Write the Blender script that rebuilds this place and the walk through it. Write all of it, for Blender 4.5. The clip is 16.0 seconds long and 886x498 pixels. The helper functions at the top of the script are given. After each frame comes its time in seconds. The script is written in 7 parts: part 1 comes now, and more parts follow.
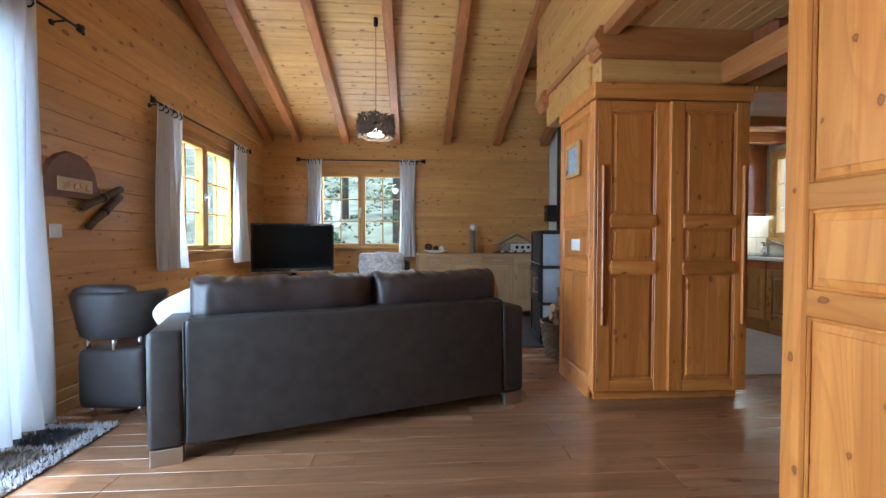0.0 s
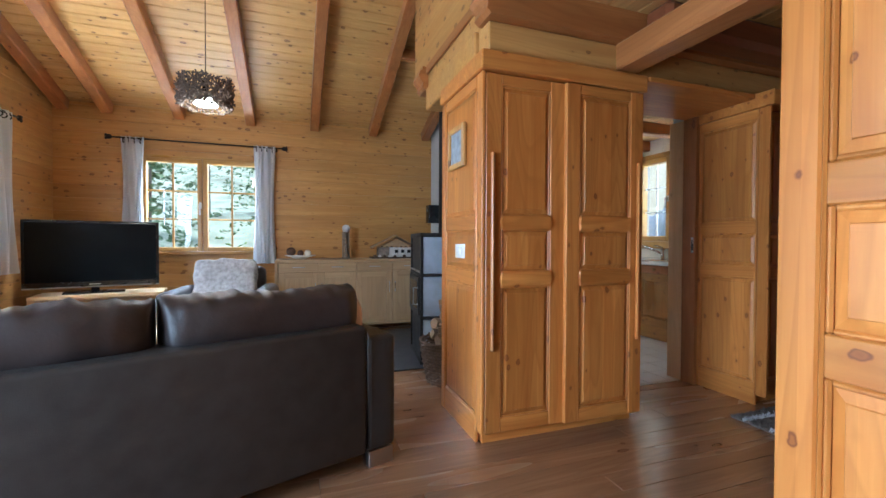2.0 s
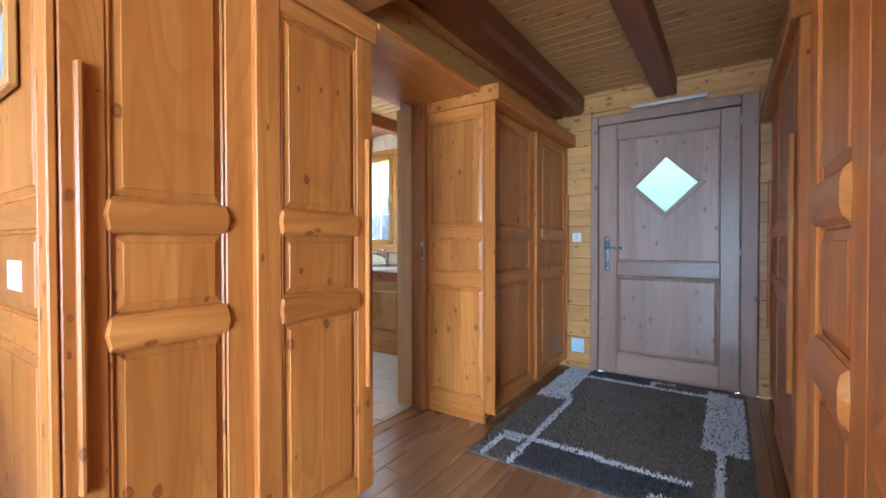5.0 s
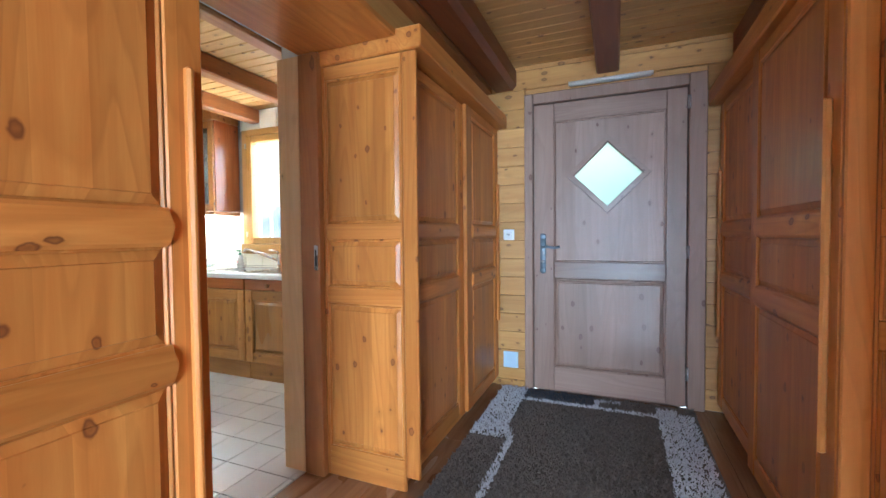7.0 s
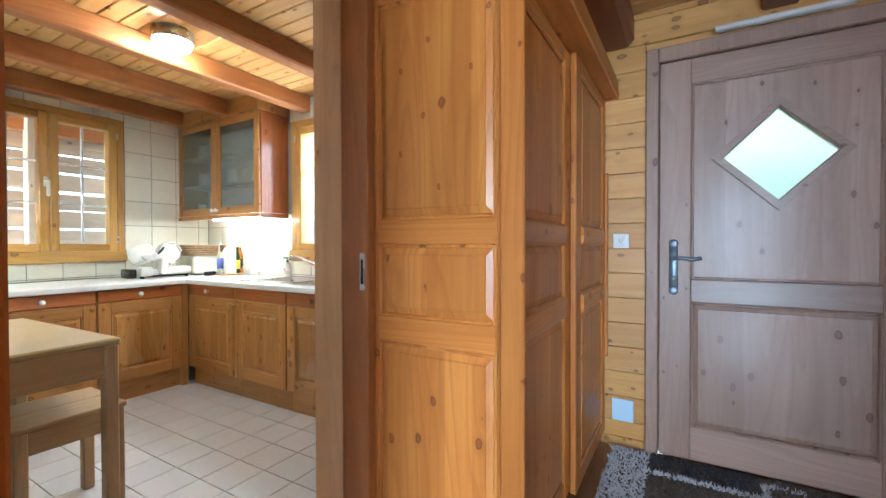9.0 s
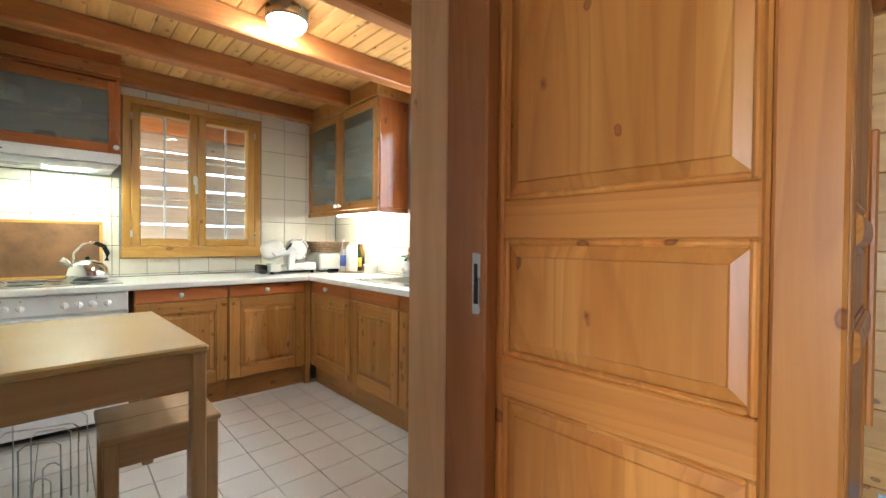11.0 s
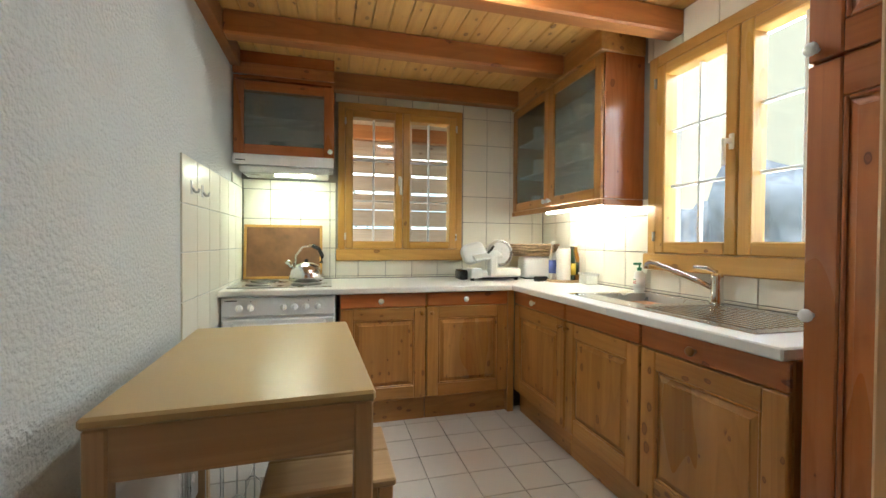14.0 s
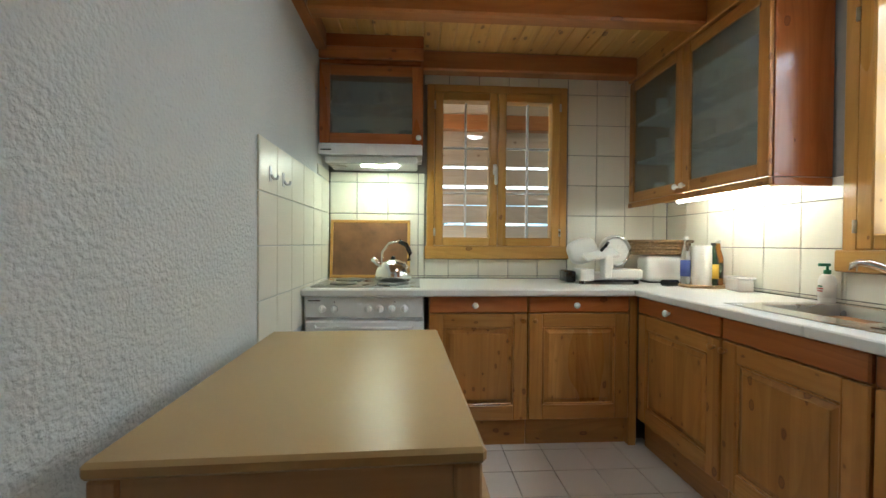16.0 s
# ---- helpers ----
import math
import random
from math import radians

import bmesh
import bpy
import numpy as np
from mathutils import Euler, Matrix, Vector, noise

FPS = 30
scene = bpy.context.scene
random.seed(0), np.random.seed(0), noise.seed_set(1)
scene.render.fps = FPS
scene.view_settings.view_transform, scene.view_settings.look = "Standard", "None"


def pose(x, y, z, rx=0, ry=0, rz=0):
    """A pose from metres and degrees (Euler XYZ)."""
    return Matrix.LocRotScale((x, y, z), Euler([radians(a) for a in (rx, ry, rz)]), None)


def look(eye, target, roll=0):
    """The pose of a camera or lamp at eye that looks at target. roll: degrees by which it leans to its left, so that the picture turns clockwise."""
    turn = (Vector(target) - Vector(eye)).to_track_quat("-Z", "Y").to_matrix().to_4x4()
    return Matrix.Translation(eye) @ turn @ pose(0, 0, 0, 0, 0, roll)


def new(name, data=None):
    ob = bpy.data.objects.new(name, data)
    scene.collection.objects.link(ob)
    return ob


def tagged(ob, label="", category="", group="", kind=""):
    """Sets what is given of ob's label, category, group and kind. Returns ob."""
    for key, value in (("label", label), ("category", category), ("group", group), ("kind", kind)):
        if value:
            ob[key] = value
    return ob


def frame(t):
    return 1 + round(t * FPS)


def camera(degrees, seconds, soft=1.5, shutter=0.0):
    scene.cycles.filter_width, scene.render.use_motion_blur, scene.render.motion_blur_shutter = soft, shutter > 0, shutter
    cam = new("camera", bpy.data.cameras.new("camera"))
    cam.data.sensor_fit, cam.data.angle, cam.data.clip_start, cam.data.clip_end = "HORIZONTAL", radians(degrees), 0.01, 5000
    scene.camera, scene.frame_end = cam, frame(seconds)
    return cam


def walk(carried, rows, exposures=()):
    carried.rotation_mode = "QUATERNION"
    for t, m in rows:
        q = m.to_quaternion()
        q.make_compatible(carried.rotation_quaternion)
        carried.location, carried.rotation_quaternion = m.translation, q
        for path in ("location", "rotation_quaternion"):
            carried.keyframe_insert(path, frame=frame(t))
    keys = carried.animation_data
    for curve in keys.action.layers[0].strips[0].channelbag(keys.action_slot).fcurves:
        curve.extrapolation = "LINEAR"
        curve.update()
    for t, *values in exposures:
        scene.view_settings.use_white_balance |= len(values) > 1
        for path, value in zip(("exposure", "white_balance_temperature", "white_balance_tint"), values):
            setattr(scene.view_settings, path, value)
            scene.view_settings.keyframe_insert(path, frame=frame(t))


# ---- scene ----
cam = camera(93.3, 16.0)
PATH = [
    (0, (0.47, 0.496, 1.022), (0.605, 2.491, 0.978), 0.1),
    (0.5, (0.499, 0.634, 1.028), (0.715, 2.622, 0.985), 0.1),
    (1, (0.541, 0.81, 1.028), (0.887, 2.779, 0.985), 0.1),
    (1.5, (0.611, 0.992, 1.046), (1.111, 2.928, 1.003), 0.2),
    (2, (0.706, 1.127, 1.042), (1.37, 3.013, 1.007), 0.2),
    (2.5, (0.791, 1.28, 1.048), (1.637, 3.091, 1.003), 0.2),
    (3, (0.86, 1.406, 1.039), (1.902, 3.112, 1.003), 0.3),
    (3.5, (0.945, 1.512, 1.031), (2.18, 3.086, 1.004), 0.3),
    (4, (1.076, 1.633, 1.032), (2.479, 3.059, 1.007), 0.3),
    (4.5, (1.192, 1.735, 1.036), (2.74, 3.002, 1.017), 0.2),
    (5, (1.311, 1.796, 1.071), (2.964, 2.921, 1.044), -0.1),
    (5.2, (1.363, 1.841, 1.07), (3.052, 2.911, 1.047), 0.0),
    (7.3, (1.976, 2.207, 1.122), (3.833, 2.946, 1.071), -0.4),
    (7.5, (2.029, 2.26, 1.108), (3.888, 2.996, 1.074), -0.2),
    (8, (2.179, 2.374, 1.111), (4.012, 3.173, 1.073), -0.3),
    (8.2, (2.236, 2.421, 1.11), (4.053, 3.255, 1.075), -0.3),
    (10.3, (2.756, 2.714, 1.098), (4.258, 4.035, 1.068), 0.4),
    (10.5, (2.782, 2.751, 1.095), (4.244, 4.115, 1.064), 0.5),
    (11, (2.866, 2.873, 1.098), (4.216, 4.348, 1.069), 0.5),
    (11.5, (2.919, 2.963, 1.108), (4.141, 4.546, 1.079), 0.5),
    (12, (2.966, 3.054, 1.099), (4.05, 4.735, 1.069), 0.5),
    (12.5, (3.041, 3.164, 1.099), (3.978, 4.931, 1.067), 0.4),
    (13, (3.094, 3.246, 1.107), (3.879, 5.085, 1.076), 0.5),
    (13.5, (3.117, 3.334, 1.109), (3.756, 5.229, 1.079), 0.4),
    (14, (3.131, 3.447, 1.106), (3.655, 5.376, 1.075), 0.4),
    (14.5, (3.137, 3.552, 1.1), (3.563, 5.506, 1.068), 0.4),
    (15, (3.135, 3.654, 1.088), (3.465, 5.626, 1.056), 0.4),
    (15.5, (3.137, 3.731, 1.076), (3.364, 5.717, 1.047), 0.3),
    (16, (3.129, 3.811, 1.07), (3.252, 5.807, 1.044), 0.4),
]
walk(cam, [(t, look(eye, target, roll)) for t, eye, target, roll in PATH],
     [(0, 0.02, 5050, 4), (2.0, 0.30, 5000, 4), (3.5, 0.68, 4950, 4), (5.0, 1.22, 5000, 5), (7.5, 1.47, 5100, 4), (8.2, 1.45, 5150, 4), (10.5, 1.15, 5550, 5), (12.5, 0.95, 5950, 4), (14.5, 0.50, 5850, 3), (16.0, 0.18, 5650, 2)])

# ---- world, sun and large lights ----
world = bpy.data.worlds.new("sky")
scene.world = world
world.use_nodes = True
wn = world.node_tree
sky = wn.nodes.new("ShaderNodeTexSky")
sky.sky_type = "NISHITA"
sky.sun_disc = False
sky.sun_elevation, sky.sun_rotation = radians(68), radians(255)
wn.links.new(sky.outputs[0], wn.nodes["Background"].inputs[0])
wn.nodes["Background"].inputs[1].default_value = 0.15

sun = bpy.data.lights.new("sun", "SUN")
sun.energy, sun.angle, sun.color = 5.0, radians(0.5), (1.0, 0.95, 0.86)
SUN_DIR = Vector((0.33, 0.12, -0.86))
sun_ob = new("sun", sun)
sun_ob.matrix_world = look((-8, -3, 12), Vector((-8, -3, 12)) + SUN_DIR)


def area_lamp(name, eye, target, w, h, watts, color):
    data = bpy.data.lights.new(name, "AREA")
    data.shape, data.size, data.size_y, data.energy, data.color = "RECTANGLE", w, h, watts, color
    ob = new(name, data)
    ob.matrix_world = look(eye, target)
    return ob


# daylight of the sky in the openings: terrace door, and above the heads of the windows
area_lamp("terrace_daylight", (-1.66, 1.70, 1.10), (0.5, 1.9, 1.0), 1.9, 1.9, 155, (0.80, 0.91, 1.0))
area_lamp("north_daylight", (-0.27, 6.98, 2.38), (-0.27, 5.6, 1.0), 1.3, 0.6, 300, (0.88, 0.95, 1.0))
# lamps below the sills are added fill for the ceilings, as ground bounce
area_lamp("north_ground_light", (-0.27, 6.98, 0.45), (-0.27, 5.2, 2.4), 1.3, 0.6, 70, (0.96, 1.0, 0.92))
area_lamp("west_ground_light", (-2.15, 4.75, 0.45), (-0.3, 4.75, 2.6), 1.3, 0.6, 105, (0.97, 1.0, 0.94))
area_lamp("west_daylight", (-2.15, 4.75, 2.42), (-0.7, 4.9, 1.1), 1.3, 0.6, 430, (0.88, 0.95, 1.0))
area_lamp("east_daylight", (5.42, 4.86, 2.55), (4.0, 4.86, 0.9), 1.2, 0.6, 45, (0.82, 0.92, 1.0))
area_lamp("east_ground_light", (5.42, 4.86, 0.55), (4.0, 4.86, 2.0), 1.2, 0.6, 50, (0.95, 0.97, 0.92))

# unseen lamp added at the porch's west side to brighten the slats, as sky light
area_lamp("porch_daylight", (1.15, 7.25, 1.1), (4.0, 7.4, 1.2), 0.8, 2.2, 80, (0.98, 0.98, 1.0))

# the lit bulb of the pendant lamp, at the mouth of its shade
bulb = bpy.data.lights.new("pendant_bulb", "POINT")
bulb.energy, bulb.color, bulb.shadow_soft_size = 12.0, (1.0, 0.90, 0.76), 0.06
new("pendant_bulb", bulb).matrix_world = pose(0.103, 4.52, 1.93)


# ---- materials ----
def material(name):
    m = bpy.data.materials.new(name)
    m.use_nodes = True
    return m, m.node_tree, m.node_tree.nodes["Principled BSDF"]


def node(nt, kind, **values):
    n = nt.nodes.new(kind)
    for key, value in values.items():
        n.inputs[key].default_value = value
    return n


def ramp(nt, fac, stops):
    n = nt.nodes.new("ShaderNodeValToRGB")
    els = n.color_ramp.elements
    while len(els) < len(stops):
        els.new(0.5)
    for e, (p, c) in zip(els, stops):
        e.position, e.color = p, (*c, 1)
    nt.links.new(fac, n.inputs[0])
    return n.outputs[0]


def mixed(nt, fac, a, b, mode="MIX"):
    n = nt.nodes.new("ShaderNodeMix")
    n.data_type, n.blend_type = "RGBA", mode
    for sock, v in ((n.inputs[0], fac), (n.inputs[6], a), (n.inputs[7], b)):
        if hasattr(v, "links"):
            nt.links.new(v, sock)
        else:
            sock.default_value = v if isinstance(v, (int, float)) else (*v, 1)
    return n.outputs[2]


def maths(nt, op, a, b=0.0):
    n = nt.nodes.new("ShaderNodeMath")
    n.operation = op
    for sock, v in zip(n.inputs, (a, b)):
        if hasattr(v, "links"):
            nt.links.new(v, sock)
        else:
            sock.default_value = v
    return n.outputs[0]


def coords(nt, scale, shuffle=True):
    """Object coordinates, shifted piece by piece, stretched by scale."""
    tc = nt.nodes.new("ShaderNodeTexCoord")
    out = tc.outputs["Object"]
    if shuffle:
        info = nt.nodes.new("ShaderNodeObjectInfo")
        mul = nt.nodes.new("ShaderNodeVectorMath")
        mul.operation = "SCALE"
        mul.inputs[0].default_value = (37.0, 53.0, 71.0)
        nt.links.new(info.outputs["Random"], mul.inputs["Scale"])
        add = nt.nodes.new("ShaderNodeVectorMath")
        nt.links.new(out, add.inputs[0])
        nt.links.new(mul.outputs[0], add.inputs[1])
        out = add.outputs[0]
    mp = nt.nodes.new("ShaderNodeMapping")
    mp.inputs["Scale"].default_value = scale
    nt.links.new(out, mp.inputs["Vector"])
    return mp.outputs[0]


def axis_scale(axis, along, across):
    return tuple(along if a == axis else across for a in "xyz")


def wood(name, light, dark, axis, rough=0.4, knots=0.5, ring=26.0, tone=0.25, coat=0.0, bump=0.12, knot_color=(0.10, 0.03, 0.012), stave=0.0, figure=0.4, knot_cell=(9.0, 15.0), knot_size=(0.08, 0.17)):
    m, nt, b = material(name)
    grain = node(nt, "ShaderNodeTexNoise", Scale=1.0, Detail=5.0, Roughness=0.6, Distortion=0.6)
    nt.links.new(coords(nt, axis_scale(axis, 1.1, ring)), grain.inputs["Vector"])
    fine = node(nt, "ShaderNodeTexNoise", Scale=1.0, Detail=3.0, Roughness=0.7)
    nt.links.new(coords(nt, axis_scale(axis, 6.0, 240.0)), fine.inputs["Vector"])
    broad = node(nt, "ShaderNodeTexNoise", Scale=1.0, Detail=2.0)
    nt.links.new(coords(nt, axis_scale(axis, 0.6, 3.0)), broad.inputs["Vector"])
    col = ramp(nt, grain.outputs[0], [(0.30, dark), (0.52, tuple((p + q) / 2 for p, q in zip(light, dark))), (0.70, light)])
    col = mixed(nt, maths(nt, "MULTIPLY", fine.outputs[0], 0.35), col, dark)
    if figure:
        # growth rings cut lengthwise: contour lines of a slow, stretched noise
        flow = node(nt, "ShaderNodeTexNoise", Scale=1.0, Detail=1.5, Roughness=0.4, Distortion=0.3)
        nt.links.new(coords(nt, axis_scale(axis, 0.55, 5.5)), flow.inputs["Vector"])
        rings = maths(nt, "FRACT", maths(nt, "MULTIPLY", flow.outputs[0], 15.0))
        rings = ramp(nt, rings, [(0.0, (0, 0, 0)), (0.55, (0.25, 0.25, 0.25)), (0.88, (1, 1, 1)), (1.0, (0, 0, 0))])
        col = mixed(nt, maths(nt, "MULTIPLY", rings, figure), col, tuple(c * 0.82 for c in dark))
    shade = ramp(nt, broad.outputs[0], [(0.3, (1 - tone,) * 3), (0.7, (1, 1, 1))])
    col = mixed(nt, 1.0, col, shade, "MULTIPLY")
    info = nt.nodes.new("ShaderNodeObjectInfo")
    vary = ramp(nt, info.outputs["Random"], [(0.0, (0.86, 0.84, 0.81)), (1.0, (1.08, 1.08, 1.08))])
    col = mixed(nt, 1.0, col, vary, "MULTIPLY")
    if stave:
        tc = nt.nodes.new("ShaderNodeSeparateXYZ")
        nt.links.new(coords(nt, (1, 1, 1)), tc.inputs[0])
        across = [o for o, a in zip(tc.outputs, "xyz") if a != axis]
        strip = maths(nt, "FLOOR", maths(nt, "MULTIPLY", maths(nt, "ADD", across[0], across[1] if axis == "z" else 0.0), 1 / stave))
        wn1 = nt.nodes.new("ShaderNodeTexWhiteNoise")
        wn1.noise_dimensions = "1D"
        nt.links.new(strip, wn1.inputs["W"])
        col = mixed(nt, 1.0, col, ramp(nt, wn1.outputs["Value"], [(0.0, (0.86, 0.82, 0.78)), (1.0, (1.08, 1.09, 1.10))]), "MULTIPLY")
    if knots:
        wob = node(nt, "ShaderNodeTexNoise", Scale=38.0, Detail=2.0)
        place = coords(nt, axis_scale(axis, *knot_cell))
        drift = nt.nodes.new("ShaderNodeVectorMath")
        drift.operation = "MULTIPLY_ADD"
        drift.inputs[1].default_value = (0.16, 0.16, 0.16)
        nt.links.new(coords(nt, (1, 1, 1)), wob.inputs["Vector"])
        nt.links.new(wob.outputs["Color"], drift.inputs[0])
        nt.links.new(place, drift.inputs[2])
        vor = node(nt, "ShaderNodeTexVoronoi", Scale=1.0, Randomness=1.0)
        nt.links.new(drift.outputs[0], vor.inputs["Vector"])
        sep = nt.nodes.new("ShaderNodeSeparateColor")
        nt.links.new(vor.outputs["Color"], sep.inputs[0])
        keep = maths(nt, "LESS_THAN", sep.outputs[0], knots)
        size = maths(nt, "ADD", maths(nt, "MULTIPLY", maths(nt, "POWER", sep.outputs[1], 2.0), knot_size[1]), knot_size[0])
        spot = maths(nt, "DIVIDE", vor.outputs["Distance"], size)
        halo = ramp(nt, maths(nt, "MULTIPLY", spot, 0.5), [(0.3, (1, 1, 1)), (1.0, (0, 0, 0))])
        col = mixed(nt, maths(nt, "MULTIPLY", halo, maths(nt, "MULTIPLY", keep, 0.55)), col, tuple(c * 0.8 for c in dark))
        core = ramp(nt, spot, [(0.0, (0.75, 0.75, 0.75)), (0.5, (0.55, 0.55, 0.55)), (0.74, (1, 1, 1)), (0.95, (0, 0, 0))])
        col = mixed(nt, maths(nt, "MULTIPLY", core, maths(nt, "MULTIPLY", keep, 0.85)), col, knot_color)
    nt.links.new(col, b.inputs["Base Color"])
    rr = ramp(nt, broad.outputs[0], [(0.3, (rough - 0.07,) * 3), (0.7, (rough + 0.08,) * 3)])
    nt.links.new(rr, b.inputs["Roughness"])
    b.inputs["Coat Weight"].default_value = coat
    b.inputs["Coat Roughness"].default_value = 0.18
    bp = node(nt, "ShaderNodeBump", Strength=bump, Distance=0.002)
    nt.links.new(fine.outputs[0], bp.inputs["Height"])
    nt.links.new(bp.outputs[0], b.inputs["Normal"])
    return m


def plain(name, color, rough=0.5, metal=0.0, vary=0.12, scale=9.0, bump=0.0, bump_scale=120.0, coat=0.0, deep=0.004, wear=0.05):
    m, nt, b = material(name)
    big = node(nt, "ShaderNodeTexNoise", Scale=1.0, Detail=4.0)
    nt.links.new(coords(nt, (scale,) * 3), big.inputs["Vector"])
    lo = tuple(c * (1 - vary) for c in color)
    nt.links.new(ramp(nt, big.outputs[0], [(0.3, lo), (0.7, color)]), b.inputs["Base Color"])
    nt.links.new(ramp(nt, big.outputs[0], [(0.3, (max(rough - wear, 0.02),) * 3), (0.7, (min(rough + wear, 1),) * 3)]), b.inputs["Roughness"])
    b.inputs["Metallic"].default_value = metal
    b.inputs["Coat Weight"].default_value = coat
    if bump:
        fine = node(nt, "ShaderNodeTexNoise", Scale=1.0, Detail=3.0)
        nt.links.new(coords(nt, (bump_scale,) * 3), fine.inputs["Vector"])
        bp = node(nt, "ShaderNodeBump", Strength=bump, Distance=deep)
        nt.links.new(fine.outputs[0], bp.inputs["Height"])
        nt.links.new(bp.outputs[0], b.inputs["Normal"])
    return m


def glow(name, color, strength):
    m, nt, b = material(name)
    b.inputs["Base Color"].default_value = (0.8, 0.8, 0.8, 1)
    b.inputs["Emission Color"].default_value = (*color, 1)
    b.inputs["Emission Strength"].default_value = strength
    return m


def glass(name, rough=0.0, color=(1, 1, 1)):
    m, nt, b = material(name)
    b.inputs["Base Color"].default_value = (*color, 1)
    b.inputs["Transmission Weight"].default_value = 1.0
    b.inputs["Roughness"].default_value = rough
    b.inputs["IOR"].default_value = 1.45 if rough == 0 else 1.2
    return m


PINE_L, PINE_D = (0.72, 0.415, 0.130), (0.56, 0.275, 0.070)
RED_L, RED_D = (0.76, 0.335, 0.074), (0.53, 0.175, 0.029)
M = {}
for ax in "xyz":
    M["wall_" + ax] = wood("pine_boards_" + ax, PINE_L, PINE_D, ax, 0.42, 0.75, 22.0, 0.2, figure=0.3, knot_cell=(9.0, 16.0), knot_size=(0.12, 0.18))
    M["larch_" + ax] = wood("varnished_larch_" + ax, RED_L, RED_D, ax, 0.36, 0.60, 16.0, 0.22, 0.0, stave=0.085 if ax == "z" else 0.0, figure=0.45, knot_cell=(9.0, 14.0), knot_size=(0.10, 0.14), knot_color=(0.13, 0.030, 0.010))
    M["beam_" + ax] = wood("stained_beam_" + ax, (0.56, 0.235, 0.066), (0.38, 0.135, 0.034), ax, 0.42, 0.3, 14.0, 0.25, figure=0.35, knot_cell=(4.0, 9.0))
    M["dark_" + ax] = wood("dark_stained_beam_" + ax, (0.34, 0.105, 0.036), (0.21, 0.058, 0.020), ax, 0.4, 0.2, 14.0, 0.3)
    M["ceil_" + ax] = wood("ceiling_boards_" + ax, (0.74, 0.450, 0.155), (0.58, 0.305, 0.085), ax, 0.42, 0.75, 22.0, 0.2, figure=0.25, knot_cell=(9.0, 16.0), knot_size=(0.12, 0.18))
    M["kit_" + ax] = wood("kitchen_pine_" + ax, (0.60, 0.310, 0.085), (0.43, 0.185, 0.040), ax, 0.34, 0.8, 18.0, 0.25, 0.2, knot_size=(0.13, 0.2), knot_color=(0.13, 0.04, 0.012), stave=0.07 if ax == "z" else 0.0, knot_cell=(11.0, 18.0))
    M["kitred_" + ax] = wood("kitchen_red_pine_" + ax, (0.56, 0.205, 0.056), (0.40, 0.120, 0.030), ax, 0.28, 0.4, 18.0, 0.25, 0.55)
    M["oak_" + ax] = wood("pale_oak_" + ax, (0.64, 0.455, 0.255), (0.53, 0.355, 0.180), ax, 0.42, 0.0, 26.0, 0.15)
    M["frame_" + ax] = wood("window_pine_" + ax, (0.64, 0.385, 0.105), (0.50, 0.265, 0.062), ax, 0.32, 0.1, 20.0, 0.15, 0.2)
    M["greyed_" + ax] = wood("greyed_outdoor_wood_" + ax, (0.78, 0.66, 0.50), (0.62, 0.50, 0.36), ax, 0.7, 0.2, 20.0, 0.3)
M["floor"] = wood("larch_floor", (0.43, 0.240, 0.128), (0.30, 0.148, 0.070), "x", 0.24, 0.5, 22.0, 0.3, 0.55, 0.08, knot_cell=(4.0, 11.0))
M["entry"] = wood("greyed_larch_door", (0.42, 0.275, 0.205), (0.32, 0.195, 0.140), "z", 0.42, 0.6, 18.0, 0.25, 0.1, stave=0.09)
M["entry_x"] = wood("greyed_larch_rail", (0.41, 0.265, 0.198), (0.31, 0.185, 0.132), "x", 0.42, 0.2, 18.0, 0.25, 0.1)
M["table"] = plain("beech_laminate", (0.47, 0.325, 0.135), 0.33, 0, 0.10, 5.0, wear=0.05)
for ax in "xyz":
    M["beech_" + ax] = wood("beech_" + ax, (0.52, 0.345, 0.170), (0.44, 0.275, 0.125), ax, 0.4, 0.0, 40.0, 0.12)
M["plaster"] = plain("rough_white_plaster", (0.64, 0.665, 0.665), 0.9, 0, 0.05, 4.0, 1.0, 75.0, deep=0.009)


def glazed(name, color, rough, spread=0.04):
    """An even ceramic glaze whose tone differs a little from piece to piece."""
    m, nt, b = material(name)
    info = nt.nodes.new("ShaderNodeObjectInfo")
    fine = node(nt, "ShaderNodeTexNoise", Scale=70.0, Detail=2.0)
    col = ramp(nt, info.outputs["Random"], [(0.0, tuple(c * (1 - spread) for c in color)), (1.0, color)])
    nt.links.new(mixed(nt, maths(nt, "MULTIPLY", fine.outputs[0], 0.06), col, tuple(c * 0.8 for c in color)), b.inputs["Base Color"])
    b.inputs["Roughness"].default_value = rough
    return m


M["tile"] = glazed("cream_wall_tile", (0.76, 0.74, 0.64), 0.34)
M["floor_tile"] = glazed("cream_floor_tile", (0.54, 0.495, 0.45), 0.30, 0.06)
M["grout"] = plain("grey_grout", (0.22, 0.20, 0.18), 0.9)
M["wgrout"] = plain("grey_wall_grout", (0.24, 0.23, 0.21), 0.9)


def duller(mat, level):
    mat.node_tree.nodes["Principled BSDF"].inputs["Specular IOR Level"].default_value = level
    return mat


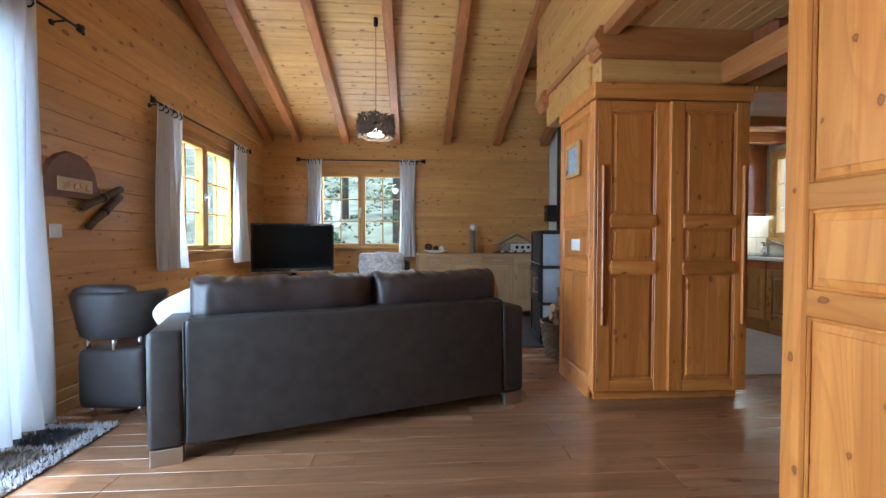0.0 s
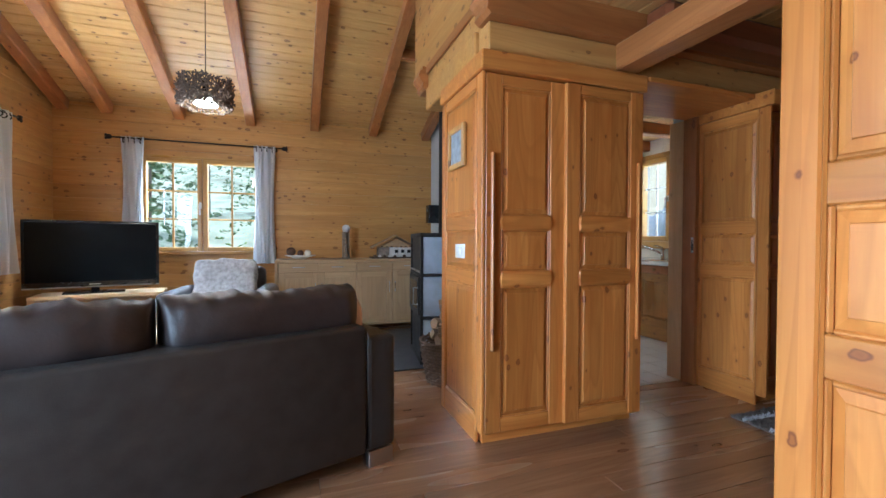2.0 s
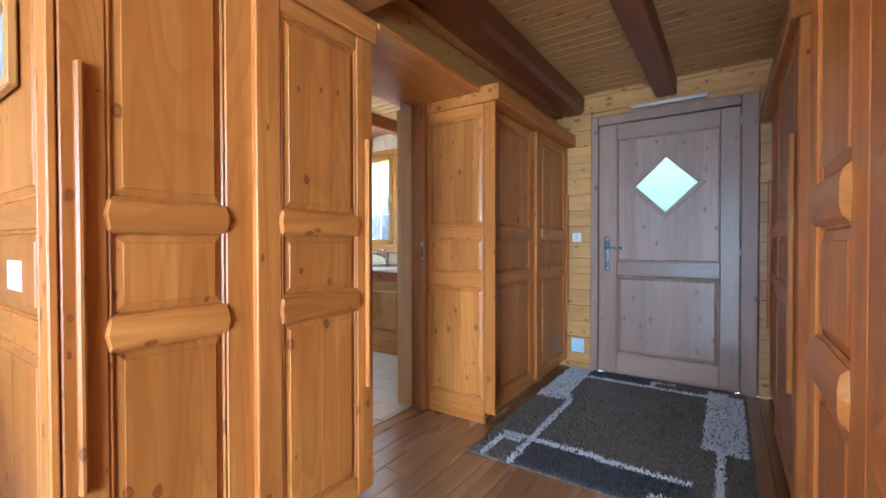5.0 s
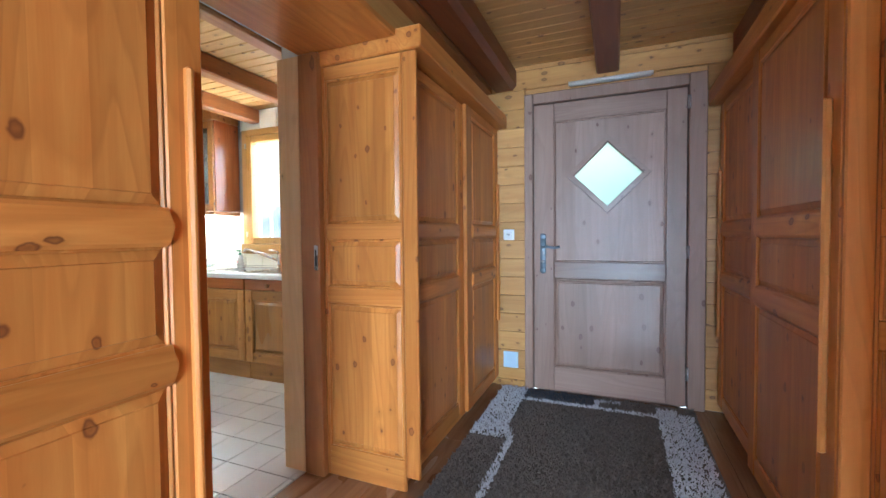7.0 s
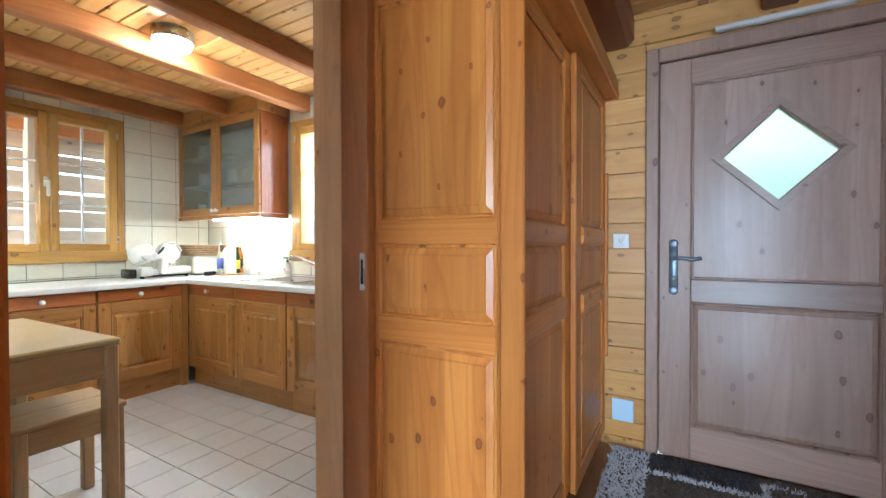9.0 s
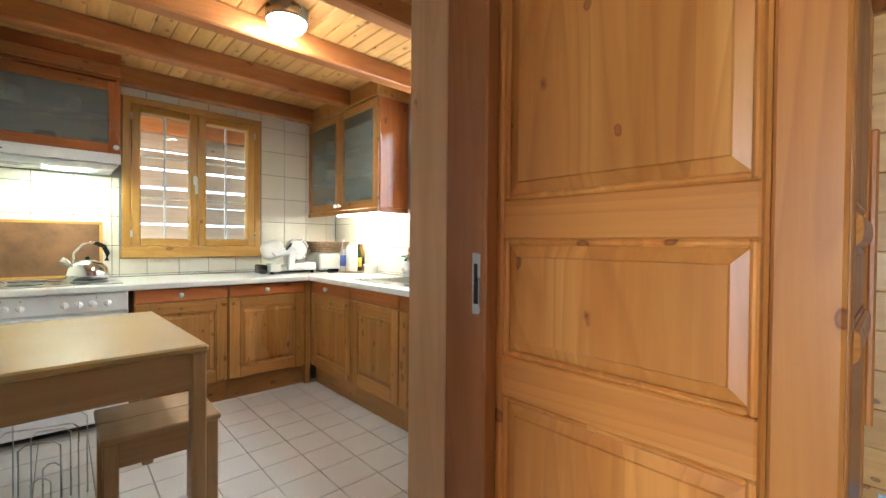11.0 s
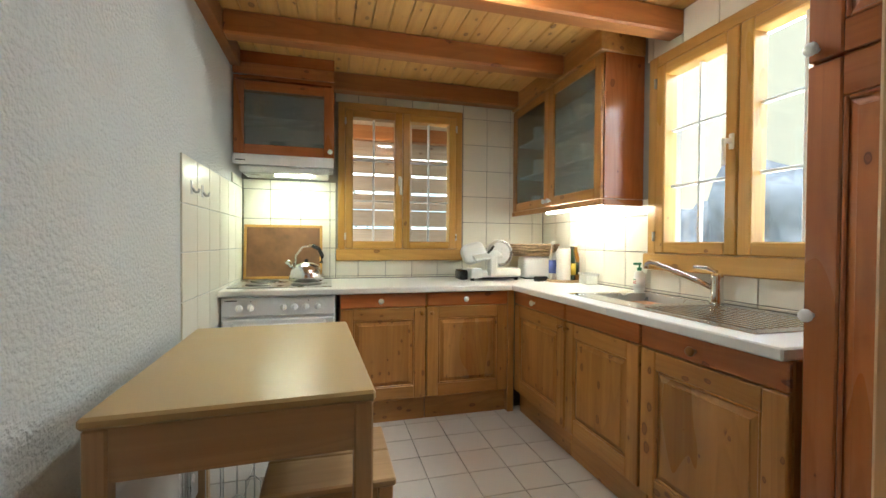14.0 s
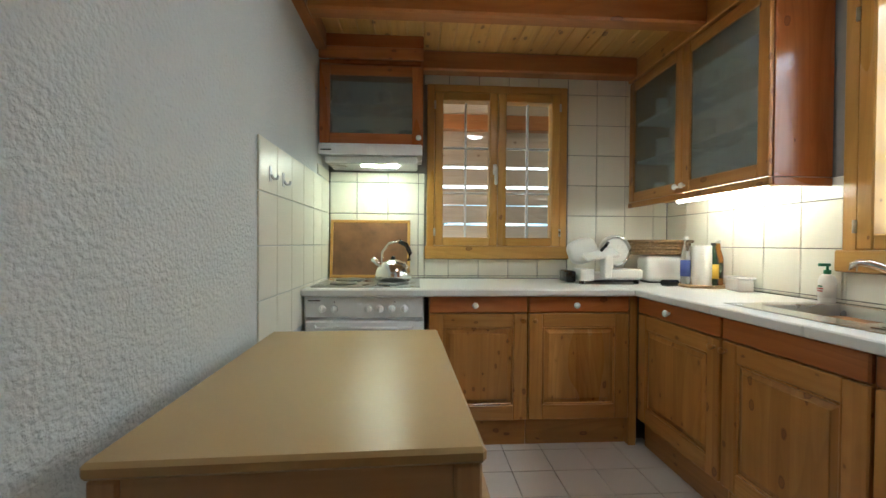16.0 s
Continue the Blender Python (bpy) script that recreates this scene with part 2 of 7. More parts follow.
for ax in "xyz":
    duller(M["larch_" + ax], 0.4)
M["leather"] = plain("brown_leather", (0.046, 0.042, 0.040), 0.38, 0, 0.3, 14.0, 0.25, 260.0)
M["leather_top"] = plain("creased_brown_leather", (0.045, 0.035, 0.034), 0.40, 0, 0.3, 14.0, 0.35, 60.0)
M["leather_grey"] = plain("dark_grey_leather", (0.062, 0.056, 0.056), 0.42, 0, 0.25, 14.0, 0.25, 260.0)
duller(M["leather"], 0.4)
duller(M["leather_top"], 0.5)
duller(M["leather_grey"], 0.35)
M["chrome"] = plain("polished_steel", (0.75, 0.75, 0.74), 0.16, 1.0, 0.05)
M["steel"] = plain("brushed_steel", (0.58, 0.58, 0.57), 0.30, 1.0, 0.1)
M["black"] = plain("black_plastic", (0.012, 0.012, 0.013), 0.25, 0, 0.2)
M["iron"] = plain("black_iron", (0.03, 0.028, 0.027), 0.5, 0.6, 0.2)
M["pewter"] = plain("blue_grey_pewter", (0.22, 0.27, 0.31), 0.38, 0.7, 0.35, 40.0)
M["screen"] = plain("tv_screen", (0.006, 0.007, 0.008), 0.16, 0, 0.1)
M["screen"].node_tree.nodes["Principled BSDF"].inputs["Specular IOR Level"].default_value = 0.12
M["white"] = plain("white_enamel", (0.84, 0.85, 0.85), 0.25, 0, 0.03)
M["plastic"] = plain("white_plastic", (0.76, 0.76, 0.73), 0.35, 0, 0.03)
M["worktop"] = plain("white_worktop", (0.76, 0.755, 0.73), 0.32, 0, 0.012, 6.0, wear=0.01)
M["linen"] = plain("white_linen", (0.82, 0.82, 0.82), 0.9, 0, 0.06, 20.0, 0.3, 400.0)
M["stone"] = plain("blue_grey_soapstone", (0.42, 0.48, 0.56), 0.45, 0, 0.2, 12.0, 0.1, 90.0)
M["slate"] = plain("slate_hearth", (0.04, 0.043, 0.05), 0.55, 0, 0.25, 10.0, 0.2, 80.0)
M["glass"] = glass("clear_glass")
M["frosted"] = glass("frosted_glass", 0.35, (0.44, 0.50, 0.36))
M["frosted"].node_tree.nodes["Principled BSDF"].inputs["Transmission Weight"].default_value = 0.45
M["frosted_cabinet"] = glass("frosted_cabinet_glass", 0.14, (0.66, 0.72, 0.68))
M["frosted_cabinet"].node_tree.nodes["Principled BSDF"].inputs["Transmission Weight"].default_value = 0.84
M["lamp"] = glow("lit_lamp_glass", (1.0, 0.97, 0.88), 82.0)
M["tube"] = glow("lit_fluorescent_tube", (1.0, 0.94, 0.74), 60.0)
M["hood_lamp"] = glow("lit_hood_lamp", (0.97, 1.0, 0.72), 85.0)
M["bulb"] = glow("lit_bulb", (1.0, 0.90, 0.72), 12.0)


# ---- mesh helpers ----
def bm_box(bm, lo, hi, bevel=0.0, turn=None):
    lo, hi = [min(a, b) for a, b in zip(lo, hi)], [max(a, b) for a, b in zip(lo, hi)]
    if bevel <= 0:
        vs = [bm.verts.new((x, y, z)) for x in (lo[0], hi[0]) for y in (lo[1], hi[1]) for z in (lo[2], hi[2])]
        fs = [(0, 1, 3, 2), (4, 6, 7, 5), (0, 4, 5, 1), (2, 3, 7, 6), (0, 2, 6, 4), (1, 5, 7, 3)]
        for f in fs:
            bm.faces.new([vs[i] for i in f])
    else:
        b = min(bevel, *(0.49 * (h - l) for l, h in zip(lo, hi)))
        vs = []
        idx = {}
        for sx in (0, 1):
            for sy in (0, 1):
                for sz in (0, 1):
                    c = [hi[k] if s else lo[k] for k, s in enumerate((sx, sy, sz))]
                    for k in range(3):
                        p = [v + (-b if s else b) for v, s in zip(c, (sx, sy, sz))]
                        p[k] = c[k]
                        idx[(sx, sy, sz, k)] = bm.verts.new(p)
        made = []
        for k in range(3):
            a, d = [i for i in range(3) if i != k]
            for s in (0, 1):
                ring = []
                for u, v in ((0, 0), (1, 0), (1, 1), (0, 1)):
                    key = [0, 0, 0]
                    key[k], key[a], key[d] = s, u, v
                    ring.append(idx[(*key, k)])
                made.append(bm.faces.new(ring))
            for u in (0, 1):
                for v in (0, 1):
                    q = []
                    for s, kk in ((0, a), (1, a), (1, d), (0, d)):
                        key = [0, 0, 0]
                        key[k], key[a], key[d] = s, u, v
                        q.append(idx[(*key, kk)])
                    made.append(bm.faces.new(q))
        for sx in (0, 1):
            for sy in (0, 1):
                for sz in (0, 1):
                    made.append(bm.faces.new([idx[(sx, sy, sz, k)] for k in range(3)]))
        vs = list(idx.values())
        bmesh.ops.recalc_face_normals(bm, faces=made)
    if turn is not None:
        bmesh.ops.transform(bm, matrix=turn, verts=vs)
    return vs


def bm_rod(bm, a, b, r, sides=10, r2=None):
    a, b = Vector(a), Vector(b)
    d = b - a
    m = Matrix.Translation((a + b) / 2) @ d.to_track_quat("Z", "Y").to_matrix().to_4x4()
    bmesh.ops.create_cone(bm, cap_ends=True, segments=sides, radius1=r, radius2=r if r2 is None else r2, depth=d.length, matrix=m)


def bm_lathe(bm, profile, centre=(0, 0, 0), sides=28):
    """Turns (radius, height) pairs round the upright through centre."""
    rings = []
    for r, z in profile:
        rings.append([bm.verts.new((centre[0] + r * math.cos(2 * math.pi * i / sides), centre[1] + r * math.sin(2 * math.pi * i / sides), centre[2] + z)) for i in range(sides)])
    for p, q in zip(rings, rings[1:]):
        for i in range(sides):
            j = (i + 1) % sides
            bm.faces.new((p[i], p[j], q[j], q[i]))
    bm.faces.new(rings[0][::-1])
    bm.faces.new(rings[-1])


def bm_sphere(bm, c, r, scale=(1, 1, 1), seg=16):
    m = Matrix.Translation(c) @ Matrix.Diagonal((*scale, 1))
    bmesh.ops.create_uvsphere(bm, u_segments=seg, v_segments=max(6, seg // 2), radius=r, matrix=m)


def bm_tube(bm, points, r, sides=8, closed=False):
    """A round wire along the points."""
    pts = [Vector(p) for p in points]
    n = len(pts)
    rings = []
    for i, p in enumerate(pts):
        d = (pts[(i + 1) % n] - pts[i - 1]) if closed else (pts[min(i + 1, n - 1)] - pts[max(i - 1, 0)])
        q = d.to_track_quat("Z", "Y")
        rings.append([bm.verts.new(p + q @ Vector((r * math.cos(2 * math.pi * k / sides), r * math.sin(2 * math.pi * k / sides), 0))) for k in range(sides)])
    for i in range(n if closed else n - 1):
        p, q = rings[i], rings[(i + 1) % n]
        for k in range(sides):
            j = (k + 1) % sides
            bm.faces.new((p[k], p[j], q[j], q[k]))
    if not closed:
        bm.faces.new(rings[0][::-1])
        bm.faces.new(rings[-1])


def finish(bm, smooth=False):
    bmesh.ops.recalc_face_normals(bm, faces=bm.faces)
    if smooth:
        for f in bm.faces:
            f.smooth = True
    me = bpy.data.meshes.new("mesh")
    bm.to_mesh(me)
    bm.free()
    return me


def part(name, bm, mat, parent=None, label="", smooth=False):
    me = finish(bm, smooth)
    me.name = name
    me.materials.append(M[mat])
    ob = new(name, me)
    if parent is not None:
        ob.parent = parent
    if label:
        tagged(ob, label)
    return ob


def thing(name, label, category, m=None, group="", kind=""):
    ob = new(name)
    ob.empty_display_size = 0.1
    if m is not None:
        ob.matrix_basis = m
    return tagged(ob, label, category, group, kind)


def box(name, lo, hi, mat, parent=None, bevel=0.003, label=""):
    bm = bmesh.new()
    bm_box(bm, lo, hi, bevel)
    return part(name, bm, mat, parent, label)


def structure(name, bm, mat, label, category):
    return tagged(part(name, bm, mat), label, category, "", "structure")


def cushion(bm, lo, hi, power=3.0, n=14, wrinkle=0.0, seed=0.0):
    """A stuffed block: a rounded box with soft, slightly creased faces."""
    c = [(a + b) / 2 for a, b in zip(lo, hi)]
    h = [(b - a) / 2 for a, b in zip(lo, hi)]
    start = len(bm.verts)
    res = bmesh.ops.create_cube(bm, size=2.0)
    vs = res["verts"]
    es = list({e for v in vs for e in v.link_edges})
    res = bmesh.ops.subdivide_edges(bm, edges=es, cuts=n, use_grid_fill=True)
    bm.verts.ensure_lookup_table()
    for v in bm.verts[start:]:
        p = v.co
        k = (abs(p.x) ** power + abs(p.y) ** power + abs(p.z) ** power) ** (1 / power)
        q = p / k * (max(abs(p.x), abs(p.y), abs(p.z)))
        q = p.lerp(q, 0.75) if power > 4 else q
        w = wrinkle * noise.noise(Vector((p.x * h[0] * 14, p.y * h[1] * 14, p.z * h[2] * 9 + seed)))
        v.co = Vector((c[0] + q.x * (h[0] + w), c[1] + q.y * (h[1] + w), c[2] + q.z * (h[2] + w)))

# ---- large structure ----
LX, BY, KX0, KX1, KY = -1.60, 6.42, 2.54, 4.87, 6.63
EX = 4.93
SLOPE = 0.345
RIDGE_Y = 2.4


def roof_z(y):
    return 2.46 + SLOPE * (BY - max(y, RIDGE_Y)) - SLOPE * (RIDGE_Y - min(y, RIDGE_Y))


def board_wall(name, label, run, at, thick, u0, u1, z0, z1, openings=(), board=0.135, top=None, mat="wall_", lap=0.004):
    """A wall of lying boards. run: the axis along it; at: its inner face; thick: signed depth outwards; openings: (u0, u1, z0, z1)."""
    def bx(bm, a, b, c, d, front, back, bev):
        lo, hi = ((a, at + front, c), (b, at + back, d)) if run == "x" else ((at + front, a, c), (at + back, b, d))
        bm_box(bm, lo, hi, bev)
    sgn = 1 if thick > 0 else -1
    # the core behind the boards, in slabs round the openings
    bm = bmesh.new()
    cuts = sorted({u0, u1, *(o[0] for o in openings), *(o[1] for o in openings)})
    for a, b in zip(cuts, cuts[1:]):
        levels = [(z0, z1)]
        for o in openings:
            if o[0] <= a and b <= o[1]:
                levels = [q for p in levels for q in ((p[0], min(p[1], o[2])), (max(p[0], o[3]), p[1])) if q[1] - q[0] > 0.001]
        for p in levels:
            bx(bm, a, b, p[0], p[1], sgn * 0.02, thick, 0)
    wall = structure(name, bm, mat + run, label, "wall")
    z = z0
    while z < z1 - 0.01:
        zt = min(z + board, z1)
        spans = [(u0, u1)]
        if top is not None:
            ok = [u for u in np.linspace(u0, u1, 60) if top(u) > z + 0.02]
            if not ok:
                break
            spans = [(min(ok), max(ok))]
        for o in openings:
            if o[2] < zt - 0.01 and o[3] > z + 0.01:
                spans = [q for p in spans for q in ((p[0], min(p[1], o[0])), (max(p[0], o[1]), p[1])) if q[1] - q[0] > 0.01]
        for a, b in spans:
            bm = bmesh.new()
            bx(bm, a, b, z + 0.0007, zt - 0.0007, 0.0, sgn * 0.02, 0.0035)
            part("board", bm, mat + run, wall)
        z = zt
    return wall


# floors
bm = bmesh.new()
bm_box(bm, (LX - 0.2, -1.4, -0.2), (EX + 0.2, 3.50, -0.022))
bm_box(bm, (LX - 0.2, 3.50, -0.2), (2.40, BY + 0.2, -0.022))
floor = structure("floor", bm, "floor", "red-brown varnished larch plank floor with knots", "floor")
bm = bmesh.new()
bm_box(bm, (2.40, 3.502, -0.2), (KX1 + 0.2, KY + 0.2, -0.012))
floor_kitchen = structure("floor_kitchen", bm, "grout", "small square cream tiles with dark joints on the kitchen floor", "floor")

# outer and inner walls
WIN_B = (-0.87, 0.335, 0.90, 1.965)
WIN_L = (4.13, 5.37, 0.90, 1.965)
DOOR_T = (0.75, 2.86, 0.0, 2.12)
WIN_K = (3.19, 4.14, 0.98, 2.13)
WIN_R = (4.33, 5.40, 0.98, 2.12)
board_wall("wall_north", "honey-coloured knotty pine boards laid flat", "x", BY, 0.18, LX - 0.18, 2.40, 0.0, 2.52, [WIN_B])
board_wall("wall_west", "honey-coloured knotty pine boards under the gable", "y", LX, -0.18, -1.2, BY, 0.0, 3.9, [WIN_L, DOOR_T], top=roof_z)
board_wall("wall_south", "knotty pine boards", "x", -1.2, -0.18, LX, EX, 0.0, 3.9, [], board=0.27, top=lambda u: 2.7)
board_wall("wall_entry", "pale pine boards round the front door", "y", EX, 0.18, -1.2, 3.50, 0.0, 2.36, [(1.615, 2.745, 0.0, 2.115)])

bm = bmesh.new()
bm_box(bm, (2.40, KY, 0), (WIN_K[0], KY + 0.2, 2.5))
bm_box(bm, (WIN_K[1], KY, 0), (KX1 + 0.2, KY + 0.2, 2.5))
bm_box(bm, (WIN_K[0], KY, 0), (WIN_K[1], KY + 0.2, WIN_K[2]))
bm_box(bm, (WIN_K[0], KY, WIN_K[3]), (WIN_K[1], KY + 0.2, 2.5))
wall_kn = structure("wall_kitchen_north", bm, "wgrout", "kitchen wall covered in square cream tiles", "wall")
bm = bmesh.new()
bm_box(bm, (KX1, 3.50, 0), (KX1 + 0.2, WIN_R[0], 2.5))
bm_box(bm, (KX1, WIN_R[1], 0), (KX1 + 0.2, KY, 2.5))
bm_box(bm, (KX1, WIN_R[0], 0), (KX1 + 0.2, WIN_R[1], WIN_R[2]))
bm_box(bm, (KX1, WIN_R[0], WIN_R[3]), (KX1 + 0.2, WIN_R[1], 2.5))
wall_ke = structure("wall_kitchen_east", bm, "wgrout", "kitchen wall covered in square cream tiles", "wall")
bm = bmesh.new()
bm_box(bm, (2.40, 3.612, 0), (KX0, KY, 2.5))
bm_box(bm, (2.40, 3.612, 2.502), (KX0, BY + 0.15, 4.2))
wall_kw = structure("wall_kitchen_west", bm, "plaster", "rough white plaster wall", "wall")
bm = bmesh.new()
bm_box(bm, (3.47, 3.50, 0), (KX1, 3.61, 2.5))
bm_box(bm, (2.40, 3.50, 2.02), (3.47, 3.61, 2.5))
bm_box(bm, (2.40, 3.50, 0), (2.56, 3.61, 2.02))
wall_ks = structure("wall_kitchen_south", bm, "plaster", "white plaster wall round the kitchen door", "wall")


# ceilings
def plank_sheet(name, label, quads, mat):
    bm = bmesh.new()
    for lo, hi, turn in quads:
        bm_box(bm, lo, hi, 0.006, turn)
    return structure(name, bm, mat, label, "ceiling")


ang = math.atan(SLOPE)
run_len = (BY + 0.2 - RIDGE_Y) / math.cos(ang)
north = Matrix.Translation((0, RIDGE_Y, roof_z(RIDGE_Y))) @ Matrix.Rotation(-ang, 4, "X")
south = Matrix.Translation((0, RIDGE_Y, roof_z(RIDGE_Y))) @ Matrix.Rotation(ang, 4, "X")
w = 0.105
qs = []
for i in range(int(run_len / w) + 1):
    qs.append(((LX - 0.2, i * w + 0.001, 0), (EX + 0.3, (i + 1) * w - 0.001, 0.03), north))
for i in range(38):
    qs.append(((LX - 0.2, -(i + 1) * w + 0.001, 0), (EX + 0.3, -i * w - 0.001, 0.03), south))
plank_sheet("ceiling", "sloping ceiling of knotty pine boards", qs, "ceil_x")
bm = bmesh.new()
bm_box(bm, (LX - 0.2, -0.05, 0.034), (EX + 0.3, run_len + 0.2, 0.1), 0, north)
bm_box(bm, (LX - 0.2, -4.0, 0.034), (EX + 0.3, 0.05, 0.1), 0, south)
structure("roof", bm, "dark_x", "wooden roof deck above the boards", "roof")

HALL_Z, KIT_Z = 2.325, 2.30
qs = [((1.705 + i * 0.1 + 0.001, -1.2, HALL_Z), (1.805 + i * 0.1 - 0.001, 3.05, HALL_Z + 0.03), None) for i in range(33)]
plank_sheet("ceiling_hall", "knotty pine board ceiling over the hall", qs, "ceil_y")
qs = [((2.40 + i * 0.095 + 0.001, 3.5, KIT_Z), (2.495 + i * 0.095 - 0.001, KY, KIT_Z + 0.03), None) for i in range(27)]
plank_sheet("ceiling_kitchen", "yellow knotty pine board ceiling over the kitchen", qs, "ceil_y")
box("loft_floor", (1.71, -1.2, HALL_Z + 0.034), (EX - 0.003, BY - 2.0, HALL_Z + 0.12), "wall_y").update_tag()
tagged(bpy.data.objects["loft_floor"], "wooden loft floor above the hall", "floor", "", "structure")

# rafters of the living room
for rx in (-1.50, -1.13, -0.475, 0.226, 0.92, 1.62, 2.30):
    bm = bmesh.new()
    bm_box(bm, (rx - 0.05, 0.0, -0.12), (rx + 0.05, run_len - 0.22, -0.001), 0.008, north)
    tagged(part("rafter", bm, "beam_y"), "red-brown stained square roof rafter", "beam", "rafters", "structure")

for y0, d in ((1.87, 0.10), (2.86, 0.035)):
    bm = bmesh.new()
    bm_box(bm, (1.672, y0, -0.115), (2.248, y0 + d, -0.001), 0.006, north)
    structure("roof_trimmer", bm, "beam_x", "red-brown trimmer between two rafters beside the chimney", "beam")

# ---- joinery ----
def raised_panel(parent, name, x0, x1, z0, z1, y, mat, depth=0.009, slope=0.027):
    """A fielded panel whose middle stands out towards -y."""
    bm = bmesh.new()
    g = 0.004
    rings = []
    for ins, dy in ((0.0, 0.0), (g, 0.0), (g + slope, -depth), (g + slope + 0.002, -depth - 0.003)):
        rings.append([bm.verts.new(p) for p in ((x0 + ins, y + dy, z0 + ins), (x1 - ins, y + dy, z0 + ins), (x1 - ins, y + dy, z1 - ins), (x0 + ins, y + dy, z1 - ins))])
    back = [bm.verts.new((v.co.x, y + 0.006, v.co.z)) for v in rings[0]]
    rings.insert(0, back)
    for p, q in zip(rings, rings[1:]):
        for i in range(4):
            j = (i + 1) % 4
            bm.faces.new((p[i], p[j], q[j], q[i]))
    bm.faces.new(rings[-1])
    bm.faces.new(rings[0][::-1])
    return part(name, bm, mat, parent)


def panel_leaf(parent, name, x0, x1, z0, z1, fields, y, thick, stile, tone, bold=True, label=""):
    """A framed leaf in the plane y (front at y, body behind): stiles, rails, moulding strips and fielded panels."""
    bm = bmesh.new()
    sl, sr = stile if isinstance(stile, tuple) else (stile, stile)
    bm_box(bm, (x0, y, z0), (x0 + sl, y + thick, z1), 0.004)
    leaf = part(name, bm, tone + "z", parent, label)
    box("stile", (x1 - sr, y, z0), (x1, y + thick, z1), tone + "z", leaf, 0.004)
    edges = [z0] + [v for f in fields for v in f] + [z1]
    for i in range(0, len(edges), 2):
        a, b = edges[i], edges[i + 1]
        inner = bold and 0 < i < len(edges) - 2
        bm = bmesh.new()
        if inner:
            # a bull-nosed rail whose pointed ends lap over the stiles
            rows = []
            for k in range(11):
                u = -1 + k / 5
                swell = (1 - abs(u) ** 2.4) ** 0.5
                z, lap = (a + b) / 2 + u * ((b - a) / 2 + 0.005), 0.010 * (1 - abs(u))
                rows.append([bm.verts.new(p) for p in ((x0 + sl - lap, y + 0.012, z), (x0 + sl - lap, y - 0.001, z), (x0 + sl + 0.006 - lap, y - 0.013 * swell, z), (x1 - sr - 0.006 + lap, y - 0.013 * swell, z), (x1 - sr + lap, y - 0.001, z), (x1 - sr + lap, y + 0.012, z))])
            for p, q in zip(rows, rows[1:]):
                for k in range(6):
                    j = (k + 1) % 6
                    bm.faces.new((p[k], p[j], q[j], q[k]))
            bm.faces.new(rows[0][::-1])
            bm.faces.new(rows[-1])
        else:
            bm_box(bm, (x0 + sl, y + 0.0015, a), (x1 - sr, y + thick - 0.001, b), 0.003)
        part("rail", bm, tone + "x", leaf)
    for a, b in fields:
        raised_panel(leaf, "panel", x0 + sl, x1 - sr, a, b, y + 0.014, tone + "z")
        bm = bmesh.new()
        for lo, hi in (((x0 + sl, a), (x0 + sl + 0.011, b)), ((x1 - sr - 0.011, a), (x1 - sr, b)), ((x0 + sl + 0.011, a), (x1 - sr - 0.011, a + 0.011)), ((x0 + sl + 0.011, b - 0.011), (x1 - sr - 0.011, b))):
            bm_box(bm, (lo[0], y + 0.003, lo[1]), (hi[0], y + 0.013, hi[1]), 0.004)
        part("moulding", bm, tone + "z", leaf)
    return leaf


FIELDS = [(0.14, 0.812), (0.888, 1.106), (1.178, 1.832)]


def bar_handle(leaf, x, y, z0, z1):
    bm = bmesh.new()
    bm_box(bm, (x - 0.009, y - 0.022, z0), (x + 0.009, y, z1), 0.006)
    part("handle", bm, "larch_z", leaf, "long upright wooden grip bar")


def wardrobe(label, m, w, d, doors, end=None, group="wardrobes of the hall", crown=0.03, tone="larch_", h=1.90, inset=0.045):
    """Front in the plane y = 0 facing -y, body behind it. doors: (x0, x1, dy, handle x or None)."""
    ob = thing("wardrobe", label, "wardrobe", m, group)
    bm = bmesh.new()
    bm_box(bm, (0.024, inset, 0.065), (w - 0.024, d - 0.002, h))
    part("carcass", bm, tone + "z", ob)
    box("plinth", (0.01, inset + 0.005, 0.0), (w - 0.01, d - 0.004, 0.063), tone + "x", ob, 0.002)
    for x0, x1, dy, hx in doors:
        leaf = panel_leaf(ob, "door", x0, x1, 0.066, h - 0.012, FIELDS, dy, 0.026, 0.088, tone)
        if hx is not None:
            bar_handle(leaf, hx, dy, 0.49, 1.49)
    bm = bmesh.new()
    bm_box(bm, (-0.035, -crown, h - 0.005), (w + 0.02, d, h + 0.09), 0.006)
    part("crown", bm, tone + "x", ob)
    if end is not None:
        box("corner_stile", (-0.02 if end == 0 else w + 0.001, 0.0, 0.066), (-0.001 if end == 0 else w + 0.02, 0.066, h - 0.006), tone + "z", ob, 0.004)
        leaf = panel_leaf(ob, "end_panel", 0.0, d - 0.067, 0.0, h - 0.006, FIELDS, 0.0, 0.020, (0.062, 0.008) if end == 0 else (0.008, 0.062), tone, False)
        leaf.matrix_basis = pose(-0.021, d, 0, 0, 0, -90) if end == 0 else pose(w + 0.021, 0.067, 0, 0, 0, 90)
    return ob


# wardrobe beside the kitchen door
wardrobe("tall varnished larch wardrobe with two panelled doors", pose(1.60, 3.03, 0), 0.98, 0.60, [(0.002, 0.466, 0.0, 0.035), (0.462, 0.977, -0.022, 0.935)], 0)
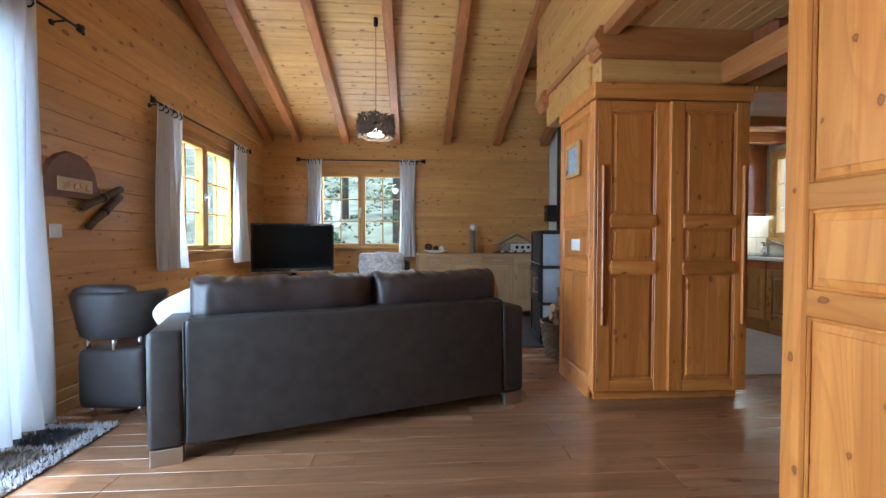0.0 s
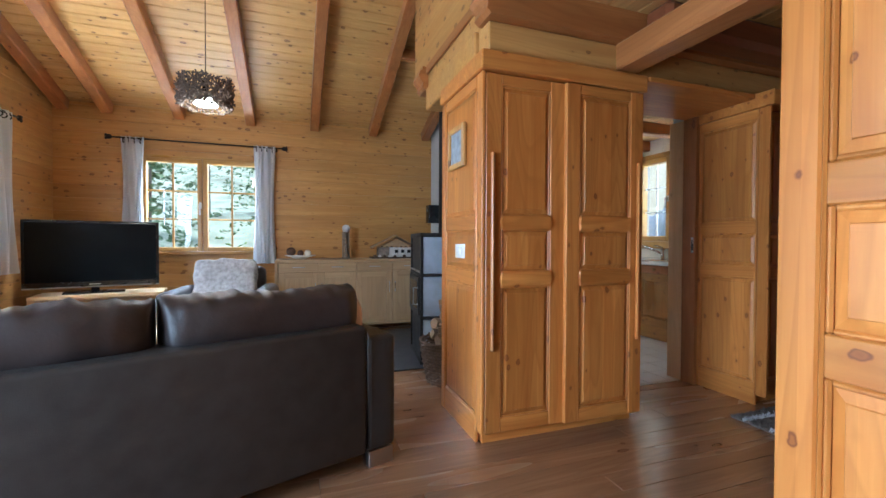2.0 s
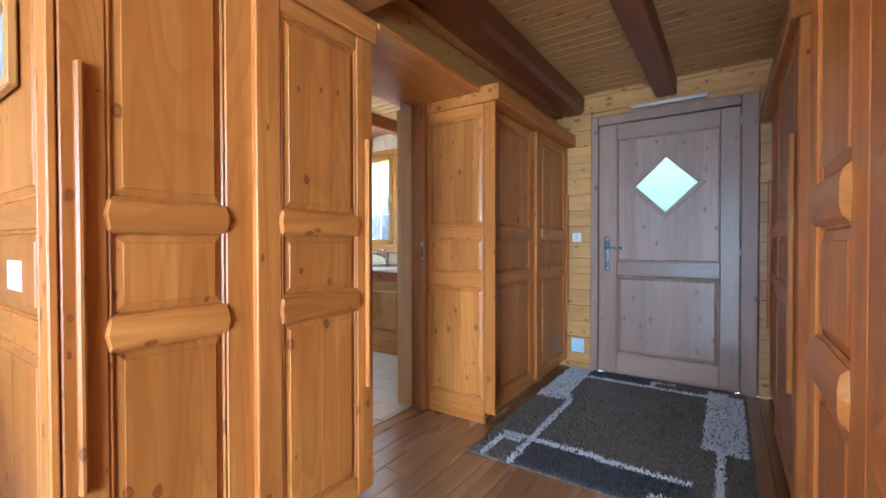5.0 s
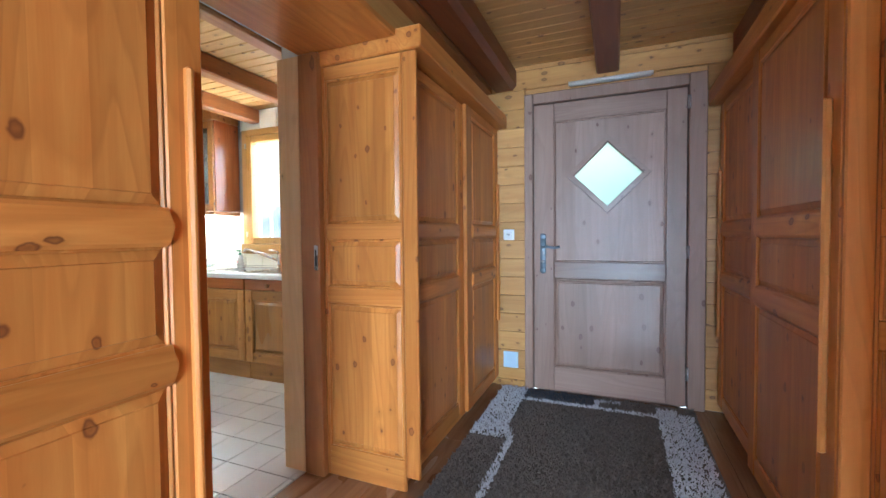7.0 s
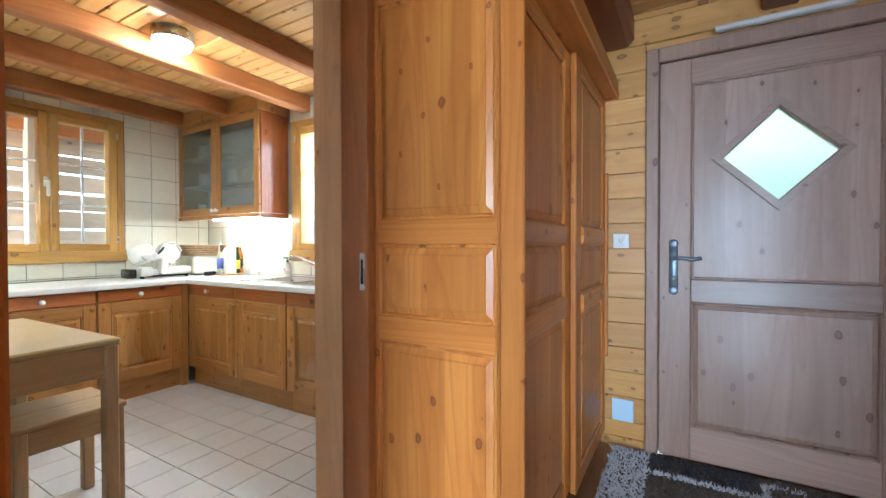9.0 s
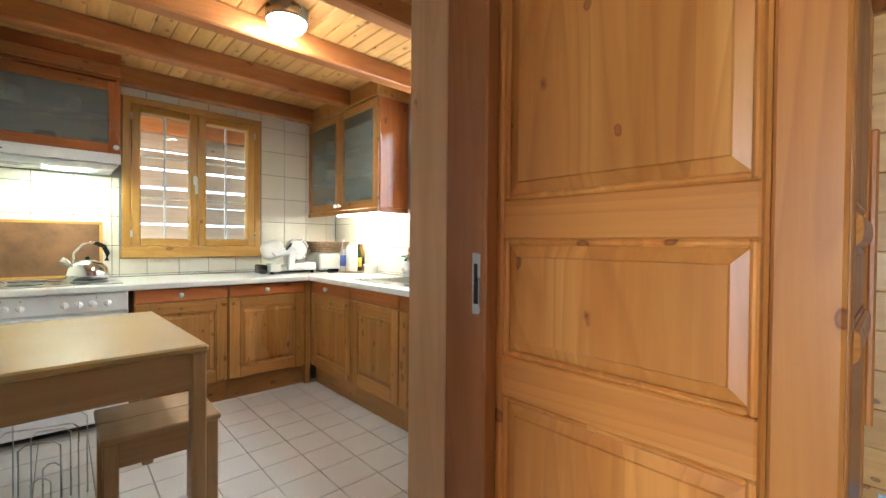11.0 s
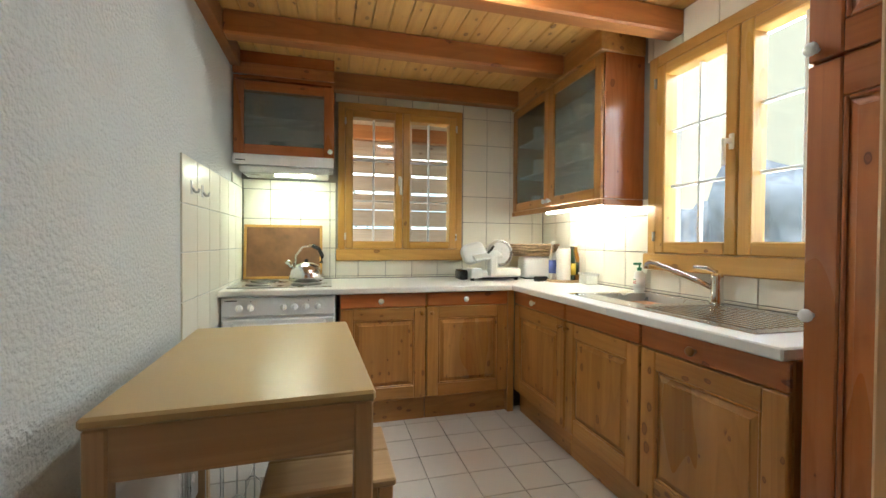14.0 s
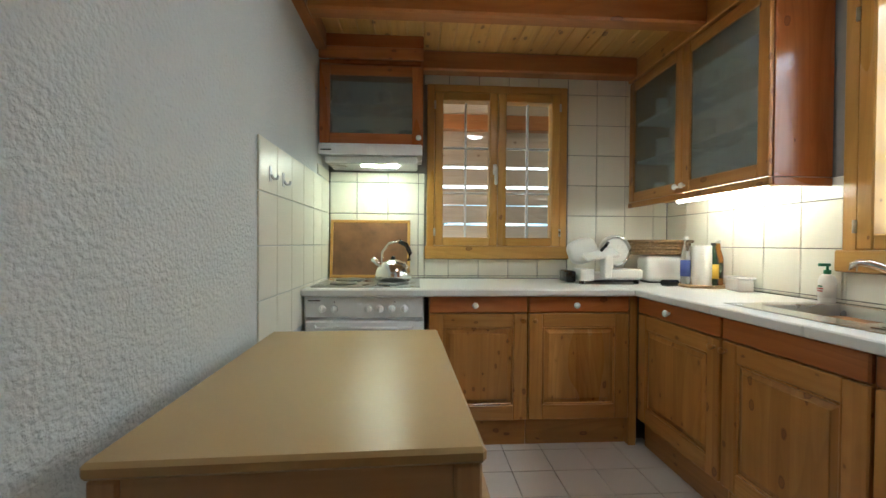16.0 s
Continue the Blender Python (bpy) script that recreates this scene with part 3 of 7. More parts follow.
# wardrobe opposite, its end towards the living room
wardrobe("tall varnished larch wardrobe with two panelled doors", pose(2.47, 1.655, 0, 0, 0, 180), 0.90, 0.66, [(0.002, 0.45, 0.0, None), (0.451, 0.898, 0.0, None)], 1)
# wardrobes beside the front door
wardrobe("tall varnished larch wardrobe with sliding panelled doors", pose(3.50, 2.91, 0), 1.42, 0.53, [(0.002, 0.74, 0.066, None), (0.722, 1.417, 0.036, 1.375)], 0, inset=0.096)
wardrobe("tall varnished larch wardrobe with sliding panelled doors", pose(4.885, 1.585, 0, 0, 0, 180), 1.555, 0.60, [(0.002, 0.765, 0.030, 0.05), (0.752, 1.553, 0.0, 1.50)], 1, inset=0.06)

# board over the kitchen door, log wall and beams over the wardrobes
bm = bmesh.new()
bm_box(bm, (2.602, 2.99, 1.955), (3.46, 3.498, 1.985), 0.004)
structure("soffit", bm, "larch_x", "varnished larch board spanning over the kitchen door", "trim")
bm = bmesh.new()
bm_box(bm, (3.36, 0.9, 1.955), (2.48, 1.60, 1.985), 0.004)
structure("soffit_south", bm, "larch_x", "varnished larch board spanning over the passage", "trim")
bm = bmesh.new()
bm_box(bm, (1.62, 3.045, 1.992), (4.92, 3.17, 2.155), 0.008)
bm_box(bm, (1.60, 3.175, 1.992), (1.72, 4.05, 2.155), 0.008)
bm_box(bm, (1.625, 3.145, 2.157), (1.70, 4.078, 2.325), 0.006)
structure("log_wall", bm, "wall_x", "squared pine log lying on the wardrobes", "wall")


def profiled_beam(label, x0, x1, y0, y1, z0, z1, mat):
    """A beam along x whose free end at x0 is cut to an ogee."""
    h = z1 - z0
    prof = [(0.05, 0.0), (0.028, 0.12), (0.034, 0.3), (0.014, 0.42), (0.0, 0.6), (0.012, 0.8), (0.03, 0.88), (0.03, 1.0)]
    bm = bmesh.new()
    front = [bm.verts.new((x0 + dx, y0, z0 + f * h)) for dx, f in prof] + [bm.verts.new((x1, y0, z1)), bm.verts.new((x1, y0, z0))]
    backs = [bm.verts.new((v.co.x, y1, v.co.z)) for v in front]
    n = len(front)
    bm.faces.new(front)
    bm.faces.new(backs[::-1])
    for i in range(n):
        j = (i + 1) % n
        bm.faces.new((front[i], front[j], backs[j], backs[i]))
    return structure("carved_beam", bm, mat, label, "beam")


profiled_beam("red-brown beam with a carved end under the loft", 1.555, 4.92, 2.985, 3.14, 2.157, 2.323, "beam_x")
profiled_beam("red-brown beam with a carved end under the loft", 1.555, 2.398, 4.08, 4.24, 2.157, 2.323, "beam_x")
bm = bmesh.new()
bm_box(bm, (1.62, -1.2, 2.327), (1.70, 4.42, 3.05), 0.006)
structure("loft_front", bm, "wall_y", "yellow pine boarded front of the loft", "wall")
bm = bmesh.new()
bm_box(bm, (1.606, -1.2, 2.262), (1.70, 2.98, 2.325), 0.006)
bm_box(bm, (1.606, 3.145, 2.262), (1.622, 4.075, 2.325), 0.006)
structure("loft_edge", bm, "beam_y", "red-brown trim along the foot of the loft front", "trim")
bm = bmesh.new()
bm_box(bm, (2.40, -1.2, 2.008), (2.56, 3.043, 2.155), 0.012)
structure("beam_hall", bm, "beam_y", "orange-brown squared beam carrying the hall ceiling", "beam")
for y0 in (2.12, 1.35):
    bm = bmesh.new()
    bm_box(bm, (2.535, y0, 2.19), (EX - 0.002, y0 + 0.14, 2.323), 0.010)
    structure("beam_hall_cross", bm, "dark_x", "dark red-brown squared ceiling beam", "beam")
bm = bmesh.new()
bm_box(bm, (2.535, 2.80, 2.155), (EX - 0.002, 2.978, 2.32), 0.03)
structure("beam_hall_edge", bm, "dark_x", "dark red-brown squared ceiling beam", "beam")


# kitchen door: lining and pocket door edge
bm = bmesh.new()
bm_box(bm, (3.447, 3.497, 0.0), (3.468, 3.622, 1.953), 0.003)
bm_box(bm, (2.565, 3.44, 0.0), (2.585, 3.622, 1.953), 0.003)
M["lining"] = wood("pale_pine_lining", (0.84, 0.62, 0.36), (0.72, 0.48, 0.24), "z", 0.42, 0.6, 20.0, 0.15, figure=0.25, knot_size=(0.1, 0.15))
lining = structure("door_lining", bm, "lining", "pale pine lining of the kitchen door", "trim")
bm = bmesh.new()
bm_box(bm, (3.440, 3.385, 0.0), (3.476, 3.493, 1.953), 0.004)
pocket = structure("door_1", bm, "beam_z", "red-brown sliding door slid into its pocket", "door")
bm = bmesh.new()
bm_box(bm, (3.4375, 3.396, 0.965), (3.4395, 3.416, 1.08), 0.0008)
handle = part("recessed_pull", bm, "steel", pocket, "brushed steel flush pull")
# thin black strip on the plate imitates the shade inside the pull
bm = bmesh.new()
bm_box(bm, (3.4362, 3.4015, 0.985), (3.4372, 3.4105, 1.06), 0.0004)
part("grip", bm, "iron", handle, "dark strip standing in for the shade of the finger recess")

# front door
ENTRY = pose(EX - 0.01, 2.745, 0, 0, 0, -90)
fd = tagged(thing("door_2", "greyed larch front door with a diamond pane, closed", "door", ENTRY), kind="structure")
bm = bmesh.new()
bm_box(bm, (0.002, -0.03, 0.0), (0.062, 0.10, 2.11), 0.006)
bm_box(bm, (1.025, -0.03, 0.0), (1.124, 0.10, 2.11), 0.006)
bm_box(bm, (0.062, -0.03, 2.035), (1.025, 0.10, 2.11), 0.006)
bm_box(bm, (0.05, 0.056, 0.0), (0.085, 0.095, 2.05), 0.003)
bm_box(bm, (1.0, 0.056, 0.0), (1.035, 0.095, 2.05), 0.003)
bm_box(bm, (0.085, 0.056, 2.005), (1.0, 0.095, 2.05), 0.003)
bm_box(bm, (0.085, 0.056, -0.02), (1.0, 0.095, 0.03), 0.003)
# hidden backing strips, added to block daylight leaking round the frame
bm_box(bm, (-0.02, 0.06, 0.0), (0.03, 0.09, 2.13))
bm_box(bm, (1.09, 0.06, 0.0), (1.15, 0.09, 2.13))
bm_box(bm, (0.03, 0.061, 2.08), (1.09, 0.089, 2.13))
part("door_frame", bm, "entry", fd)
DX0, DX1, DZ = 0.066, 1.02, 2.03
bm = bmesh.new()
bm_box(bm, (DX0, -0.012, 0.01), (DX0 + 0.14, 0.05, DZ), 0.004)
bm_box(bm, (DX1 - 0.115, -0.012, 0.01), (DX1, 0.05, DZ), 0.004)
leaf = part("leaf", bm, "entry", fd)
for a, b in ((0.01, 0.18), (0.81, 0.925), (1.905, DZ)):
    box("rail", (DX0 + 0.14, -0.011, a), (DX1 - 0.115, 0.05, b), "entry_x", leaf, 0.004)
raised_panel(leaf, "panel", DX0 + 0.14, DX1 - 0.115, 0.18, 0.81, 0.005, "entry")
# the upper panel is cut round the diamond
CX, CZ, R1, R2 = 0.554, 1.52, 0.268, 0.212
px0, px1, pz0, pz1 = DX0 + 0.14, DX1 - 0.115, 0.925, 1.905
bm = bmesh.new()
dia = [(CX + R2, CZ), (CX, CZ + R2), (CX - R2, CZ), (CX, CZ - R2)]
rect = [(px1, pz0), (px1, CZ), (px1, pz1), (CX, pz1), (px0, pz1), (px0, CZ), (px0, pz0), (CX, pz0)]
for yy in (-0.006, 0.04):
    dv = [bm.verts.new((x, yy, z)) for x, z in dia]
    rv = [bm.verts.new((x, yy, z)) for x, z in rect]
    for k in range(4):
        i = (2 * k + 1) % 8
        bm.faces.new((dv[k], rv[i], rv[(i + 1) % 8], rv[(i + 2) % 8], dv[(k + 1) % 4]))
part("upper_panel", bm, "entry", leaf)


def diamond_ring(ro, ri, y0, y1):
    bm = bmesh.new()
    rings = [[bm.verts.new((CX + r * a, y, CZ + r * b)) for a, b in ((1, 0), (0, 1), (-1, 0), (0, -1))] for r, y in ((ro, y1), (ro - 0.006, y0), (ri + 0.006, y0), (ri, y1))]
    for p, q in zip(rings, rings[1:] + rings[:1]):
        for i in range(4):
            j = (i + 1) % 4
            bm.faces.new((p[i], p[j], q[j], q[i]))
    return bm


part("diamond_frame", diamond_ring(R1, R2, -0.024, 0.03), "entry_x", leaf)
bm = bmesh.new()
for y in (0.012, 0.018):
    bm.faces.new([bm.verts.new((CX + (R2 + 0.01) * a, y, CZ + (R2 + 0.01) * b)) for a, b in ((1, 0), (0, 1), (-1, 0), (0, -1))])
pane = part("pane", bm, "frosted", leaf, "patterned frosted glass diamond")
pane.visible_shadow = False
for a, b in ((0.925, 1.905), (0.18, 0.81)):
    bm = bmesh.new()
    for lo, hi in (((px0, a), (px0 + 0.014, b)), ((px1 - 0.014, a), (px1, b)), ((px0 + 0.014, a), (px1 - 0.014, a + 0.014)), ((px0 + 0.014, b - 0.014), (px1 - 0.014, b))):
        bm_box(bm, (lo[0], -0.014, lo[1]), (hi[0], 0.0, hi[1]), 0.005)
    part("moulding", bm, "entry", leaf)
bm = bmesh.new()
bm_box(bm, (DX0 + 0.045, -0.022, 0.87), (DX0 + 0.085, -0.0125, 1.10), 0.004)
bm_sphere(bm, (DX0 + 0.065, -0.018, 1.105), 0.022, (1, 0.3, 1))
bm_sphere(bm, (DX0 + 0.065, -0.018, 0.865), 0.022, (1, 0.3, 1))
plate = part("handle_plate", bm, "pewter", leaf, "blue-grey pewter lever handle on its plate", True)
bm = bmesh.new()
bm_tube(bm, [(DX0 + 0.065, -0.02, 1.03), (DX0 + 0.065, -0.06, 1.03), (DX0 + 0.10, -0.066, 1.034), (DX0 + 0.15, -0.064, 1.026), (DX0 + 0.185, -0.06, 1.034)], 0.009)
part("lever", bm, "pewter", plate, "", True)
bm = bmesh.new()
bm_rod(bm, (DX0 + 0.065, -0.034, 0.93), (DX0 + 0.065, -0.02, 0.93), 0.010, 14)
part("lock_cylinder", bm, "steel", plate, "", True)
for z in (0.23, 1.0, 1.93):
    bm = bmesh.new()
    bm_rod(bm, (DX1 + 0.004, -0.034, z - 0.04), (DX1 + 0.004, -0.034, z + 0.04), 0.009, 12)
    part("hinge", bm, "steel", fd, "", True)

# ---- windows ----
def window(name, label, m, w, h, frame_w=0.07, sash_w=0.075, cols=2, rows=3, sill=0.06, handle=True, tone="frame_", bar=0.018, panes_to=2, wall=0.18, face=-0.02, bar_tone=None):
    """Origin at the opening's lower left seen from the room, x along the wall, y outwards."""
    ob = tagged(thing(name, label, "window", m), kind="structure")
    bm = bmesh.new()
    bm_box(bm, (0, face, 0), (frame_w, 0.09, h), 0.005)
    bm_box(bm, (w - frame_w, face, 0), (w, 0.09, h), 0.005)
    part("window_frame", bm, tone + "z", ob)
    box("frame_head", (frame_w, face, h - frame_w), (w - frame_w, 0.09, h), tone + "x", ob, 0.005)
    box("window_sill", (-0.012, face - 0.022, -0.012), (w + 0.012, 0.09, sill), tone + "x", ob, 0.007)
    sw = (w - 2 * frame_w) / panes_to
    for k in range(panes_to):
        x0, x1 = frame_w + k * sw + 0.002, frame_w + (k + 1) * sw - 0.002
        z0, z1 = sill + 0.002, h - frame_w - 0.002
        bm = bmesh.new()
        bm_box(bm, (x0, face - 0.008, z0), (x0 + sash_w, 0.05, z1), 0.006)
        sash = part("sash", bm, tone + "z", ob)
        box("sash_stile", (x1 - sash_w, face - 0.008, z0), (x1, 0.05, z1), tone + "z", sash, 0.006)
        box("sash_rail", (x0 + sash_w, face - 0.007, z0), (x1 - sash_w, 0.05, z0 + sash_w), tone + "x", sash, 0.006)
        box("sash_rail", (x0 + sash_w, face - 0.007, z1 - sash_w), (x1 - sash_w, 0.05, z1), tone + "x", sash, 0.006)
        gx0, gx1, gz0, gz1 = x0 + sash_w, x1 - sash_w, z0 + sash_w, z1 - sash_w
        pane = box("pane", (gx0 - 0.005, 0.018, gz0 - 0.005), (gx1 + 0.005, 0.022, gz1 + 0.005), "glass", sash, 0)
        pane.visible_shadow = False
        bt = bar_tone or tone
        for c in range(1, cols):
            x = gx0 + (gx1 - gx0) * c / cols
            box("glazing_bar", (x - bar / 2, 0.004, gz0), (x + bar / 2, 0.036, gz1), bt if bar_tone else tone + "z", sash, 0.004)
        for r in range(1, rows):
            z = gz0 + (gz1 - gz0) * r / rows
            box("glazing_bar", (gx0, 0.006, z - bar / 2), (gx1, 0.034, z + bar / 2), bt if bar_tone else tone + "x", sash, 0.004)
        if handle and k == 0:
            bm = bmesh.new()
            hz = (z0 + z1) / 2
            xx = x1 - sash_w * 0.35
            bm_box(bm, (xx - 0.013, face - 0.02, hz - 0.035), (xx + 0.013, face - 0.0085, hz + 0.035), 0.005)
            bm_box(bm, (xx - 0.010, face - 0.06, hz - 0.010), (xx + 0.010, face - 0.02, hz + 0.010), 0.004)
            bm_box(bm, (xx - 0.010, face - 0.066, hz - 0.11), (xx + 0.010, face - 0.05, hz + 0.012), 0.006)
            part("window_handle", bm, "plastic", sash, "white lever handle")
        for z in (z0 + 0.09, z1 - 0.09):
            bm = bmesh.new()
            hx = x0 if k == 0 else x1
            bm_rod(bm, (hx, face - 0.014, z - 0.025), (hx, face - 0.014, z + 0.025), 0.007, 10)
            part("hinge", bm, "steel", sash, "", True)
    return ob


window("window_1", "two-leaf pine window with small panes", pose(WIN_B[0], BY, WIN_B[2]), WIN_B[1] - WIN_B[0], WIN_B[3] - WIN_B[2], 0.022, 0.048, 2, 3, 0.022)
window("window_2", "two-leaf pine window with small panes", pose(LX, WIN_L[0], WIN_L[2], 0, 0, 90), WIN_L[1] - WIN_L[0], WIN_L[3] - WIN_L[2], 0.022, 0.048, 2, 3, 0.022)
window("window_3", "two-leaf yellow pine kitchen window with small panes", pose(WIN_K[0], KY, WIN_K[2]), WIN_K[1] - WIN_K[0], WIN_K[3] - WIN_K[2], 0.05, 0.055, 2, 3, 0.075, True, "frame_", 0.014, face=-0.03, bar_tone="plastic")
window("window_4", "two-leaf yellow pine kitchen window with small panes", pose(KX1, WIN_R[1], WIN_R[2], 0, 0, -90), WIN_R[1] - WIN_R[0], WIN_R[3] - WIN_R[2], 0.06, 0.06, 2, 3, 0.075, True, "frame_", 0.014, face=-0.03, bar_tone="plastic")

# ---- kitchen ----
def knob(leaf, x, y, z, mat="white", r=0.017):
    bm = bmesh.new()
    bm_rod(bm, (x, y - 0.016, z), (x, y, z), r * 0.45, 10)
    bm_sphere(bm, (x, y - 0.022, z), r, (1, 0.75, 1), 14)
    part("knob", bm, mat, leaf, "round white porcelain knob" if mat == "white" else "", True)


def base_unit(m, w, d, knob_side=None, drawer_knob=True, label="pine base cabinet with a drawer and a fielded door", door_knob="kit_z"):
    ob = thing("base_cabinet", label, "cabinet", m, "kitchen base cabinets")
    bm = bmesh.new()
    bm_box(bm, (0.002, 0.022, 0.145), (w - 0.002, d, 0.798))
    part("carcass", bm, "kit_z", ob)
    box("plinth", (0.001, 0.045, 0.0), (w - 0.001, d, 0.143), "kit_x", ob, 0.002)
    dr = box("drawer_front", (0.004, 0.0, 0.712), (w - 0.004, 0.020, 0.795), "kitred_x", ob, 0.005)
    if drawer_knob:
        knob(dr, w * 0.46, 0.0, 0.752, "white" if drawer_knob is True else drawer_knob)
    leaf = panel_leaf(ob, "door", 0.004, w - 0.004, 0.148, 0.706, [(0.225, 0.635)], 0.0, 0.020, 0.072, "kit_", False)
    if knob_side is not None:
        knob(leaf, 0.03 if knob_side < 0 else w - 0.03, 0.0, 0.672, door_knob, 0.013)
    return ob


base_unit(pose(3.19, 5.96, 0), 0.52, 0.66, 1)
base_unit(pose(3.712, 5.96, 0), 0.545, 0.66, -1)
bm = bmesh.new()
bm_box(bm, (4.2575, 5.9605, 0.0), (4.2995, 6.02, 0.798), 0.003)
tagged(part("corner_post", bm, "kit_z"), "narrow pine filler post in the corner of the base cabinets", "filler")
base_unit(pose(4.30, 5.958, 0, 0, 0, -90), 0.605, 0.565, 1)
base_unit(pose(4.30, 5.35, 0, 0, 0, -90), 0.535, 0.565, -1, False)
base_unit(pose(4.30, 4.812, 0, 0, 0, -90), 0.55, 0.565, None, "kit_z")

# worktop with the sink hole
SX0, SX1, SY0, SY1 = 4.47, 4.80, 4.98, 5.36
bm = bmesh.new()
bm_box(bm, (2.548, 5.93, 0.800), (4.27, KY - 0.012, 0.836), 0.006)
bm_box(bm, (4.271, 5.37, 0.800), (KX1 - 0.012, KY - 0.012, 0.836), 0.006)
bm_box(bm, (4.27, SY0, 0.800), (SX0, 5.3695, 0.8358), 0.005)
bm_box(bm, (SX1, SY0, 0.800), (KX1 - 0.012, 5.3695, 0.8358), 0.004)
bm_box(bm, (4.27, 4.262, 0.800), (KX1 - 0.012, SY0 - 0.0005, 0.836), 0.005)
tagged(part("worktop", bm, "worktop"), "white laminate worktop running round the corner", "worktop")

# sink with drainer
sk = thing("sink", "stainless steel sink with a ribbed drainer", "sink", pose(0, 0, 0.8365))
bm = bmesh.new()
X0, X1, Y0, Y1 = 4.36, 4.82, 4.40, 5.42
for lo, hi in (((X0, SY1), (X1, Y1)), ((X0, Y0), (X1, SY0)), ((X0, SY0), (SX0, SY1)), ((SX1, SY0), (X1, SY1))):
    bm_box(bm, (*lo, 0.0), (*hi, 0.004), 0.0015)
part("rim", bm, "chrome", sk)
bm = bmesh.new()
top = [(SX0, SY0), (SX1, SY0), (SX1, SY1), (SX0, SY1)]
bot = [(SX0 + 0.03, SY0 + 0.03), (SX1 - 0.03, SY0 + 0.03), (SX1 - 0.03, SY1 - 0.03), (SX0 + 0.03, SY1 - 0.03)]
tv = [bm.verts.new((x, y, 0.003)) for x, y in top]
bv = [bm.verts.new((x, y, -0.15)) for x, y in bot]
for i in range(4):
    j = (i + 1) % 4
    bm.faces.new((tv[i], tv[j], bv[j], bv[i]))
bm.faces.new(bv)
part("bowl", bm, "steel", sk)
for i in range(11):
    x = X0 + 0.055 + i * 0.034
    box("rib", (x, Y0 + 0.05, 0.0042), (x + 0.012, SY0 - 0.06, 0.0066), "chrome", sk, 0.0015)
tp = thing("tap", "chrome single-lever kitchen tap", "tap", pose(4.80, 4.925, 0.8412))
bm = bmesh.new()
bm_lathe(bm, [(0.030, 0.0), (0.030, 0.008), (0.026, 0.012), (0.025, 0.10), (0.027, 0.12), (0.022, 0.135), (0.0, 0.138)], sides=20)
part("body", bm, "chrome", tp, "", True)
bm = bmesh.new()
bm_tube(bm, [(-0.015, 0.01, 0.07), (-0.05, 0.06, 0.10), (-0.10, 0.13, 0.135), (-0.15, 0.20, 0.17), (-0.165, 0.222, 0.175), (-0.172, 0.234, 0.165), (-0.173, 0.236, 0.145)], 0.012)
part("spout", bm, "chrome", tp, "", True)
bm = bmesh.new()
bm_tube(bm, [(0.0, 0.0, 0.14), (-0.03, 0.02, 0.158), (-0.075, 0.055, 0.165)], 0.009)
part("lever", bm, "chrome", tp, "", True)

M["plate_iron"] = plain("worn_grey_hot_plate", (0.22, 0.22, 0.215), 0.35, 0.8, 0.4, 30.0)
# cooker
ck = thing("cooker", "white enamel cooker with an oven and a row of knobs", "cooker", pose(2.556, 5.965, 0))
bm = bmesh.new()
bm_box(bm, (0.0, 0.02, 0.04), (0.61, 0.64, 0.798), 0.004)
part("body", bm, "white", ck)
box("panel", (0.004, -0.004, 0.685), (0.606, 0.019, 0.795), "white", ck, 0.006, "white control panel")
od = box("oven_door", (0.006, -0.008, 0.20), (0.604, 0.019, 0.672), "white", ck, 0.008)
bm = bmesh.new()
bm_tube(bm, [(0.06, -0.008, 0.645), (0.07, -0.035, 0.64), (0.54, -0.035, 0.64), (0.55, -0.008, 0.645)], 0.008)
part("handle", bm, "white", od, "", True)
box("window", (0.09, -0.0105, 0.30), (0.52, -0.0085, 0.56), "screen", od, 0)
box("drawer", (0.006, -0.006, 0.05), (0.604, 0.019, 0.19), "white", ck, 0.006)
for x in (0.095, 0.155, 0.325, 0.385, 0.445, 0.51):
    bm = bmesh.new()
    bm_rod(bm, (x, -0.006, 0.735), (x, -0.024, 0.735), 0.019, 18, 0.016)
    bm_box(bm, (x - 0.004, -0.036, 0.718), (x + 0.004, -0.022, 0.752), 0.003)
    part("knob", bm, "white", ck, "", True)
box("badge", (0.022, -0.0055, 0.773), (0.085, -0.0042, 0.779), "black", ck, 0, "small dark maker's mark")
for x in (0.155, 0.46):
    box("indicator", (x - 0.003, -0.0055, 0.767), (x + 0.003, -0.0042, 0.772), "black", ck, 0)
hb = thing("hob", "steel hob with four solid hot plates", "hob", pose(2.575, 6.02, 0.8365))
box("tray", (0, 0, 0), (0.57, 0.50, 0.006), "steel", hb, 0.002)
for x, y, r in ((0.15, 0.13, 0.075), (0.42, 0.13, 0.09), (0.15, 0.37, 0.09), (0.42, 0.37, 0.075)):
    bm = bmesh.new()
    bm_lathe(bm, [(r, 0.0062), (r, 0.012), (r - 0.006, 0.016), (0.02, 0.016), (0.015, 0.013), (0.0, 0.013)], (x, y, 0), 24)
    part("hot_plate", bm, "plate_iron", hb, "", True)

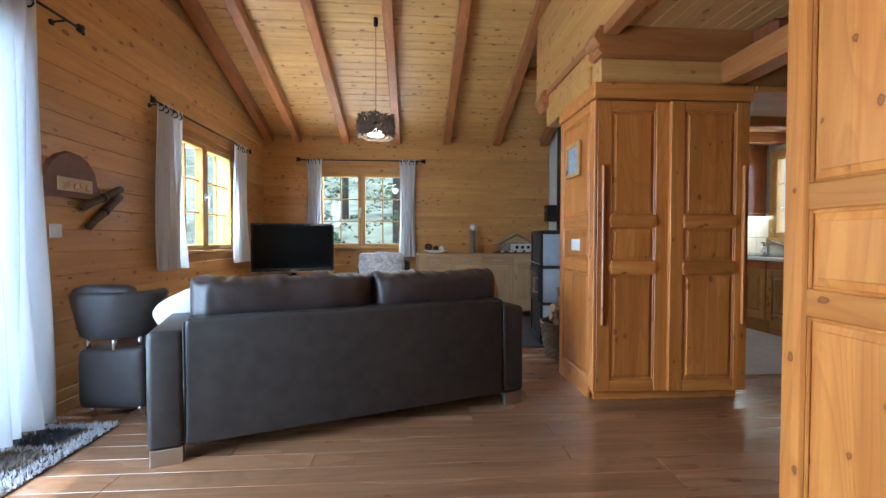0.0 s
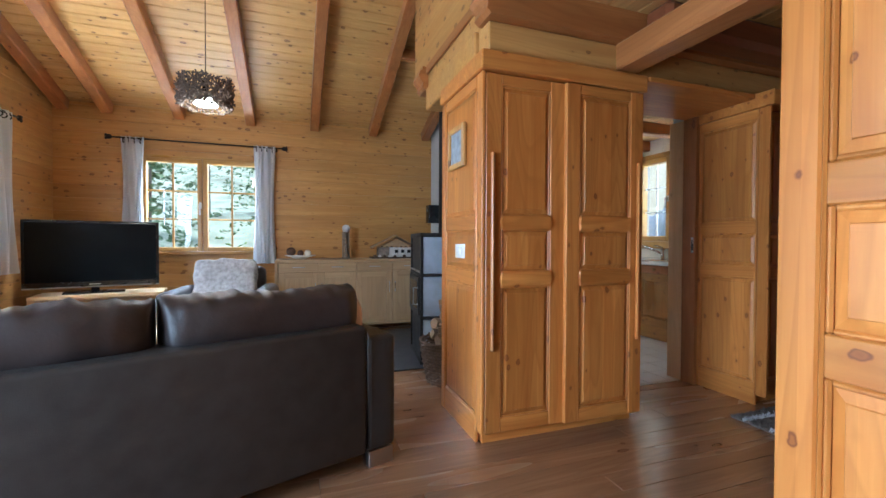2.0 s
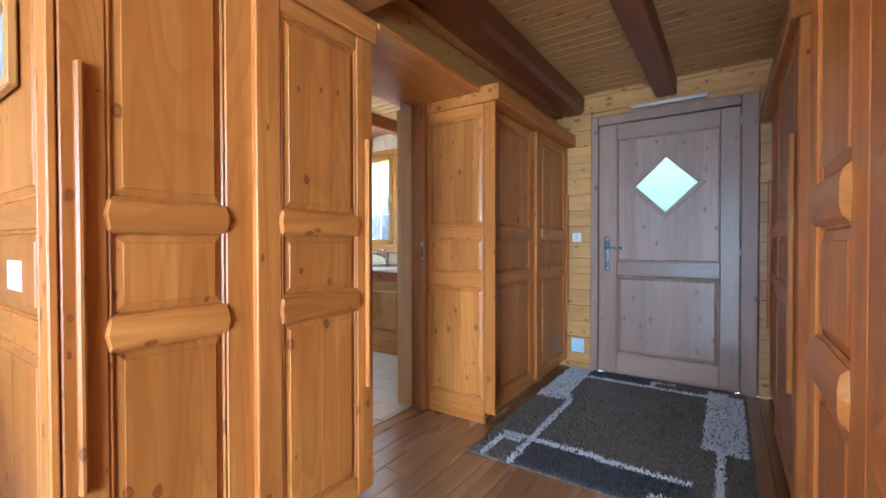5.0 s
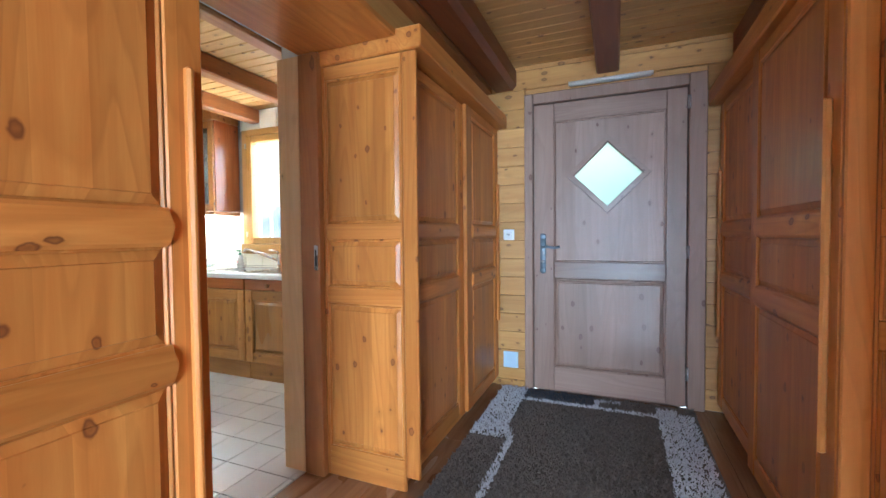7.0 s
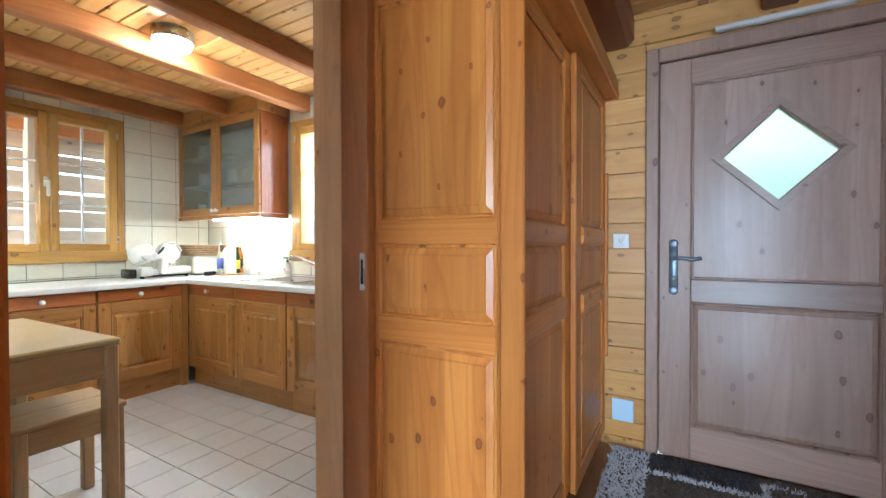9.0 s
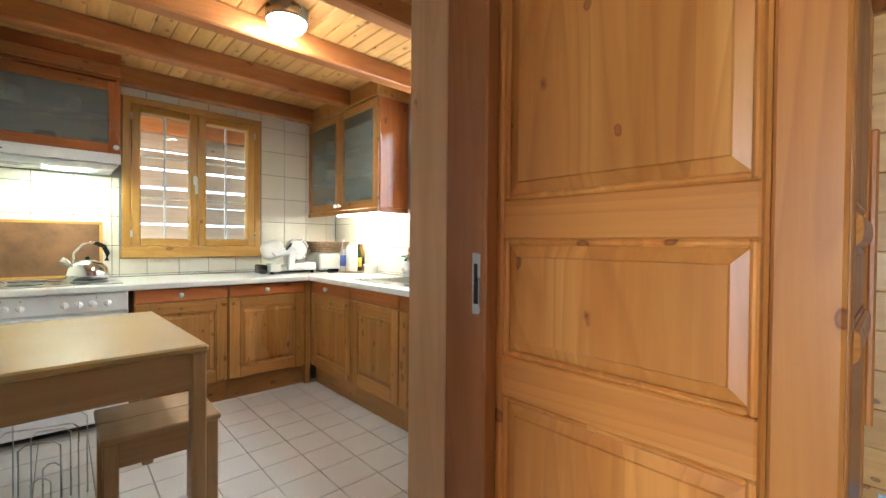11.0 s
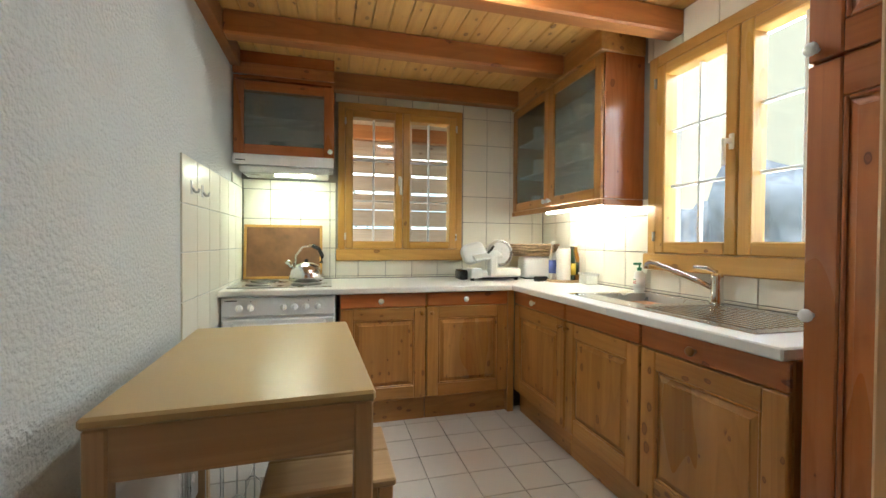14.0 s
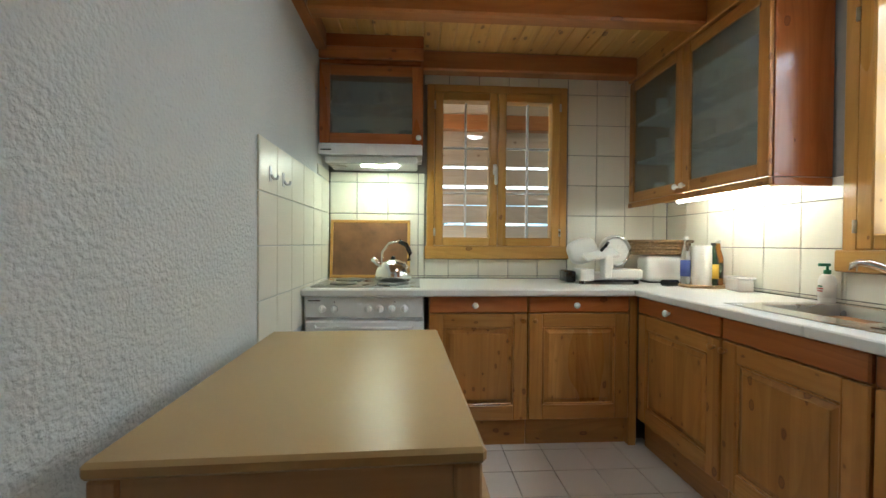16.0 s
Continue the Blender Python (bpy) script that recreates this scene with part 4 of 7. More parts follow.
# wall units
def glazed_leaf(parent, x0, x1, z0, z1, y, stile, tone, knob_x=None, knob_z=None):
    bm = bmesh.new()
    bm_box(bm, (x0, y, z0), (x0 + stile, y + 0.020, z1), 0.004)
    leaf = part("door", bm, tone + "z", parent)
    box("stile", (x1 - stile, y, z0), (x1, y + 0.020, z1), tone + "z", leaf, 0.004)
    box("rail", (x0 + stile, y + 0.001, z0), (x1 - stile, y + 0.020, z0 + stile), tone + "x", leaf, 0.004)
    box("rail", (x0 + stile, y + 0.001, z1 - stile), (x1 - stile, y + 0.020, z1), tone + "x", leaf, 0.004)
    box("pane", (x0 + stile - 0.003, y + 0.009, z0 + stile - 0.003), (x1 - stile + 0.003, y + 0.013, z1 - stile + 0.003), "frosted_cabinet", leaf, 0, "frosted glass")
    if knob_x is not None:
        knob(leaf, knob_x, y, knob_z)
    return leaf


def shell(parent, w, d, z0, z1, tone, shelves, side=None):
    box("bottom", (0.002, 0.022, z0), (w - 0.002, d - 0.002, z0 + 0.018), tone + "x", parent, 0.002)
    box("top", (0.002, 0.022, z1 - 0.018), (w - 0.002, d - 0.002, z1), tone + "x", parent, 0.002)
    for k, x in enumerate((0.0, w - 0.018)):
        box("side", (x, 0.022, z0 - 0.0), (x + 0.018, d - 0.003, z1), side if (side and k) else tone + "z", parent, 0.002)
    box("back", (0.019, d - 0.012, z0 + 0.019), (w - 0.019, d - 0.004, z1 - 0.019), "white", parent, 0)
    for z in shelves:
        box("shelf", (0.02, 0.05, z), (w - 0.02, d - 0.014, z + 0.016), "white", parent, 0.001)


uc = thing("wall_cabinet", "pine wall cabinet with two frosted glass doors", "cabinet", pose(4.58, 6.615, 0, 0, 0, -90))
W = 1.155
shell(uc, W, 0.285, 1.36, 2.17, "kit_", (1.62, 1.88), "kitred_z")
glazed_leaf(uc, 0.004, W / 2 - 0.002, 1.36, 2.165, 0.0, 0.062, "kit_", W / 2 - 0.03, 1.395)
glazed_leaf(uc, W / 2 + 0.002, W - 0.004, 1.36, 2.165, 0.0, 0.062, "kit_", W / 2 + 0.03, 1.395)
box("light_pelmet", (0.0, -0.004, 1.322), (W + 0.003, 0.016, 1.357), "kit_x", uc, 0.004)
box("light_pelmet", (W - 0.016, 0.018, 1.322), (W + 0.003, 0.282, 1.357), "kitred_y", uc, 0.004)
box("cornice", (0.0, -0.014, 2.172), (W + 0.008, 0.283, 2.298), "kit_x", uc, 0.006)
rnd = random.Random(4)
for z in (1.379, 1.637, 1.897):
    for k in range(5):
        x = 0.12 + k * 0.21 + rnd.uniform(-0.03, 0.03)
        bm = bmesh.new()
        r, h = rnd.uniform(0.035, 0.05), rnd.uniform(0.08, 0.14)
        bm_lathe(bm, [(r * 0.8, 0), (r, 0.01), (r, h), (r - 0.004, h), (r - 0.006, 0.012), (0.0, 0.012)], (x, 0.16, z), 14)
        g = tagged(part("jar", bm, "plastic" if k % 2 else "white", None, "", True), "pale jar behind the frosted glass", "jar", "jars in the wall cabinets")
        g.matrix_basis = pose(4.58, 6.615, 0, 0, 0, -90)
ul = thing("wall_cabinet", "red-brown wall cabinet with one frosted glass door above the hood", "cabinet", pose(2.548, 6.30, 0))
shell(ul, 0.612, 0.318, 1.655, 2.15, "kitred_", (1.90,))
glazed_leaf(ul, 0.004, 0.608, 1.655, 2.115, 0.0, 0.062, "kitred_", 0.585, 1.69)
box("fascia", (0.0, -0.002, 2.152), (0.612, 0.018, 2.222), "kitred_x", ul, 0.004)
box("fascia", (0.0, 0.004, 2.226), (0.612, 0.018, 2.296), "kitred_x", ul, 0.004)
for k in range(4):
    bm = bmesh.new()
    r = 0.04 + 0.012 * (k % 2)
    bm_lathe(bm, [(r * 0.6, 0), (r, 0.03), (r, 0.09), (r - 0.004, 0.09), (r * 0.6, 0.012), (0.0, 0.012)], (0.12 + k * 0.13, 0.15, 1.674 if k % 2 else 1.917), 14)
    g = tagged(part("bowl", bm, "stone" if k % 2 else "white", None, "", True), "small bowl behind the frosted glass", "bowl", "bowls in the wall cabinet")
    g.matrix_basis = pose(2.548, 6.30, 0)
hd = thing("cooker_hood", "white slim cooker hood with a lit lamp", "cooker hood", pose(2.548, 6.295, 1.545))
bm = bmesh.new()
bm_box(bm, (0.004, -0.012, 0.045), (0.608, 0.31, 0.107), 0.006)
bm_box(bm, (0.03, 0.03, 0.0), (0.58, 0.30, 0.043), 0.010)
part("body", bm, "white", hd)
box("visor", (0.004, -0.022, 0.04), (0.608, -0.0125, 0.09), "white", hd, 0.003)
box("grille", (0.06, 0.05, -0.004), (0.40, 0.28, -0.0005), "steel", hd, 0.001)
box("lamp", (0.24, 0.06, -0.009), (0.46, 0.12, -0.0045), "hood_lamp", hd, 0.002, "lit lamp strip")
box("badge", (0.02, -0.0235, 0.062), (0.08, -0.0222, 0.068), "black", hd, 0)
tb = thing("under_cabinet_light", "lit fluorescent tube under the wall cabinet", "lamp", pose(4.58, 6.615, 0, 0, 0, -90))
box("housing", (0.42, 0.055, 1.338), (1.08, 0.095, 1.3585), "white", tb, 0.003)
bm = bmesh.new()
bm_rod(bm, (0.44, 0.075, 1.326), (1.06, 0.075, 1.326), 0.011, 12)
part("tube", bm, "tube", tb, "", True)

# tall cabinet beside the worktop
tc = thing("tall_cabinet", "tall red-brown cabinet with white knobs", "cabinet", pose(4.30, 4.240, 0, 0, 0, -90))
box("body", (0.0, 0.022, 0.0), (0.57, 0.56, 2.18), "kitred_z", tc, 0.003)
for a, b, f, kz in ((0.10, 1.555, [(0.2, 1.46)], 0.93), (1.562, 2.175, [(1.64, 2.10)], 1.59)):
    leaf = panel_leaf(tc, "door", 0.004, 0.566, a, b, f, 0.0, 0.020, 0.075, "kitred_", False)
    knob(leaf, 0.025, 0.0, kz)

# ceiling beams, lamp and side board
for y in (6.53, 5.87, 5.24, 4.60, 3.95):
    bm = bmesh.new()
    bm_box(bm, (KX0 + 0.06, y - 0.05, 2.175), (KX1 - 0.002 if y < 5.4 else 4.565, y + 0.05, KIT_Z - 0.001), 0.010)
    tagged(part("ceiling_beam", bm, "beam_x"), "red-brown stained square kitchen ceiling beam", "beam", "kitchen ceiling beams", "structure")
bm = bmesh.new()
bm_box(bm, (KX0 + 0.001, 3.67, 2.185), (KX0 + 0.058, 6.28, KIT_Z - 0.002), 0.004)
structure("wall_plate", bm, "beam_y", "red-brown board along the wall under the kitchen ceiling", "beam")
cl = thing("ceiling_lamp", "round flush ceiling lamp, lit", "lamp", pose(3.74, 5.045, KIT_Z - 0.001))
bm = bmesh.new()
bm_lathe(bm, [(0.0, -0.001), (0.105, -0.001), (0.105, -0.060), (0.101, -0.065), (0.095, -0.062), (0.094, -0.045), (0.0, -0.04)], sides=32)
part("rim", bm, "steel", cl, "", True)
bm = bmesh.new()
bm_lathe(bm, [(0.0, -0.046), (0.092, -0.048), (0.093, -0.075), (0.078, -0.096), (0.045, -0.106), (0.0, -0.109)], sides=32)
part("diffuser", bm, "lamp", cl, "", True)

# table and stool
tbl = thing("kitchen_table", "small beech folding table with square legs", "table", pose(2.638, 4.443, 0, 0, 0, 2.2))
TW, TD = 0.605, 0.928
box("tabletop", (0, 0, 0.718), (TW, TD, 0.745), "table", tbl, 0.007)
for x0, x1, y0, y1 in ((0.05, TW - 0.05, 0.012, 0.034), (0.05, TW - 0.05, TD - 0.034, TD - 0.012)):
    box("apron", (x0, y0, 0.60), (x1, y1, 0.7175), "beech_x", tbl, 0.003)
for x0, x1 in ((0.012, 0.034), (TW - 0.034, TW - 0.012)):
    box("apron", (x0, 0.05, 0.60), (x1, TD - 0.05, 0.7175), "beech_y", tbl, 0.003)
for x in (0.006, TW - 0.052):
    for y in (0.006, TD - 0.052):
        box("leg", (x, y, 0), (x + 0.046, y + 0.046, 0.7175), "beech_z", tbl, 0.005)
st = thing("stool", "low beech stool with a boarded seat", "stool", pose(2.965, 4.60, 0))
SW, SD, SH = 0.34, 0.33, 0.45
for i in range(2):
    box("seat_board", (-0.008, -0.008 + i * (SD + 0.016) / 2, SH - 0.022), (SW + 0.008, -0.008 + (i + 1) * (SD + 0.016) / 2 - 0.001, SH), "beech_x", st, 0.005)
for x in (0, SW - 0.042):
    for y in (0, SD - 0.042):
        box("leg", (x, y, 0), (x + 0.042, y + 0.042, SH - 0.0225), "beech_z", st, 0.004)
for y in (0.008, SD - 0.030):
    box("apron", (0.042, y, SH - 0.11), (SW - 0.042, y + 0.022, SH - 0.023), "beech_x", st, 0.002)
for x in (0.008, SW - 0.030):
    box("apron", (x, 0.042, SH - 0.11), (x + 0.022, SD - 0.042, SH - 0.023), "beech_y", st, 0.002)

# ---- living room ----
# sofa, its back to the room
sf = thing("sofa", "dark brown leather two-seat sofa seen from behind", "sofa", pose(-0.715, 2.405, 0, 0, 0, 19.4))
SL = 1.985


def soft_box(name, lo, hi, mat, parent, bevel=0.03, label="", seg=4):
    bm = bmesh.new()
    bm_box(bm, lo, hi)
    bmesh.ops.bevel(bm, geom=list(bm.edges), offset=bevel, segments=seg, profile=0.5, affect="EDGES")
    ob = part(name, bm, mat, parent, label, True)
    return ob


def stuffed_roll(bm, lo, hi, seed):
    """A long back cushion: soft round section, pinched at its seamed ends, with short creases off the seams."""
    c = [(p + q) / 2 for p, q in zip(lo, hi)]
    h = [(q - p) / 2 for p, q in zip(lo, hi)]
    nu, nv = 64, 28
    rows = []
    for i in range(nu + 1):
        u = -1 + 2 * i / nu
        full = max(0.0, 1 - abs(u) ** 9) ** 0.5
        row = []
        for k in range(nv):
            a = 2 * math.pi * k / nv
            cy, sz = math.cos(a), math.sin(a)
            y = math.copysign(abs(cy) ** 0.75, cy) * (0.12 + 0.88 * full)
            z = math.copysign(abs(sz) ** 0.62, sz) * (0.80 + 0.20 * full)
            ear = 0.10 * max(0.0, abs(u) - 0.9) * 10 * max(sz, 0.0)
            near_seam = max(abs(sz) ** 3, abs(u) ** 6)
            w = 0.020 * near_seam * noise.noise(Vector((u * h[0] * 26 + seed, cy * 1.1, sz * 0.9))) + 0.012 * noise.noise(Vector((u * h[0] * 5 + seed, cy * 1.5, sz * 1.5)))
            row.append(bm.verts.new((c[0] + u * h[0], c[1] + y * (h[1] + w), c[2] + (z + ear * 0.6) * (h[2] + w) - 0.012 * (1 - u * u) * 0.6)))
        rows.append(row)
    for p, q in zip(rows, rows[1:]):
        for k in range(nv):
            j = (k + 1) % nv
            bm.faces.new((p[k], p[j], q[j], q[k]))
    bm.faces.new(rows[0][::-1])
    bm.faces.new(rows[-1])


soft_box("backrest", (0.152, 0.0, 0.075), (SL - 0.152, 0.20, 0.66), "leather", sf, 0.022)
soft_box("armrest", (0.0, 0.004, 0.075), (0.15, 0.90, 0.61), "leather", sf, 0.028)
soft_box("armrest", (SL - 0.15, 0.004, 0.075), (SL, 0.90, 0.61), "leather", sf, 0.028)
soft_box("seat_frame", (0.152, 0.202, 0.075), (SL - 0.152, 0.88, 0.27), "leather", sf, 0.02)
for x0, x1 in ((0.158, SL / 2 - 0.004), (SL / 2 + 0.004, SL - 0.158)):
    bm = bmesh.new()
    cushion(bm, (x0, 0.21, 0.26), (x1, 0.90, 0.44), 6, 12, 0.004)
    part("seat_cushion", bm, "leather", sf, "", True)
for k, (x0, x1) in enumerate(((0.15, 1.055), (1.06, SL - 0.13))):
    bm = bmesh.new()
    stuffed_roll(bm, (x0, 0.075, 0.605), (x1, 0.335, 0.838), k * 9.0)
    part("back_cushion", bm, "leather_top", sf, "plump creased leather cushion", True)
for x in (0.012, SL - 0.14):
    for y in (0.012, 0.80):
        box("foot", (x, y, 0.0), (x + 0.128, y + 0.06, 0.074), "steel", sf, 0.003, "brushed steel foot")
for x in (0.150, SL - 0.152):
    bm = bmesh.new()
    bm_tube(bm, [(x, -0.002, 0.09), (x, -0.003, 0.35), (x, -0.002, 0.61), (x, 0.02, 0.645)], 0.004, 6)
    part("piping", bm, "leather", sf, "", True)


def place_pillow(label, m, w, h, d, mat, wrinkle=0.004, power=3.0):
    bm = bmesh.new()
    cushion(bm, (-w / 2, -d / 2, 0), (w / 2, d / 2, h), power, 14, wrinkle, w * 7)
    ob = tagged(part("pillow", bm, mat, None, "", True), label, "pillow")
    ob.matrix_basis = m
    return ob


place_pillow("white pillow leaning on the sofa arm", pose(-0.80, 3.00, 0.555, 0, -25, 15), 0.34, 0.18, 0.12, "linen")
M["blush"] = plain("blush_cloth", (0.62, 0.46, 0.38), 0.9, 0, 0.1, 20.0, 0.3, 300.0)
place_pillow("blush cushion at the end of the sofa", pose(0.93, 3.36, 0.44, 0, -8, 100), 0.40, 0.36, 0.13, "blush")

# tub chair
tb = thing("tub_chair", "dark grey leather tub chair on a rounded base", "armchair", pose(-1.28, 3.13, 0))


def bm_shell(bm, r0, r1, z0, z1, a0, a1, n=28, flare=0.0, squash=0.9):
    rows = []
    for i in range(n + 1):
        a = radians(a0 + (a1 - a0) * i / n)
        c, s = math.cos(a), math.sin(a) * squash
        k = 0.02
        ring = [(r1 - k, z0), (r1, z0 + k), (r1 + flare, z1 - k), (r1 + flare - k, z1), (r0 + flare + k, z1), (r0 + flare, z1 - k), (r0, z0 + k), (r0 + k, z0)]
        rows.append([bm.verts.new((c * r, s * r, z)) for r, z in ring])
    for p, q in zip(rows, rows[1:]):
        for j in range(8):
            jj = (j + 1) % 8
            bm.faces.new((p[j], p[jj], q[jj], q[j]))
    bm.faces.new(rows[0][::-1])
    bm.faces.new(rows[-1])


bm = bmesh.new()
bm_shell(bm, 0.150, 0.208, 0.455, 0.725, 172, 368, 30, 0.045, 0.95)
part("backrest", bm, "leather_grey", tb, "", True)
bm = bmesh.new()
cushion(bm, (-0.150, -0.17, 0.055), (0.215, 0.22, 0.405), 9.0, 16, 0.002)
part("base", bm, "leather_grey", tb, "", True)
bm = bmesh.new()
cushion(bm, (-0.175, -0.20, 0.665), (0.155, -0.08, 0.765), 3.0, 12, 0.006)
part("head_roll", bm, "leather_grey", tb, "", True)
for x, y in ((-0.11, -0.125), (0.05, -0.155), (0.15, -0.09)):
    bm = bmesh.new()
    bm_rod(bm, (x, y, 0.385), (x, y, 0.475), 0.013, 14)
    part("post", bm, "chrome", tb, "chrome post", True)
for x in (-0.10, 0.16):
    for y in (-0.11, 0.16):
        bm = bmesh.new()
        bm_rod(bm, (x, y, 0.0), (x, y, 0.08), 0.014, 12)
        part("foot", bm, "chrome", tb, "", True)

# television on its bench
bn = thing("tv_bench", "low pale oak television bench", "cabinet", pose(-1.40, 5.53, 0, 0, 0, 10))
box("top", (0, 0, 0.535), (0.95, 0.40, 0.565), "oak_x", bn, 0.004)
box("side", (0.0, 0.004, 0.0), (0.05, 0.396, 0.5345), "oak_z", bn, 0.004)
box("side", (0.90, 0.004, 0.0), (0.95, 0.396, 0.5345), "oak_z", bn, 0.004)
box("shelf", (0.051, 0.01, 0.28), (0.899, 0.39, 0.305), "oak_x", bn, 0.003)
box("back", (0.051, 0.375, 0.05), (0.899, 0.39, 0.534), "oak_x", bn, 0.002)
box("drawer_front", (0.055, 0.006, 0.06), (0.895, 0.026, 0.275), "oak_x", bn, 0.004)
tv = thing("television", "black flat-screen television, switched off", "television", pose(-1.03, 5.80, 0.566, 0, 0, 16))
soft_box("casing", (-0.485, -0.02, 0.055), (0.485, 0.05, 0.655), "black", tv, 0.008, "", 2)
box("screen", (-0.462, -0.0225, 0.105), (0.462, -0.0203, 0.632), "screen", tv, 0)
box("trim", (-0.484, -0.024, 0.050), (0.484, -0.0205, 0.062), "steel", tv, 0.001)
box("badge", (-0.04, -0.0232, 0.076), (0.04, -0.0206, 0.083), "steel", tv, 0, "small silver maker's mark")
box("neck", (-0.03, 0.0, 0.012), (0.03, 0.03, 0.07), "black", tv, 0.004)
soft_box("foot", (-0.22, -0.09, 0.0), (0.22, 0.10, 0.014), "black", tv, 0.005, "", 2)

# armchair with a fur cushion
ar = thing("armchair", "black leather armchair with rounded arms", "armchair", pose(0.06, 5.62, 0, 0, 0, -4))
soft_box("seat", (-0.28, -0.42, 0.12), (0.28, 0.25, 0.42), "leather_grey", ar, 0.05)
soft_box("backrest", (-0.33, 0.18, 0.12), (0.33, 0.40, 0.78), "leather_grey", ar, 0.07)
soft_box("armrest", (-0.46, -0.44, 0.06), (-0.282, 0.36, 0.60), "leather_grey", ar, 0.07)
soft_box("armrest", (0.282, -0.44, 0.06), (0.46, 0.36, 0.60), "leather_grey", ar, 0.07)
for x in (-0.42, 0.36):
    for y in (-0.40, 0.28):
        box("foot", (x, y, 0.0), (x + 0.06, y + 0.06, 0.062), "black", ar, 0.004)
M["fur"] = plain("grey_fur", (0.50, 0.48, 0.46), 0.95, 0, 0.45, 30.0, 1.0, 160.0)
place_pillow("pale grey fur cushion on the armchair", pose(0.055, 5.66, 0.43, -16, 0, -4), 0.56, 0.44, 0.17, "fur", 0.020, 6.0)

# coffee table with a cup, between sofa and television
ct = thing("coffee_table", "low pale oak coffee table", "table", pose(-0.30, 4.05, 0, 0, 0, 19.4))
box("tabletop", (0, 0, 0.40), (0.9, 0.55, 0.435), "oak_x", ct, 0.005)
for x in (0.02, 0.82):
    for y in (0.02, 0.47):
        box("leg", (x, y, 0), (x + 0.06, y + 0.06, 0.3995), "oak_z", ct, 0.004)
bm = bmesh.new()
bm_lathe(bm, [(0.03, 0), (0.038, 0.01), (0.042, 0.09), (0.039, 0.09), (0.034, 0.012), (0.0, 0.012)], (0.0, 0.0, 0.0), 18)
cp = tagged(part("cup", bm, "white", None, "", True), "white cup on the coffee table", "cup")
cp.matrix_basis = pose(0.02, 4.33, 0.4355)

# sideboard
sb = thing("sideboard", "long pale oak sideboard with four drawers and four doors", "cabinet", pose(0.49, 5.965, 0))
SBW, SBD = 1.74, 0.44
box("top", (0, -0.006, 0.808), (SBW, SBD, 0.838), "oak_x", sb, 0.004)
box("side", (0.0, 0.0, 0.06), (0.036, SBD - 0.002, 0.8075), "oak_z", sb, 0.004)
box("side", (SBW - 0.036, 0.0, 0.06), (SBW, SBD - 0.002, 0.8075), "oak_z", sb, 0.004)
box("carcass", (0.037, 0.022, 0.10), (SBW - 0.037, SBD - 0.004, 0.806), "oak_x", sb, 0)
box("bottom_rail", (0.037, 0.004, 0.075), (SBW - 0.037, 0.40, 0.099), "oak_x", sb, 0.003)
for x in (0.0, 0.85, SBW - 0.05):
    box("foot", (x + 0.002, 0.02, 0.0), (x + 0.048, 0.07, 0.0745), "oak_z", sb, 0.003)
dw = (SBW - 0.08) / 4
for i in range(4):
    a = 0.04 + i * dw
    df = box("drawer_front", (a + 0.003, 0.0, 0.705), (a + dw - 0.003, 0.021, 0.80), "oak_x", sb, 0.003)
    bm = bmesh.new()
    bm_tube(bm, [(a + dw / 2 - 0.06, 0.0, 0.755), (a + dw / 2 - 0.06, -0.022, 0.755), (a + dw / 2 + 0.06, -0.022, 0.755), (a + dw / 2 + 0.06, 0.0, 0.755)], 0.005, 8)
    part("handle", bm, "steel", df, "brushed steel bar handle", True)
    bm = bmesh.new()
    bm_box(bm, (a + 0.003, 0.0, 0.105), (a + 0.065, 0.021, 0.697), 0.003)
    dr = part("door", bm, "oak_z", sb)
    box("stile", (a + dw - 0.065, 0.0, 0.105), (a + dw - 0.003, 0.021, 0.697), "oak_z", dr, 0.003)
    box("rail", (a + 0.065, 0.0005, 0.105), (a + dw - 0.065, 0.0205, 0.17), "oak_x", dr, 0.003)
    box("rail", (a + 0.065, 0.0005, 0.635), (a + dw - 0.065, 0.0205, 0.697), "oak_x", dr, 0.003)
    box("panel", (a + 0.064, 0.009, 0.169), (a + dw - 0.064, 0.018, 0.636), "oak_z", dr, 0)
    hx = a + dw - 0.034 if i % 2 == 0 else a + 0.034
    bm = bmesh.new()
    bm_tube(bm, [(hx, 0.0, 0.46), (hx, -0.022, 0.46), (hx, -0.022, 0.57), (hx, 0.0, 0.57)], 0.006, 8)
    part("handle", bm, "steel", dr, "brushed steel bar handle", True)

# on the sideboard
M["ball"] = plain("woven_brown_ball", (0.12, 0.06, 0.035), 0.8, 0, 0.6, 40.0, 0.8, 120.0)
M["ceramic"] = plain("white_ceramic", (0.76, 0.75, 0.72), 0.25, 0, 0.03)
bm = bmesh.new()
bm_lathe(bm, [(0.05, 0.0), (0.06, 0.0), (0.10, 0.02), (0.17, 0.04), (0.168, 0.045), (0.09, 0.026), (0.0, 0.022)], sides=28)
for v in bm.verts:
    v.co.y *= 0.5
ob = tagged(part("plate", bm, "ceramic", None, "", True), "long shallow white plate on the sideboard", "plate")
ob.matrix_basis = pose(0.755, 6.16, 0.8385)
for x, r, mat, lab in ((0.655, 0.052, "ball", "dark woven ball on the plate"), (0.755, 0.036, "ball", "brown cone ball on the plate"), (0.835, 0.038, "ceramic", "white ball on the plate")):
    bm = bmesh.new()
    bm_sphere(bm, (0, 0, r), r, (1, 1, 0.95), 18)
    ob = tagged(part("ball", bm, mat, None, "", True), lab, "ornament")
    ob.matrix_basis = pose(x, 6.16, 0.868 if r < 0.05 else 0.872)
